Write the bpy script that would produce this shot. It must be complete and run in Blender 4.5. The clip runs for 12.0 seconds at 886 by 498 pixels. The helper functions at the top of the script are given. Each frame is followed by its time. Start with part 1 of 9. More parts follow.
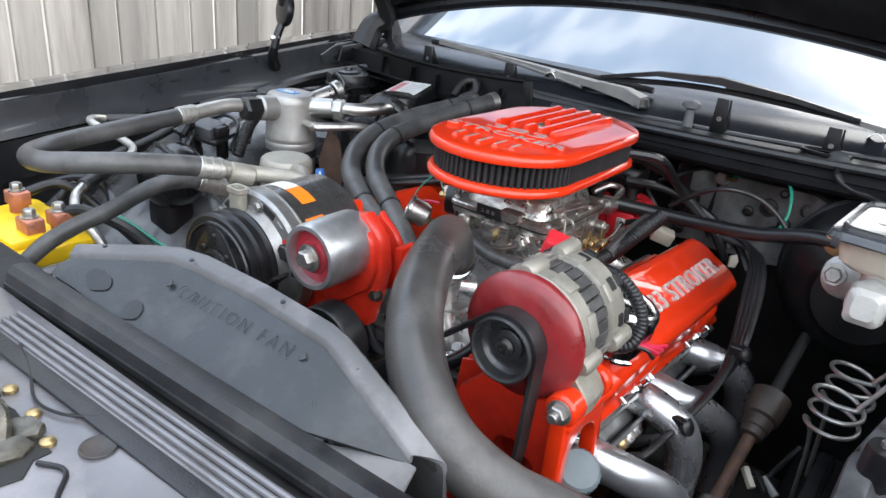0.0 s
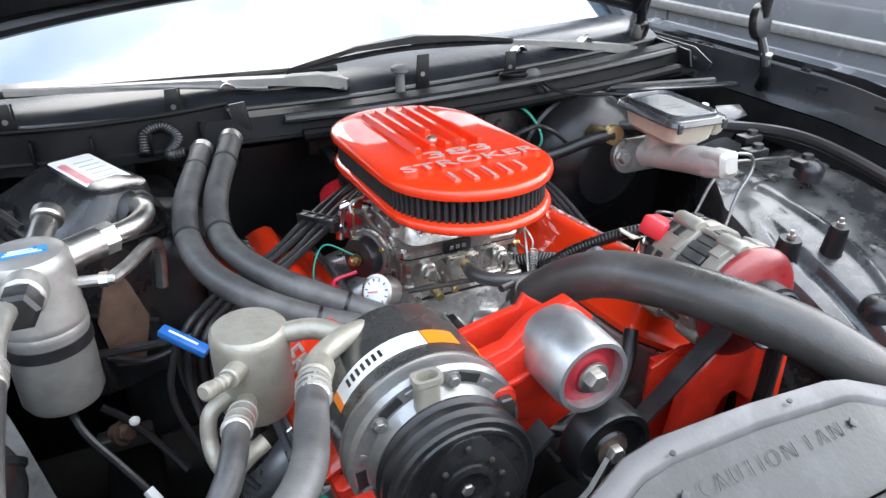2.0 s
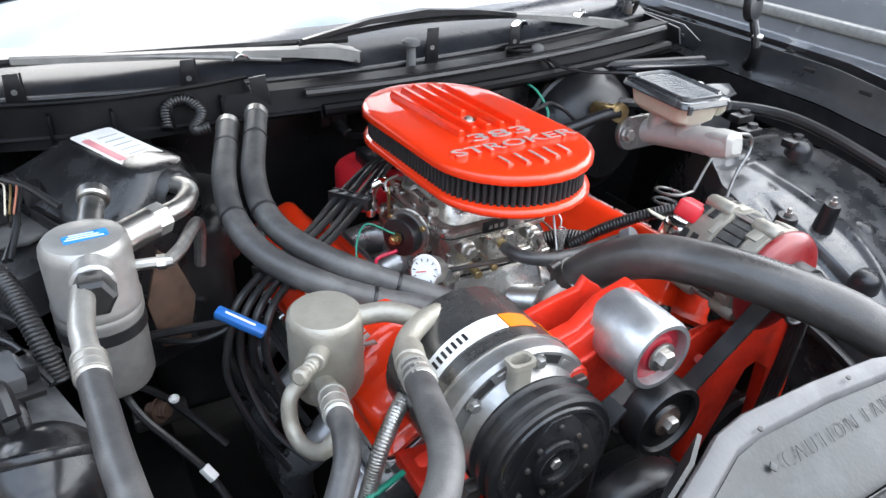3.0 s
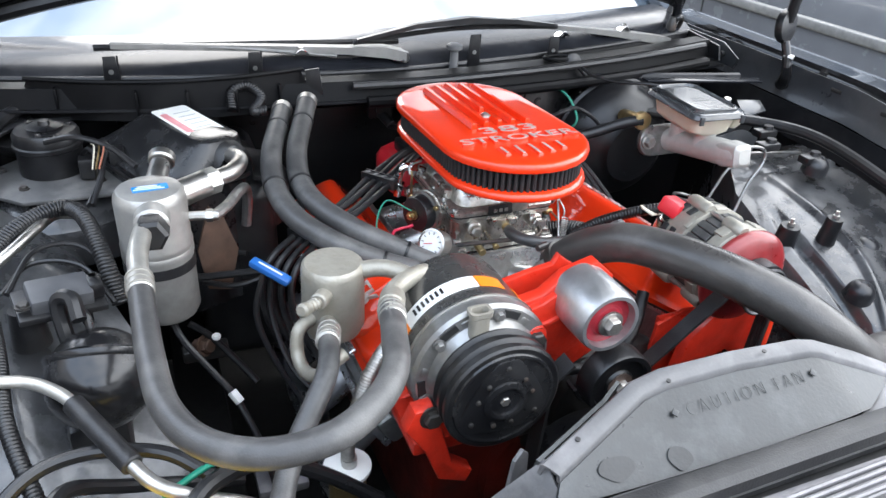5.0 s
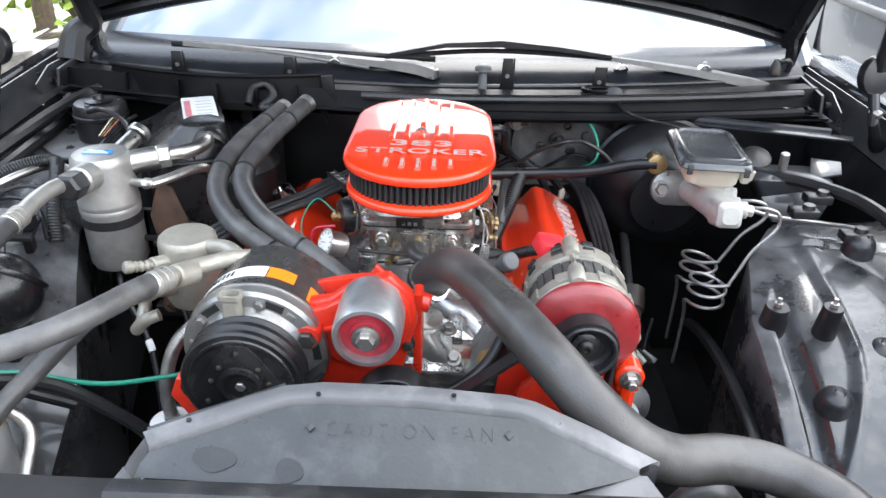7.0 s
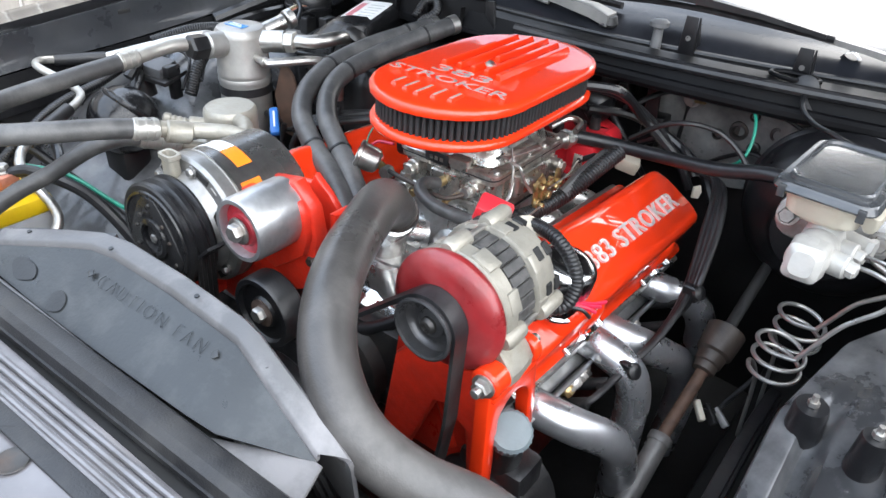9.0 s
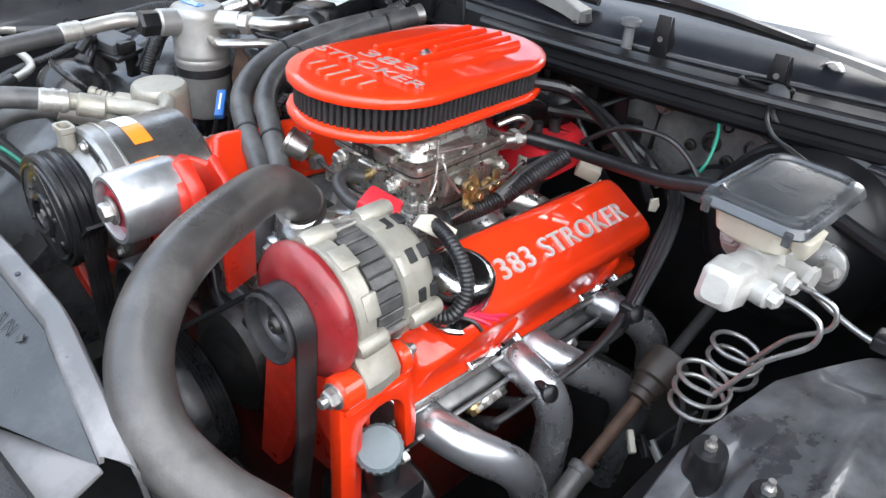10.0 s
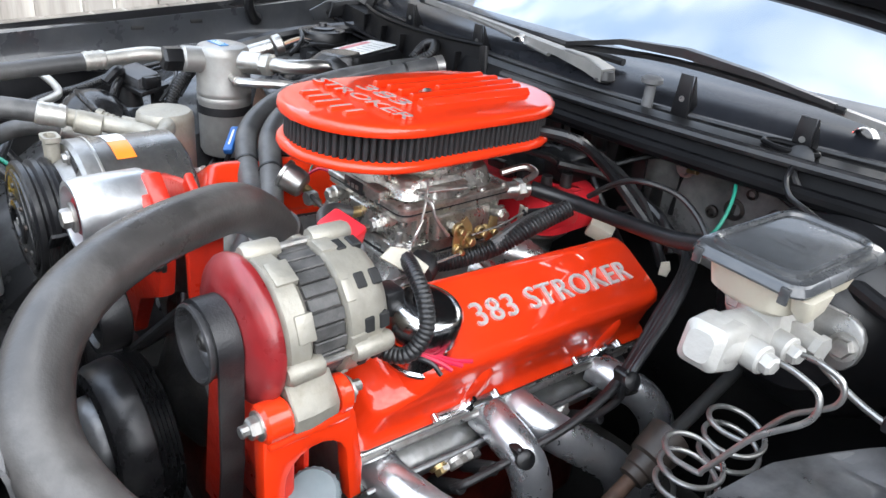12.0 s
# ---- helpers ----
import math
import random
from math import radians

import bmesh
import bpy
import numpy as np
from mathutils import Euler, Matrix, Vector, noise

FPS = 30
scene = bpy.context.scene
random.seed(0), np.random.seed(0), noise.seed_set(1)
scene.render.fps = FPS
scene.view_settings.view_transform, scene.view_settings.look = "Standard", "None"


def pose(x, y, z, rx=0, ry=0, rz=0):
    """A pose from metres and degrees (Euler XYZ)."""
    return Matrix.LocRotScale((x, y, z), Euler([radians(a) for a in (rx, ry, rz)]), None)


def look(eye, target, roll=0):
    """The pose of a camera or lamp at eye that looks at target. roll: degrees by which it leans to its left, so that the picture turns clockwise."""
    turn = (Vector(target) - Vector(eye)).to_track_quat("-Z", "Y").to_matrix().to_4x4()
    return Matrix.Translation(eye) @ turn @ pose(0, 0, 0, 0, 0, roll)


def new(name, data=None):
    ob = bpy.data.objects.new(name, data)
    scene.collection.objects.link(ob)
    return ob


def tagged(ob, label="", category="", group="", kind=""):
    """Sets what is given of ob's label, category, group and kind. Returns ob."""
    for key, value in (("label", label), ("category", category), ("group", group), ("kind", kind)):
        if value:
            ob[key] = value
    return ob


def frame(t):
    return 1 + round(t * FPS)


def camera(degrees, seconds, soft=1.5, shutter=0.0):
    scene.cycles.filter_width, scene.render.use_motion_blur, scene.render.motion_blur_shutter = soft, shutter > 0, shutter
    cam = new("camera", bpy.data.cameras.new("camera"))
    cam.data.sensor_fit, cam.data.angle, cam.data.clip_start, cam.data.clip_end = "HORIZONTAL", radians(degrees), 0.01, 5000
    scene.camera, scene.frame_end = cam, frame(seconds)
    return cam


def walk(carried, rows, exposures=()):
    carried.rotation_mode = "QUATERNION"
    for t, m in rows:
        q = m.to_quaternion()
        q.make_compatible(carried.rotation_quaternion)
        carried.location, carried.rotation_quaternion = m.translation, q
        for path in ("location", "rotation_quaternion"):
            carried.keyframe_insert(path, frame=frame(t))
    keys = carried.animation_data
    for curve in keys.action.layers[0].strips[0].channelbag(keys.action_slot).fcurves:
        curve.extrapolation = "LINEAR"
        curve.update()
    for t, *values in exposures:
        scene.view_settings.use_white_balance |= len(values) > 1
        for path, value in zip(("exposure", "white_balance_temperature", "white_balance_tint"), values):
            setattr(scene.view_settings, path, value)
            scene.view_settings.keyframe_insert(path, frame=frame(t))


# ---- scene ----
cam = camera(62.8, 12.0)
PATH = [
    (0, (0.461, -0.84, 1.224), (-0.607, 0.653, 0.431), 5.3),
    (0.5, (0.182, -0.884, 1.243), (-0.489, 0.813, 0.424), 2.7),
    (1, (-0.075, -0.898, 1.259), (-0.161, 0.92, 0.43), 2.3),
    (1.5, (-0.228, -0.857, 1.249), (0.104, 0.919, 0.391), -0.5),
    (2, (-0.343, -0.768, 1.283), (0.407, 0.847, 0.372), -0.4),
    (2.5, (-0.425, -0.711, 1.308), (0.591, 0.736, 0.374), 2.8),
    (3, (-0.461, -0.717, 1.315), (0.431, 0.76, 0.305), 2.7),
    (3.2, (-0.462, -0.751, 1.33), (0.379, 0.747, 0.306), 2.9),
    (4.8, (-0.441, -0.864, 1.35), (0.284, 0.695, 0.328), 3.9),
    (5, (-0.436, -0.869, 1.347), (0.263, 0.713, 0.343), 3.5),
    (5.5, (-0.407, -0.889, 1.347), (0.219, 0.761, 0.407), 2.7),
    (6, (-0.283, -0.949, 1.355), (0.132, 0.795, 0.469), 2.6),
    (6.5, (-0.086, -1.008, 1.353), (0.064, 0.766, 0.441), 1.3),
    (7, (0.062, -0.971, 1.34), (0.012, 0.788, 0.389), 1.6),
    (7.5, (0.178, -0.908, 1.322), (-0.081, 0.798, 0.311), 3.5),
    (7.7, (0.22, -0.883, 1.311), (-0.155, 0.787, 0.277), 3.5),
    (9.3, (0.529, -0.718, 1.298), (-0.528, 0.595, 0.222), 3.4),
    (9.5, (0.544, -0.69, 1.299), (-0.534, 0.607, 0.224), 3.8),
    (10, (0.582, -0.617, 1.271), (-0.517, 0.661, 0.195), 4.5),
    (10.5, (0.579, -0.544, 1.234), (-0.547, 0.722, 0.171), 5.2),
    (11, (0.588, -0.499, 1.215), (-0.654, 0.738, 0.25), 6.2),
    (11.5, (0.617, -0.524, 1.213), (-0.678, 0.715, 0.326), 6.7),
    (12, (0.627, -0.541, 1.215), (-0.674, 0.69, 0.325), 6.0),
]
walk(cam, [(t, look(eye, target, roll)) for t, eye, target, roll in PATH], [(0, -0.50), (0.5, -0.35), (1.0, -0.15), (2.0, 0.0), (7.5, 0.0), (9.5, -0.05), (12, -0.10)])

# --- world: bright broken cloud; the veiled sun stands behind the car, so the raised bonnet shades the engine ---
world = bpy.data.worlds.new("sky")
scene.world = world
world.use_nodes = True
wt = world.node_tree
wt.nodes.clear()
w_out = wt.nodes.new("ShaderNodeOutputWorld")
w_bg = wt.nodes.new("ShaderNodeBackground")
w_sky = wt.nodes.new("ShaderNodeTexSky")
w_sky.sky_type = "NISHITA"
w_sky.sun_disc = False
w_sky.sun_elevation = radians(54)
w_sky.sun_rotation = radians(5)
w_co = wt.nodes.new("ShaderNodeTexCoord")
w_map = wt.nodes.new("ShaderNodeMapping")
w_map.inputs["Scale"].default_value = (0.9, 4.2, 3.6)
w_map.inputs["Location"].default_value = (1.9, 0.7, 0.4)
w_noise = wt.nodes.new("ShaderNodeTexNoise")
w_noise.inputs["Scale"].default_value = 1.3
w_noise.inputs["Detail"].default_value = 5
w_ramp = wt.nodes.new("ShaderNodeValToRGB")
w_ramp.color_ramp.elements[0].position = 0.38
w_ramp.color_ramp.elements[0].color = (0.5, 0.5, 0.5, 1)
w_ramp.color_ramp.elements[1].position = 0.55
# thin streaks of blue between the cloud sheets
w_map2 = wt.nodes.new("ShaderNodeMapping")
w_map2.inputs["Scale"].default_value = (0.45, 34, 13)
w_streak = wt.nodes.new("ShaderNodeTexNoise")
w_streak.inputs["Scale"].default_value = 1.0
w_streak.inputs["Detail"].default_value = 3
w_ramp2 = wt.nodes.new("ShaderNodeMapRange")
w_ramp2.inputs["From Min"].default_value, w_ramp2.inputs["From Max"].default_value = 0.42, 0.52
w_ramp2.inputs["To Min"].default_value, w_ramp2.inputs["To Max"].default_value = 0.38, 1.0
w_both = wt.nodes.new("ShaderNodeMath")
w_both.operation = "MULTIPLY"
# the cloud thins out towards the passenger's side
w_side = wt.nodes.new("ShaderNodeVectorMath")
w_side.operation = "DOT_PRODUCT"
w_side.inputs[1].default_value = (1, 0.35, 0)
w_thin = wt.nodes.new("ShaderNodeMapRange")
w_thin.inputs["From Min"].default_value, w_thin.inputs["From Max"].default_value = -0.28, 0.02
w_thin.inputs["To Min"].default_value, w_thin.inputs["To Max"].default_value = 0.40, 1.0
# pale haze over the blue
w_haze = wt.nodes.new("ShaderNodeMix")
w_haze.data_type, w_haze.blend_type = "RGBA", "ADD"
w_haze.inputs["Factor"].default_value = 1.0
w_haze.inputs["B"].default_value = (7, 11, 17, 1)
w_cover = wt.nodes.new("ShaderNodeMath")
w_cover.operation = "MULTIPLY"
w_mix = wt.nodes.new("ShaderNodeMix")
w_mix.data_type = "RGBA"
w_mix.inputs["B"].default_value = (58, 58.5, 59.3, 1)
wt.links.new(w_co.outputs["Generated"], w_map.inputs["Vector"])
wt.links.new(w_map.outputs["Vector"], w_noise.inputs["Vector"])
wt.links.new(w_noise.outputs["Fac"], w_ramp.inputs["Fac"])
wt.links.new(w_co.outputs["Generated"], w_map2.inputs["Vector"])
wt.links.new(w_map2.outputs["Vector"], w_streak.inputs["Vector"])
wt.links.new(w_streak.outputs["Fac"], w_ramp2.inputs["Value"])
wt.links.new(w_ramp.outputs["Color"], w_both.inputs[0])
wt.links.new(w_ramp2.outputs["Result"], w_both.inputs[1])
wt.links.new(w_co.outputs["Generated"], w_side.inputs[0])
wt.links.new(w_side.outputs["Value"], w_thin.inputs["Value"])
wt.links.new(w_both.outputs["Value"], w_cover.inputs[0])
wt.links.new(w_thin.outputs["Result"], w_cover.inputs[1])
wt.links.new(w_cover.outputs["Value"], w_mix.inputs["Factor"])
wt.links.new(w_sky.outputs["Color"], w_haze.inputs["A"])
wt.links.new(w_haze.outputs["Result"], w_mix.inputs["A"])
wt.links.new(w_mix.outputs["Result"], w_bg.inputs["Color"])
wt.links.new(w_bg.outputs["Background"], w_out.inputs["Surface"])
w_bg.inputs["Strength"].default_value = 0.15
sun = new("sun", bpy.data.lights.new("sun", "SUN"))
sun.data.energy = 3.0
sun.data.angle = radians(28)
sun.data.color = (1.0, 0.98, 0.95)
sun.matrix_world = look((0.25, 2.9, 4.0), (0, 0, 0))


# --- materials ---
def mat(name, color, rough=0.5, metal=0.0, var=0.15, scale=40.0, bump=0.1, bscale=300.0, coat=0.0, spec=0.5, rvar=0.12, dirt=None, dscale=9.0, damount=0.5):
    """Two scales of colour and gloss variation, fine relief, and optional dirt patches of another colour."""
    m = bpy.data.materials.new(name)
    m.use_nodes = True
    nt = m.node_tree
    b = nt.nodes["Principled BSDF"]
    co = nt.nodes.new("ShaderNodeTexCoord")
    n1 = nt.nodes.new("ShaderNodeTexNoise")
    n1.inputs["Scale"].default_value = scale
    n1.inputs["Detail"].default_value = 6
    nt.links.new(co.outputs["Object"], n1.inputs["Vector"])
    r1 = nt.nodes.new("ShaderNodeMapRange")
    r1.inputs["From Min"].default_value, r1.inputs["From Max"].default_value = 0.3, 0.7
    r1.inputs["To Min"].default_value, r1.inputs["To Max"].default_value = 1 - var, 1 + var
    nt.links.new(n1.outputs["Fac"], r1.inputs["Value"])
    mul = nt.nodes.new("ShaderNodeMix")
    mul.data_type, mul.blend_type = "RGBA", "MULTIPLY"
    mul.inputs["Factor"].default_value = 1
    mul.inputs["A"].default_value = (*color, 1)
    nt.links.new(r1.outputs["Result"], mul.inputs["B"])
    out = mul.outputs["Result"]
    n3 = nt.nodes.new("ShaderNodeTexNoise")
    n3.inputs["Scale"].default_value = dscale
    n3.inputs["Detail"].default_value = 8
    n3.inputs["Roughness"].default_value = 0.65
    nt.links.new(co.outputs["Object"], n3.inputs["Vector"])
    if dirt:
        r3 = nt.nodes.new("ShaderNodeMapRange")
        r3.inputs["From Min"].default_value, r3.inputs["From Max"].default_value = 0.48, 0.68
        r3.inputs["To Max"].default_value = damount
        nt.links.new(n3.outputs["Fac"], r3.inputs["Value"])
        dm = nt.nodes.new("ShaderNodeMix")
        dm.data_type = "RGBA"
        dm.inputs["B"].default_value = (*dirt, 1)
        nt.links.new(r3.outputs["Result"], dm.inputs["Factor"])
        nt.links.new(out, dm.inputs["A"])
        out = dm.outputs["Result"]
    nt.links.new(out, b.inputs["Base Color"])
    r2 = nt.nodes.new("ShaderNodeMapRange")
    r2.inputs["From Min"].default_value, r2.inputs["From Max"].default_value = 0.3, 0.7
    r2.inputs["To Min"].default_value, r2.inputs["To Max"].default_value = max(0.02, rough - rvar), min(1, rough + rvar)
    nt.links.new(n3.outputs["Fac"], r2.inputs["Value"])
    nt.links.new(r2.outputs["Result"], b.inputs["Roughness"])
    b.inputs["Metallic"].default_value = metal
    b.inputs["Coat Weight"].default_value = coat
    b.inputs["Coat Roughness"].default_value = 0.06
    b.inputs["Specular IOR Level"].default_value = spec
    if bump:
        n2 = nt.nodes.new("ShaderNodeTexNoise")
        n2.inputs["Scale"].default_value = bscale
        n2.inputs["Detail"].default_value = 3
        nt.links.new(co.outputs["Object"], n2.inputs["Vector"])
        bp = nt.nodes.new("ShaderNodeBump")
        bp.inputs["Strength"].default_value = bump
        bp.inputs["Distance"].default_value = 0.002
        nt.links.new(n2.outputs["Fac"], bp.inputs["Height"])
        nt.links.new(bp.outputs["Normal"], b.inputs["Normal"])
    return m


RED = mat("engine_orange_paint", (0.74, 0.036, 0.006), 0.38, 0, 0.05, 20, 0.04, 60, coat=1.0, spec=0.15, rvar=0.05)
RED.node_tree.nodes["Principled BSDF"].inputs["Coat IOR"].default_value = 1.5
RED.node_tree.nodes["Principled BSDF"].inputs["Coat Roughness"].default_value = 0.035
REDC = mat("cast_orange_paint", (0.60, 0.028, 0.012), 0.34, 0, 0.12, 30, 0.35, 120, coat=0.25, dirt=(0.22, 0.015, 0.01), dscale=14, damount=0.5)
FANRED = mat("faded_red_fan", (0.20, 0.014, 0.016), 0.34, 0, 0.25, 30, 0.15, 120, coat=0.25, rvar=0.14, dirt=(0.26, 0.06, 0.06), dscale=16, damount=0.5)
BLACKPAINT = mat("satin_black_paint", (0.008, 0.008, 0.009), 0.36, 0, 0.3, 14, 0.12, 180, spec=0.4, dirt=(0.035, 0.033, 0.030), dscale=11, damount=0.3)
BLACKGLOSS = mat("gloss_black_paint", (0.01, 0.01, 0.011), 0.12, 0, 0.2, 14, 0.02, 60, coat=1.0, rvar=0.06, dirt=(0.04, 0.04, 0.038), damount=0.2)
BLACKGLOSS2 = mat("moulded_black_plastic", (0.010, 0.010, 0.011), 0.24, 0, 0.25, 20, 0.06, 200, dirt=(0.06, 0.059, 0.058), dscale=12, damount=0.35)
BLACKPL = mat("black_plastic", (0.009, 0.009, 0.010), 0.36, 0, 0.25, 40, 0.15, 400, dirt=(0.05, 0.048, 0.044), dscale=13, damount=0.3)
RUBBER = mat("black_rubber", (0.012, 0.012, 0.013), 0.44, 0, 0.25, 50, 0.2, 500, dirt=(0.06, 0.058, 0.055), dscale=20, damount=0.4)
HOSE = mat("grey_black_hose_rubber", (0.048, 0.047, 0.047), 0.40, 0, 0.2, 60, 0.15, 600, dirt=(0.165, 0.16, 0.152), dscale=11, damount=0.6)
CABLE = mat("black_cable", (0.011, 0.011, 0.012), 0.36, 0, 0.2, 60, 0.05, 600, spec=0.45)
SHROUD = mat("grey_shroud_plastic", (0.020, 0.0225, 0.024), 0.36, 0, 0.35, 12, 0.15, 260, rvar=0.12, dirt=(0.068, 0.071, 0.072), dscale=24, damount=0.5)
RADHOSE = mat("dusty_radiator_hose_rubber", (0.042, 0.039, 0.037), 0.36, 0, 0.2, 40, 0.12, 400, dirt=(0.135, 0.127, 0.119), dscale=9, damount=0.6)
ALU = mat("cast_aluminium", (0.56, 0.545, 0.515), 0.36, 1.0, 0.10, 60, 0.12, 420, dirt=(0.30, 0.28, 0.25), dscale=30, damount=0.6)
ALUW = mat("oxidised_aluminium", (0.43, 0.415, 0.38), 0.42, 0.7, 0.10, 60, 0.3, 160, dirt=(0.33, 0.30, 0.26), dscale=26, damount=0.55)
POLISH = mat("polished_aluminium", (0.60, 0.595, 0.58), 0.30, 0.9, 0.12, 50, 0.3, 60, rvar=0.10, dirt=(0.26, 0.235, 0.19), dscale=30, damount=0.45)
HEADM = mat("machined_head_aluminium", (0.29, 0.288, 0.282), 0.40, 0.75, 0.14, 60, 0.25, 150, dirt=(0.17, 0.155, 0.13), dscale=24, damount=0.5)
SILVERPAINT = mat("silver_letter_paint", (0.60, 0.59, 0.57), 0.35, 0.45, 0.12, 120, 0.1, 200)
CARB = mat("dull_die_cast", (0.52, 0.50, 0.46), 0.32, 0.92, 0.35, 90, 0.4, 170, rvar=0.16, dirt=(0.14, 0.115, 0.08), dscale=46, damount=0.6)
CASTW = mat("pale_matt_casting", (0.32, 0.30, 0.255), 0.48, 0.45, 0.16, 60, 0.4, 150, dirt=(0.20, 0.18, 0.14), dscale=30, damount=0.65)
MCWHITE = mat("white_cast_master_cylinder", (0.42, 0.41, 0.385), 0.5, 0.25, 0.08, 50, 0.25, 200, dirt=(0.36, 0.34, 0.30), dscale=22, damount=0.4)
SHROUDRIM = mat("dusty_shroud_rim", (0.085, 0.084, 0.086), 0.42, 0, 0.15, 20, 0.12, 260, dirt=(0.26, 0.25, 0.25), dscale=9, damount=0.6)
BRUSHED = mat("brushed_aluminium", (0.50, 0.505, 0.51), 0.40, 0.85, 0.14, 60, 0.2, 120, dirt=(0.30, 0.30, 0.31), dscale=22, damount=0.55)
WORN = mat("bare_letter_tops", (0.46, 0.38, 0.36), 0.42, 0.45, 0.25, 160, 0.2, 200)
PUMPPUL = mat("black_pulley_enamel", (0.022, 0.022, 0.024), 0.30, 0.25, 0.2, 40, 0.08, 200, rvar=0.1, dirt=(0.09, 0.088, 0.085), dscale=20, damount=0.4)
JOINM = mat("grey_joiner_plastic", (0.10, 0.10, 0.104), 0.45, 0, 0.15, 40, 0.1, 200)
DRUMM = mat("dark_gunmetal", (0.17, 0.166, 0.16), 0.28, 0.8, 0.2, 50, 0.1, 200, rvar=0.1, dirt=(0.045, 0.042, 0.038), dscale=18, damount=0.45)
HOLDM = mat("worn_chrome_strip", (0.62, 0.62, 0.63), 0.20, 0.95, 0.08, 50, 0.05, 100, rvar=0.1, dirt=(0.3, 0.28, 0.25), dscale=30, damount=0.4)
BRIGHT = mat("bright_cast_aluminium", (0.70, 0.695, 0.68), 0.18, 0.95, 0.1, 45, 0.35, 50, rvar=0.12, dirt=(0.30, 0.27, 0.22), dscale=30, damount=0.4)
ACCM = mat("satin_bare_aluminium", (0.35, 0.34, 0.32), 0.40, 0.55, 0.12, 50, 0.2, 140, rvar=0.08, dirt=(0.27, 0.25, 0.22), dscale=14, damount=0.5)
HUBM = mat("worn_grey_hub", (0.16, 0.16, 0.165), 0.34, 0.6, 0.2, 50, 0.1, 200, dirt=(0.08, 0.078, 0.075), dscale=24, damount=0.5)
CHROME = mat("chrome", (0.86, 0.86, 0.87), 0.05, 1.0, 0.03, 50, 0.0, rvar=0.03)
CAPCHROME = mat("worn_chrome", (0.62, 0.62, 0.62), 0.17, 1.0, 0.08, 60, 0.12, 60, rvar=0.06, dirt=(0.30, 0.29, 0.28), dscale=26, damount=0.4)
FLANGEM = mat("stained_flange_steel", (0.26, 0.265, 0.27), 0.38, 0.75, 0.2, 40, 0.3, 90, dirt=(0.11, 0.105, 0.10), dscale=22, damount=0.6)
HEADER = mat("ceramic_coated_header", (0.54, 0.55, 0.57), 0.30, 0.85, 0.08, 40, 0.05, 90, dirt=(0.35, 0.34, 0.36), dscale=16, damount=0.4)
STEEL = mat("worn_steel", (0.45, 0.44, 0.42), 0.38, 0.9, 0.2, 70, 0.15, 200, dirt=(0.20, 0.15, 0.11), dscale=40, damount=0.5)
DARKSTEEL = mat("dark_steel", (0.055, 0.053, 0.051), 0.42, 0.6, 0.25, 60, 0.2, 200, dirt=(0.10, 0.06, 0.04), dscale=30, damount=0.5)
RIDGE = mat("dull_grey_ridge", (0.17, 0.165, 0.17), 0.35, 0.4, 0.15, 40, 0.1, 200, dirt=(0.08, 0.075, 0.07), dscale=14)
IDLERRED = mat("grimy_red_centre", (0.36, 0.022, 0.035), 0.42, 0, 0.2, 40, 0.15, 200, dirt=(0.10, 0.02, 0.02), dscale=30, damount=0.6)
LINEM = mat("dull_brake_line_steel", (0.30, 0.295, 0.285), 0.34, 0.8, 0.15, 80, 0.1, 200, dirt=(0.15, 0.13, 0.10), dscale=30)
BRASS = mat("yellow_zinc", (0.42, 0.31, 0.15), 0.38, 0.9, 0.15, 80, 0.1, 200)
COPPER = mat("dull_copper_terminal", (0.50, 0.20, 0.13), 0.45, 0.5, 0.2, 90, 0.3, 200)
RUST = mat("rusty_iron", (0.085, 0.048, 0.032), 0.7, 0.2, 0.4, 60, 0.4, 120, dirt=(0.04, 0.03, 0.025), dscale=30)
PULLEYM = mat("worn_pulley_steel", (0.075, 0.075, 0.078), 0.34, 0.6, 0.2, 60, 0.15, 200, dirt=(0.035, 0.034, 0.033), dscale=26, damount=0.5)
SPLASH = mat("oily_splash", (0.009, 0.010, 0.011), 0.42, 0, 0.3, 60, 0.15, 260)
SLEEVE = mat("scuffed_grey_sleeve", (0.12, 0.115, 0.11), 0.45, 0.3, 0.35, 60, 0.3, 120, dirt=(0.05, 0.045, 0.04), dscale=30, damount=0.6)
BOOT = mat("brown_black_boot_rubber", (0.034, 0.026, 0.021), 0.5, 0, 0.3, 40, 0.2, 200, dirt=(0.07, 0.055, 0.045), dscale=24, damount=0.5)
SEATM = mat("brown_stained_steel", (0.16, 0.115, 0.095), 0.45, 0.5, 0.25, 90, 0.2, 200)
STATOR = mat("dull_laminated_steel", (0.075, 0.073, 0.071), 0.5, 0.4, 0.3, 80, 0.3, 300, dirt=(0.14, 0.13, 0.12), dscale=40, damount=0.5)
CREAM = mat("cream_plastic", (0.52, 0.48, 0.39), 0.5, 0, 0.08, 30, 0.1, 200, dirt=(0.40, 0.33, 0.22), dscale=18, damount=0.5)
WHITE = mat("white_plastic", (0.78, 0.77, 0.74), 0.4, 0, 0.05, 40, 0.05, 200)
LABELW = mat("white_label", (0.75, 0.75, 0.73), 0.35, 0, 0.05, 60, 0.0)
LABELO = mat("orange_label", (0.80, 0.20, 0.015), 0.35, 0, 0.05, 60, 0.0)
LABELB = mat("blue_label", (0.03, 0.22, 0.55), 0.3, 0, 0.08, 90, 0.0)
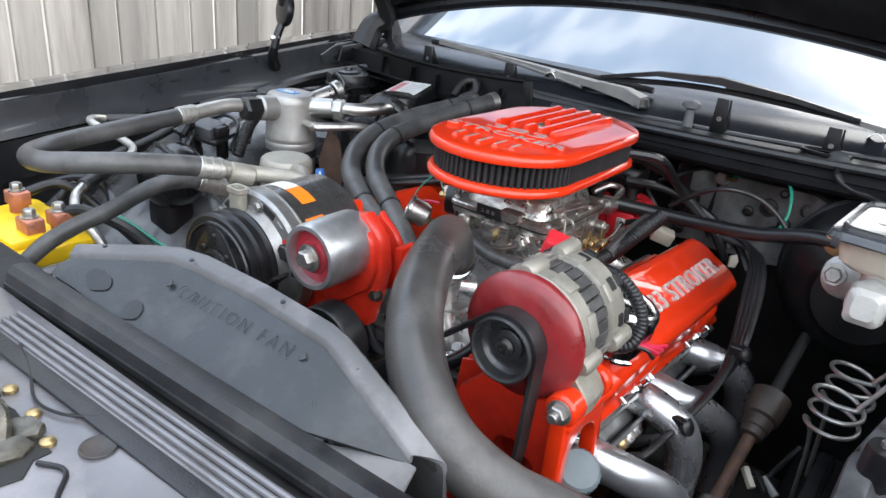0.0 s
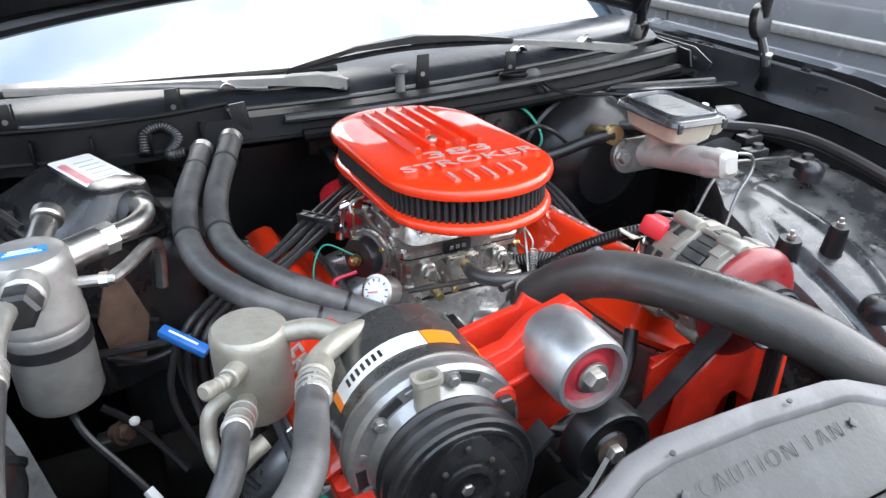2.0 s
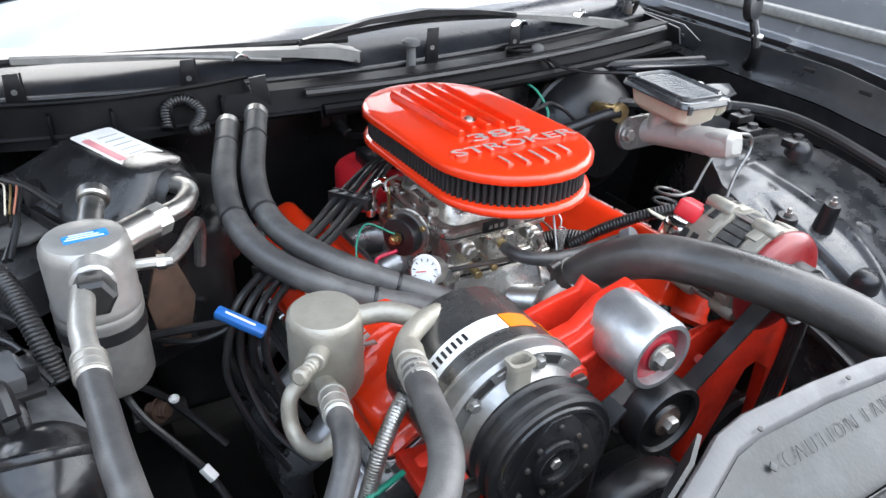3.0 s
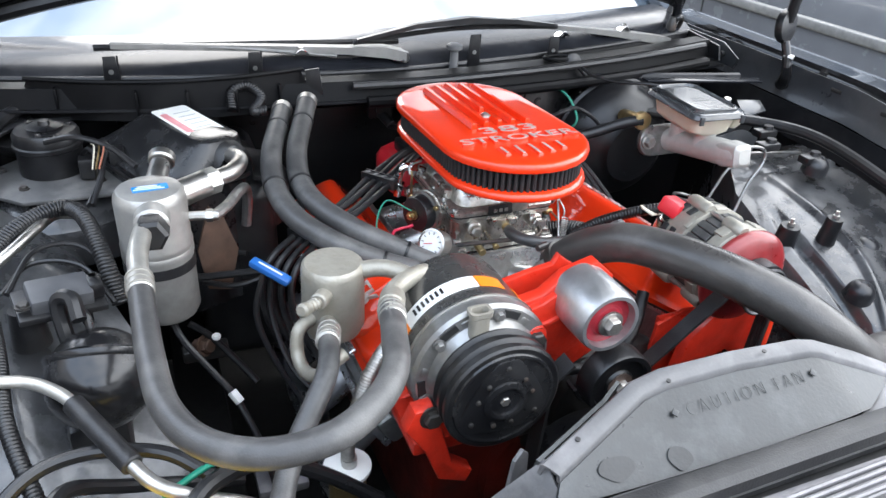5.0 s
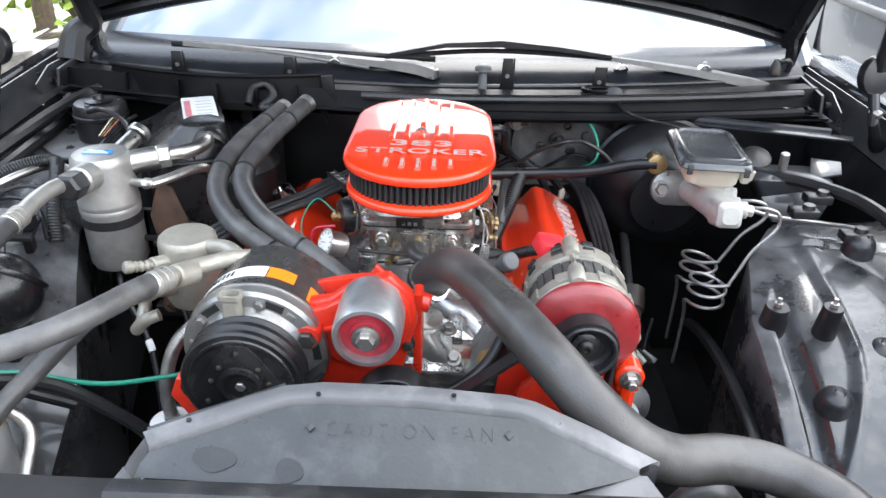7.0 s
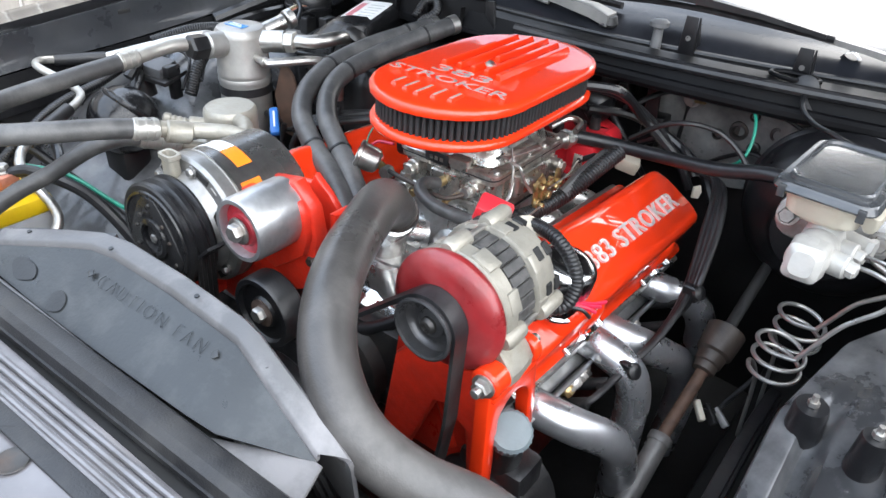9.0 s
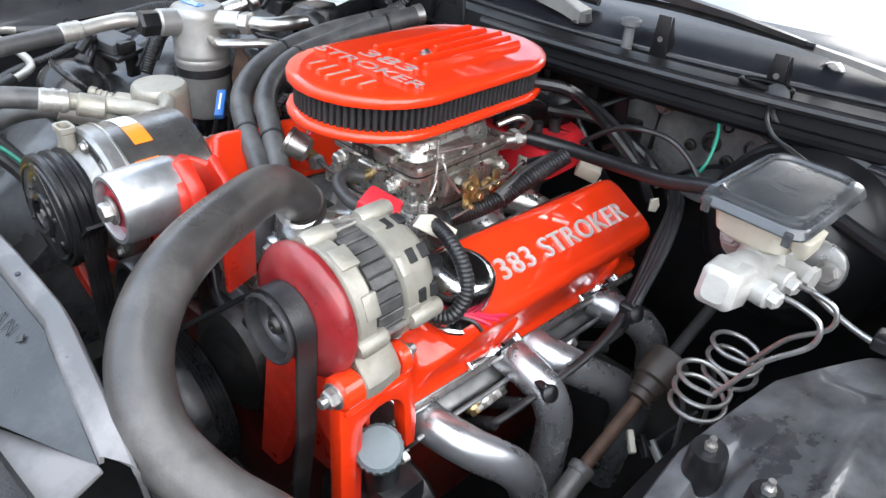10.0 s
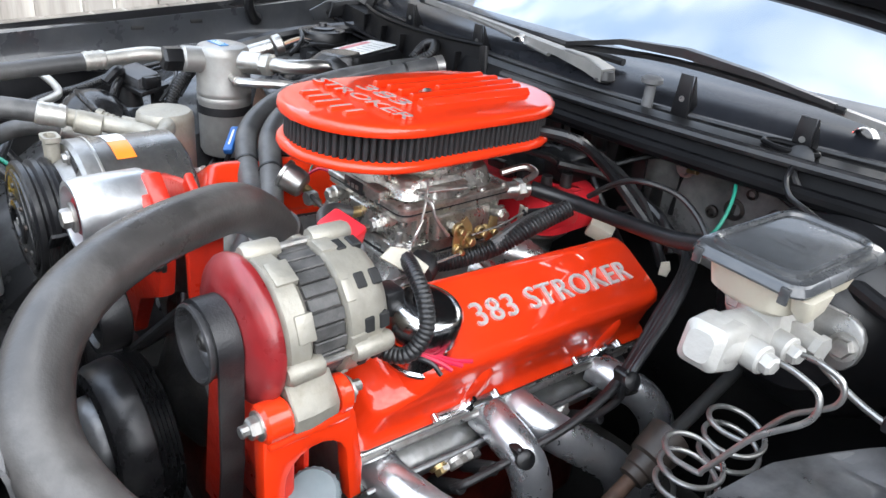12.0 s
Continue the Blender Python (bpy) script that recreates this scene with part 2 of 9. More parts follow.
CAPPL = mat("dusty_cap_plastic", (0.042, 0.044, 0.046), 0.24, 0, 0.2, 30, 0.06, 200, coat=0.5, rvar=0.12, dirt=(0.17, 0.17, 0.172), dscale=6, damount=0.5)
RELAYGREY = mat("grey_black_relay_plastic", (0.065, 0.066, 0.07), 0.5, 0, 0.15, 30, 0.1, 200, dirt=(0.12, 0.12, 0.12), damount=0.4)
PINK = mat("faded_red_print", (0.58, 0.20, 0.22), 0.4, 0, 0.1, 60, 0.0)
LABELR = mat("red_print", (0.60, 0.02, 0.03), 0.4, 0, 0.05, 60, 0.0)
YELLOW = mat("yellow_battery_plastic", (0.80, 0.52, 0.01), 0.4, 0, 0.06, 30, 0.1, 200)
BATTGREY = mat("light_grey_plastic", (0.36, 0.37, 0.37), 0.5, 0, 0.08, 30, 0.1, 200)
PSCAP = mat("grey_blue_cap_plastic", (0.13, 0.16, 0.17), 0.5, 0, 0.1, 40, 0.15, 200, dirt=(0.22, 0.24, 0.24), damount=0.4)
BLUEW = mat("blue_plastic", (0.02, 0.12, 0.38), 0.35, 0, 0.08, 40, 0.05)
GREENW = mat("green_wire", (0.01, 0.20, 0.13), 0.4, 0, 0.1, 60, 0.0)
REDW = mat("red_wire", (0.50, 0.015, 0.05), 0.45, 0, 0.1, 60, 0.0)
PILLAR = mat("dirty_grey_plastic", (0.11, 0.11, 0.11), 0.5, 0, 0.15, 40, 0.1)
FILTER = mat("black_filter_cloth", (0.012, 0.012, 0.013), 0.7, 0, 0.3, 90, 0.3, 900)
WIPER = mat("wiper_dull_grey", (0.20, 0.195, 0.185), 0.5, 0.3, 0.15, 50, 0.1, 200, dirt=(0.3, 0.29, 0.26), damount=0.4)
COWLM = mat("gloss_cowl_paint", (0.012, 0.013, 0.016), 0.20, 0, 0.25, 16, 0.04, 120, spec=0.17, rvar=0.08, dirt=(0.045, 0.046, 0.05), dscale=7, damount=0.35)
FLANGE = mat("satin_black_inner_wing", (0.032, 0.034, 0.038), 0.34, 0, 0.25, 20, 0.12, 160, coat=0.5, dirt=(0.10, 0.099, 0.098), dscale=8, damount=0.4)
COWLBLACK = mat("satin_black_cowl_edge", (0.004, 0.004, 0.0045), 0.45, 0, 0.25, 16, 0.08, 120, spec=0.12, dirt=(0.018, 0.017, 0.016), dscale=9, damount=0.3)
WALL = mat("pale_render_wall", (0.55, 0.53, 0.49), 0.9, 0, 0.08, 3, 0.2, 60, dirt=(0.4, 0.38, 0.34), dscale=1.2, damount=0.4)
DOORM = mat("pale_grey_sky_blocker", (0.42, 0.42, 0.42), 0.6, 0, 0.08, 4, 0.1, 60)
FIREWALL = mat("dusty_firewall_grey", (0.12, 0.12, 0.117), 0.32, 0, 0.3, 30, 0.3, 60, dirt=(0.34, 0.32, 0.30), dscale=10, damount=0.6)
# base and dust colours are raised to carry the sky reflected in the panel
SUPPORT = mat("dusty_sky_paled_support", (0.12, 0.115, 0.12), 0.36, 0, 0.2, 16, 0.12, 160, coat=0.3, dirt=(0.30, 0.28, 0.285), dscale=6, damount=0.7)
PLATEM = mat("dusty_grey_plate", (0.06, 0.06, 0.06), 0.5, 0, 0.25, 30, 0.2, 120, dirt=(0.20, 0.19, 0.18), dscale=14, damount=0.6)
# paler copy of the wheelhouse black: dust plus the sky light on the passenger's side
WELLPALE = mat("dusty_sky_paled_wheelhouse", (0.040, 0.041, 0.043), 0.30, 0, 0.3, 16, 0.10, 60, coat=0.4, rvar=0.16, dirt=(0.22, 0.222, 0.228), dscale=7, damount=0.65)
CLIPM = mat("dusty_black_clip", (0.016, 0.016, 0.018), 0.34, 0, 0.25, 40, 0.15, 300, dirt=(0.07, 0.07, 0.07), dscale=16, damount=0.5)
# the pale patches are dust, lightened further to stand for the sky's reflection
WELL = mat("wheelhouse_black", (0.026, 0.0265, 0.028), 0.27, 0, 0.3, 16, 0.10, 60, coat=0.45, rvar=0.16, dirt=(0.175, 0.175, 0.178), dscale=8, damount=0.55)
GROUND = mat("driveway_concrete", (0.30, 0.29, 0.27), 0.85, 0, 0.2, 5, 0.3, 60, dirt=(0.16, 0.15, 0.14), dscale=1.5, damount=0.5)
WOOD = mat("weathered_fence_wood", (0.30, 0.275, 0.245), 0.8, 0, 0.25, 12, 0.4, 50, dirt=(0.13, 0.115, 0.10), dscale=9, damount=0.8)


def vary(m, amount, stretch=None):
    """Lightens or darkens each piece by its own random value; stretch draws the grain out along z."""
    nt = m.node_tree
    b = nt.nodes["Principled BSDF"]
    src = b.inputs["Base Color"].links[0].from_socket
    info = nt.nodes.new("ShaderNodeObjectInfo")
    r = nt.nodes.new("ShaderNodeMapRange")
    r.inputs["To Min"].default_value, r.inputs["To Max"].default_value = 1 - amount, 1 + amount
    nt.links.new(info.outputs["Random"], r.inputs["Value"])
    mul = nt.nodes.new("ShaderNodeMix")
    mul.data_type, mul.blend_type = "RGBA", "MULTIPLY"
    mul.inputs["Factor"].default_value = 1
    nt.links.new(src, mul.inputs["A"])
    nt.links.new(r.outputs["Result"], mul.inputs["B"])
    nt.links.new(mul.outputs["Result"], b.inputs["Base Color"])
    if stretch:
        co = [n for n in nt.nodes if n.type == "TEX_COORD"][0]
        mp = nt.nodes.new("ShaderNodeMapping")
        mp.inputs["Scale"].default_value = (1, 1, stretch)
        nt.links.new(co.outputs["Object"], mp.inputs["Vector"])
        for n in nt.nodes:
            if n.type == "TEX_NOISE":
                nt.links.new(mp.outputs["Vector"], n.inputs["Vector"])


vary(WOOD, 0.35, 0.08)
SILVERCAR = mat("grey_car_paint", (0.15, 0.152, 0.158), 0.25, 0.0, 0.06, 10, 0.0, coat=1.0, rvar=0.05)
LEAF = mat("bright_leaf", (0.23, 0.33, 0.03), 0.5, 0, 0.35, 20, 0.1, 60)
BARK = mat("bark", (0.12, 0.09, 0.06), 0.9, 0, 0.3, 30, 0.6, 40)
LINER = mat("matt_black_bonnet_underside", (0.010, 0.010, 0.011), 0.5, 0, 0.3, 16, 0.12, 180, spec=0.22, dirt=(0.03, 0.03, 0.03), dscale=9, damount=0.4)
# block orange darkened in the colour for the bay's shade, plus real oily grime
BLOCKM = mat("shaded_oily_block_paint", (0.10, 0.010, 0.006), 0.42, 0, 0.3, 26, 0.4, 90, dirt=(0.014, 0.011, 0.010), dscale=9, damount=0.75)
GREASY = mat("greasy_latch_steel", (0.11, 0.10, 0.08), 0.30, 0.55, 0.35, 50, 0.4, 120, rvar=0.12, dirt=(0.02, 0.017, 0.013), dscale=35, damount=0.7)
GRIME = mat("oily_black_casting", (0.012, 0.012, 0.012), 0.38, 0, 0.4, 40, 0.5, 90, dirt=(0.05, 0.045, 0.04), dscale=22, damount=0.5)
INNER = mat("dark_underbody", (0.008, 0.008, 0.008), 0.7, 0, 0.4, 18, 0.3, 80, dirt=(0.03, 0.028, 0.025), dscale=10)
SIDEGLASS = mat("dark_side_glass", (0.02, 0.022, 0.025), 0.06, 0, 0.1, 5, 0.0, spec=0.8, rvar=0.03)
WSGLASS = mat("windscreen_glass", (0.03, 0.045, 0.06), 0.05, 0, 0.1, 4, 0.0, spec=0.8, coat=0.55, rvar=0.03)
WSGLASS.node_tree.nodes["Principled BSDF"].inputs["IOR"].default_value = 2.1


LINER.node_tree.nodes["Principled BSDF"].inputs["IOR"].default_value = 1.2


# --- building helpers ---
def root_of(ob):
    p = Vector((0, 0, 0))
    while ob:
        p += ob.location
        ob = ob.parent
    return p


def thing(name, at, label, category, group="", kind=""):
    """An empty at the base of a thing; its parts are built in world coordinates."""
    e = new(name)
    e.empty_display_size = 0.02
    e.location = at
    return tagged(e, label, category, group, kind)


def smooth(bm, angle=35):
    for f in bm.faces:
        f.smooth = True
    lim = radians(angle)
    for e in bm.edges:
        if len(e.link_faces) == 2 and e.calc_face_angle(0) > lim:
            e.smooth = False


def part(name, bm, material, parent=None, label="", angle=35):
    """Links a bmesh in world coordinates as one mesh object under its thing or part."""
    bmesh.ops.recalc_face_normals(bm, faces=bm.faces[:])
    smooth(bm, angle)
    me = bpy.data.meshes.new(name)
    base = root_of(parent) if parent else Vector((0, 0, 0))
    bmesh.ops.translate(bm, verts=bm.verts[:], vec=-base)
    bm.to_mesh(me)
    bm.free()
    me.materials.append(material)
    ob = new(name, me)
    ob.parent = parent
    if label:
        ob["label"] = label
    return ob


def single(name, bm, material, label, category, group="", kind="", angle=35):
    """A thing of one mesh, with its origin at its base."""
    lo = [min(v.co[i] for v in bm.verts) for i in range(3)]
    hi = [max(v.co[i] for v in bm.verts) for i in range(3)]
    base = Vector(((lo[0] + hi[0]) / 2, (lo[1] + hi[1]) / 2, lo[2]))
    bmesh.ops.translate(bm, verts=bm.verts[:], vec=-base)
    ob = part(name, bm, material, None, "", angle)
    ob.location = base
    return tagged(ob, label, category, group, kind)


def merge(*bms):
    out = bms[0]
    for b in bms[1:]:
        me = bpy.data.meshes.new("tmp")
        b.to_mesh(me)
        b.free()
        out.from_mesh(me)
        bpy.data.meshes.remove(me)
    return out


def moved(bm, m):
    bmesh.ops.transform(bm, matrix=m, verts=bm.verts[:])
    return bm


def box(lo, hi, bevel=0.004, seg=2):
    bm = bmesh.new()
    bmesh.ops.create_cube(bm, size=1)
    s = [hi[i] - lo[i] for i in range(3)]
    c = [(hi[i] + lo[i]) / 2 for i in range(3)]
    bmesh.ops.transform(bm, matrix=Matrix.Translation(c) @ Matrix.Diagonal((*s, 1)), verts=bm.verts[:])
    if bevel:
        bmesh.ops.bevel(bm, geom=bm.edges[:], offset=min(bevel, 0.45 * min(s)), segments=seg, profile=0.5, affect="EDGES")
    return bm


def frame_from(axis):
    z = Vector(axis).normalized()
    return z.to_track_quat("Z", "Y").to_matrix().to_4x4()


def lathe(profile, at, axis=(0, 0, 1), seg=32):
    """Turns a profile of (radius, height) about an axis through at; closed at both ends."""
    bm = bmesh.new()
    rings = []
    for r, h in profile:
        rings.append([bm.verts.new((r * math.cos(2 * math.pi * i / seg), r * math.sin(2 * math.pi * i / seg), h)) for i in range(seg)])
    for a, b in zip(rings, rings[1:]):
        for i in range(seg):
            bm.faces.new((a[i], a[(i + 1) % seg], b[(i + 1) % seg], b[i]))
    bm.faces.new(rings[0][::-1])
    bm.faces.new(rings[-1])
    return moved(bm, Matrix.Translation(at) @ frame_from(axis))


def rod(a, b, r, seg=16, bevel=0.15):
    a, b = Vector(a), Vector(b)
    L = (b - a).length
    e = min(r * bevel, L * 0.3)
    return lathe([(r - e, 0), (r, e), (r, L - e), (r - e, L)], a, b - a, seg)


def hexbolt(at, axis, r=0.008, h=0.006, washer=True):
    prof = [(r, 0), (r, h * 0.8), (r * 0.85, h)]
    bm = lathe(prof, Vector(at), axis, 6)
    if washer:
        bm = merge(bm, lathe([(r * 1.35, -0.0015), (r * 1.35, 0.0008)], Vector(at), axis, 16))
    return bm


def spline(pts, n=10):
    """Catmull-Rom through the points."""
    P = [Vector(p) for p in pts]
    P = [2 * P[0] - P[1], *P, 2 * P[-1] - P[-2]]
    out = []
    for i in range(1, len(P) - 2):
        a, b, c, d = P[i - 1 : i + 3]
        for k in range(n):
            t = k / n
            out.append(0.5 * (2 * b + (c - a) * t + (2 * a - 5 * b + 4 * c - d) * t * t + (3 * b - a - 3 * c + d) * t**3))
    out.append(P[-2])
    return out


def tube(pts, r, seg=12, n=8, rib=0.0, pitch=0.006, smoothed=True, radii=None):
    """A round tube along a curve; rib and pitch make it corrugated."""
    P = spline(pts, n) if smoothed and len(pts) > 2 else [Vector(p) for p in pts]
    if rib:
        dense, rest = [P[0]], 0.0
        step = pitch / 4
        for a, b in zip(P, P[1:]):
            L = (b - a).length
            s = step - rest
            while s < L:
                dense.append(a.lerp(b, s / L))
                s += step
            rest = L - (s - step)
        P = dense
    bm = bmesh.new()
    t0 = (P[1] - P[0]).normalized()
    up = t0.orthogonal().normalized()
    rings = []
    for i, p in enumerate(P):
        t = (P[min(i + 1, len(P) - 1)] - P[max(i - 1, 0)]).normalized()
        up = (up - t * up.dot(t)).normalized()
        side = t.cross(up)
        rr = r if radii is None else np.interp(i / (len(P) - 1), np.linspace(0, 1, len(radii)), radii)
        if rib:
            rr = rr * (1 + rib * (1, 0.5, -1, 0.5)[i % 4])
        rings.append([bm.verts.new(p + (up * math.cos(2 * math.pi * k / seg) + side * math.sin(2 * math.pi * k / seg)) * rr) for k in range(seg)])
    for a, b in zip(rings, rings[1:]):
        for i in range(seg):
            bm.faces.new((a[i], a[(i + 1) % seg], b[(i + 1) % seg], b[i]))
    bm.faces.new(rings[0][::-1])
    bm.faces.new(rings[-1])
    return bm


def plate(outline, thick, m=Matrix(), bevel=0.002, seg=2):
    """A flat outline (u, v) made thick along w from 0, bevelled, and put in place by m."""
    bm = bmesh.new()
    vs = [bm.verts.new((u, v, 0)) for u, v in outline]
    f = bm.faces.new(vs)
    ex = bmesh.ops.extrude_face_region(bm, geom=[f])
    bmesh.ops.translate(bm, verts=[v for v in ex["geom"] if isinstance(v, bmesh.types.BMVert)], vec=(0, 0, thick))
    if bevel:
        bmesh.ops.recalc_face_normals(bm, faces=bm.faces[:])
        es = [e for e in bm.edges if len(e.link_faces) == 2 and e.calc_face_angle(0) > radians(50) and abs(e.verts[0].co.z - e.verts[1].co.z) < 1e-6]
        bmesh.ops.bevel(bm, geom=es, offset=bevel, segments=seg, profile=0.5, affect="EDGES")
    return moved(bm, m)


def axes(o, u, v):
    """A frame with its origin at o, its first axis along u and its second near v."""
    u = Vector(u).normalized()
    w = u.cross(Vector(v)).normalized()
    v = w.cross(u)
    return Matrix(((u.x, v.x, w.x, o[0]), (u.y, v.y, w.y, o[1]), (u.z, v.z, w.z, o[2]), (0, 0, 0, 1)))


def stadium(r, h, n=14):
    """A race-track outline, long along the second axis."""
    pts = [(r * math.cos(math.pi * k / n), h + r * math.sin(math.pi * k / n)) for k in range(n + 1)]
    return pts + [(-x, -y) for x, y in pts]


def rrect(w, h, r, n=4):
    out = []
    for cx, cy, a in ((w / 2 - r, h / 2 - r, 0), (-w / 2 + r, h / 2 - r, 90), (-w / 2 + r, -h / 2 + r, 180), (w / 2 - r, -h / 2 + r, 270)):
        out += [(cx + r * math.cos(radians(a + 90 * k / n)), cy + r * math.sin(radians(a + 90 * k / n))) for k in range(n + 1)]
    return out


def loft(sections):
    """Joins outlines of the same count into a closed skin."""
    bm = bmesh.new()
    R = [[bm.verts.new(p) for p in s] for s in sections]
    n = len(R[0])
    for a, b in zip(R, R[1:]):
        for i in range(n):
            bm.faces.new((a[i], a[(i + 1) % n], b[(i + 1) % n], b[i]))
    bm.faces.new(R[0][::-1])
    bm.faces.new(R[-1])
    return bm


def surface(fn, u0, u1, v0, v1, nu, nv, thick=0.003):
    """A curved sheet fn(u, v) with thickness."""
    bm = bmesh.new()
    G = [[bm.verts.new(fn(u0 + (u1 - u0) * i / nu, v0 + (v1 - v0) * j / nv)) for j in range(nv + 1)] for i in range(nu + 1)]
    for i in range(nu):
        for j in range(nv):
            bm.faces.new((G[i][j], G[i + 1][j], G[i + 1][j + 1], G[i][j + 1]))
    bmesh.ops.recalc_face_normals(bm, faces=bm.faces[:])
    if thick:
        bmesh.ops.solidify(bm, geom=bm.faces[:], thickness=thick)
    return bm


def lettering(text, size, depth, m, squeeze=1.0, bold=0.0, spread=1.0):
    cu = bpy.data.curves.new("lettering", "FONT")
    cu.body, cu.size, cu.extrude, cu.align_x, cu.align_y, cu.offset = text, size, depth / 2, "CENTER", "CENTER", bold
    cu.resolution_u = 3
    cu.space_character = spread
    ob = bpy.data.objects.new("lettering", cu)
    me = bpy.data.meshes.new_from_object(ob)
    bm = bmesh.new()
    bm.from_mesh(me)
    bpy.data.objects.remove(ob)
    bpy.data.curves.remove(cu)
    bpy.data.meshes.remove(me)
    return moved(bm, m @ Matrix.Diagonal((squeeze, 1, 1, 1)))



# --- setting: ground, fence, next car, leaves ---
def ground_fn(u, v):
    return (u, v, 0.0)


single("ground", surface(ground_fn, -400, 400, -400, 400, 4, 4, 0.05), GROUND, "pale stained concrete driveway", "ground", kind="structure")

fence = thing("fence", (-2.05, 0.3, 0), "weathered pale grey vertical board fence beside the car", "fence", kind="structure")
rng = random.Random(4)
y = -2.6
while y < 2.25:
    w = rng.choice((0.095, 0.14, 0.14, 0.12))
    bm = plate([(0, 0), (w, 0), (w, 1.95 + rng.uniform(-0.03, 0.03)), (w * 0.5, 1.97), (0, 1.95)], 0.018, axes((-2.05 + rng.uniform(-0.014, 0.014), y, 0.02), (0, 1, 0), (0, 0, 1)), 0.003, 1)
    part("board", bm, WOOD, fence)
    y += w + rng.uniform(0.003, 0.016)
for z in (0.4, 1.5):
    part("rail", box((-2.12, -2.6, z), (-2.07, 2.25, z + 0.09), 0.005), WOOD, fence)
for yy in (-2.5, -0.9, 0.7, 2.25):
    part("fence_post", box((-2.16, yy - 0.045, 0), (-2.07, yy + 0.045, 1.9), 0.006), BARK, fence)

# plain walls that close the yard: a pale house wall past the fence's end, an unseen one added behind the camera to cut
# frontal sky
hw = thing("wall_house", (-4.6, 5.0, 0), "pale rendered house wall beyond the fence", "wall", kind="structure")
part("wall", box((-4.75, -6.0, 0), (-4.6, 9.0, 2.7), 0.01), WALL, hw)
gw_ = thing("wall_sky_blocker", (0, -5.1, 0), "plain unseen wall added behind the camera to block low front sky", "wall", kind="structure")
part("wall", merge(box((-6.0, -5.3, 0), (-1.6, -5.1, 2.7), 0.01), box((1.6, -5.3, 0), (6.0, -5.1, 2.7), 0.01), box((-1.6, -5.3, 2.2), (1.6, -5.1, 2.7), 0.01)), DOORM, gw_)
for k in range(4):
    part("blocker_panel", box((-1.595, -5.24, 0.01 + 0.548 * k), (1.595, -5.20, 0.548 + 0.548 * k), 0.01), DOORM, gw_)

# the next car, seen only past the open bonnet
ncar = thing("parked_car", (2.5, 0.8, 0), "dull grey tall estate car parked alongside", "car")
prof = [(1.72, 0.34), (1.665, 0.48), (1.64, 0.64), (1.632, 0.78), (1.632, 0.92), (1.640, 1.04), (1.665, 1.085), (1.72, 1.10), (1.80, 1.105)]
secs = []
for yy, inset, dz in ((-1.75, 0.22, -0.16), (-1.6, 0.10, -0.12), (-1.3, 0.02, -0.08), (-0.4, 0, -0.03), (0.2, 0, 0), (2.6, 0, 0), (3.2, 0.02, 0), (3.5, 0.05, -0.02), (3.65, 0.16, -0.06)):
    secs.append([Vector((x + inset, yy, z + dz * (z > 0.7))) for x, z in prof] + [Vector((5.0 - x - inset, yy, z + dz * (z > 0.7))) for x, z in prof[::-1]])
part("body", loft(secs), SILVERCAR, ncar)
part("cabin", loft([[Vector((2.5 + x, 1.7 + yy, z)) for x, yy in rrect(w, l, 0.15)] for w, l, z in ((1.50, 3.30, 1.08), (1.42, 3.0, 1.34), (1.32, 2.66, 1.60))]), SIDEGLASS, ncar, "dark side glass")
part("roof", loft([[Vector((2.5 + x, 1.7 + yy, z)) for x, yy in rrect(w, l, 0.15)] for w, l, z in ((1.34, 2.70, 1.602), (1.33, 2.66, 1.63), (1.0, 2.2, 1.66))]), SILVERCAR, ncar)
for yy in (0.25, 1.45, 2.45):
    part("door_seam", box((1.6285, yy, 0.42), (1.665, yy + 0.007, 1.07), 0.001), RUBBER, ncar)
# pale raised strip along the near side
part("pale_side_strip", box((1.618, -1.0, 0.834), (1.66, 2.9, 0.870), 0.008, 3), WIPER, ncar)
for yy in (1.28, 2.30):
    part("door_handle", box((1.618, yy, 0.975), (1.66, yy + 0.14, 1.0), 0.006), BLACKPL, ncar)
for x0 in (1.76, 3.24):
    for yy in (0.75, 1.65, 2.6):
        part("pillar", rod((x0, yy, 1.09), (x0 + (0.09 if x0 < 2 else -0.09), yy + 0.05, 1.62), 0.035), SILVERCAR, ncar)
for x0 in (1.76, 3.24):
    for yy in (-0.85, 2.55):
        wheel = part("wheel", lathe([(0.2, -0.1), (0.31, -0.09), (0.32, 0), (0.31, 0.09), (0.2, 0.1)], (x0, yy, 0.32), (1, 0, 0), 32), RUBBER, ncar)
        part("rim", lathe([(0.03, -0.105), (0.19, -0.098), (0.205, -0.092), (0.205, 0.092), (0.19, 0.098), (0.03, 0.105)], (x0, yy, 0.32), (1, 0, 0), 24), ALUW, wheel)

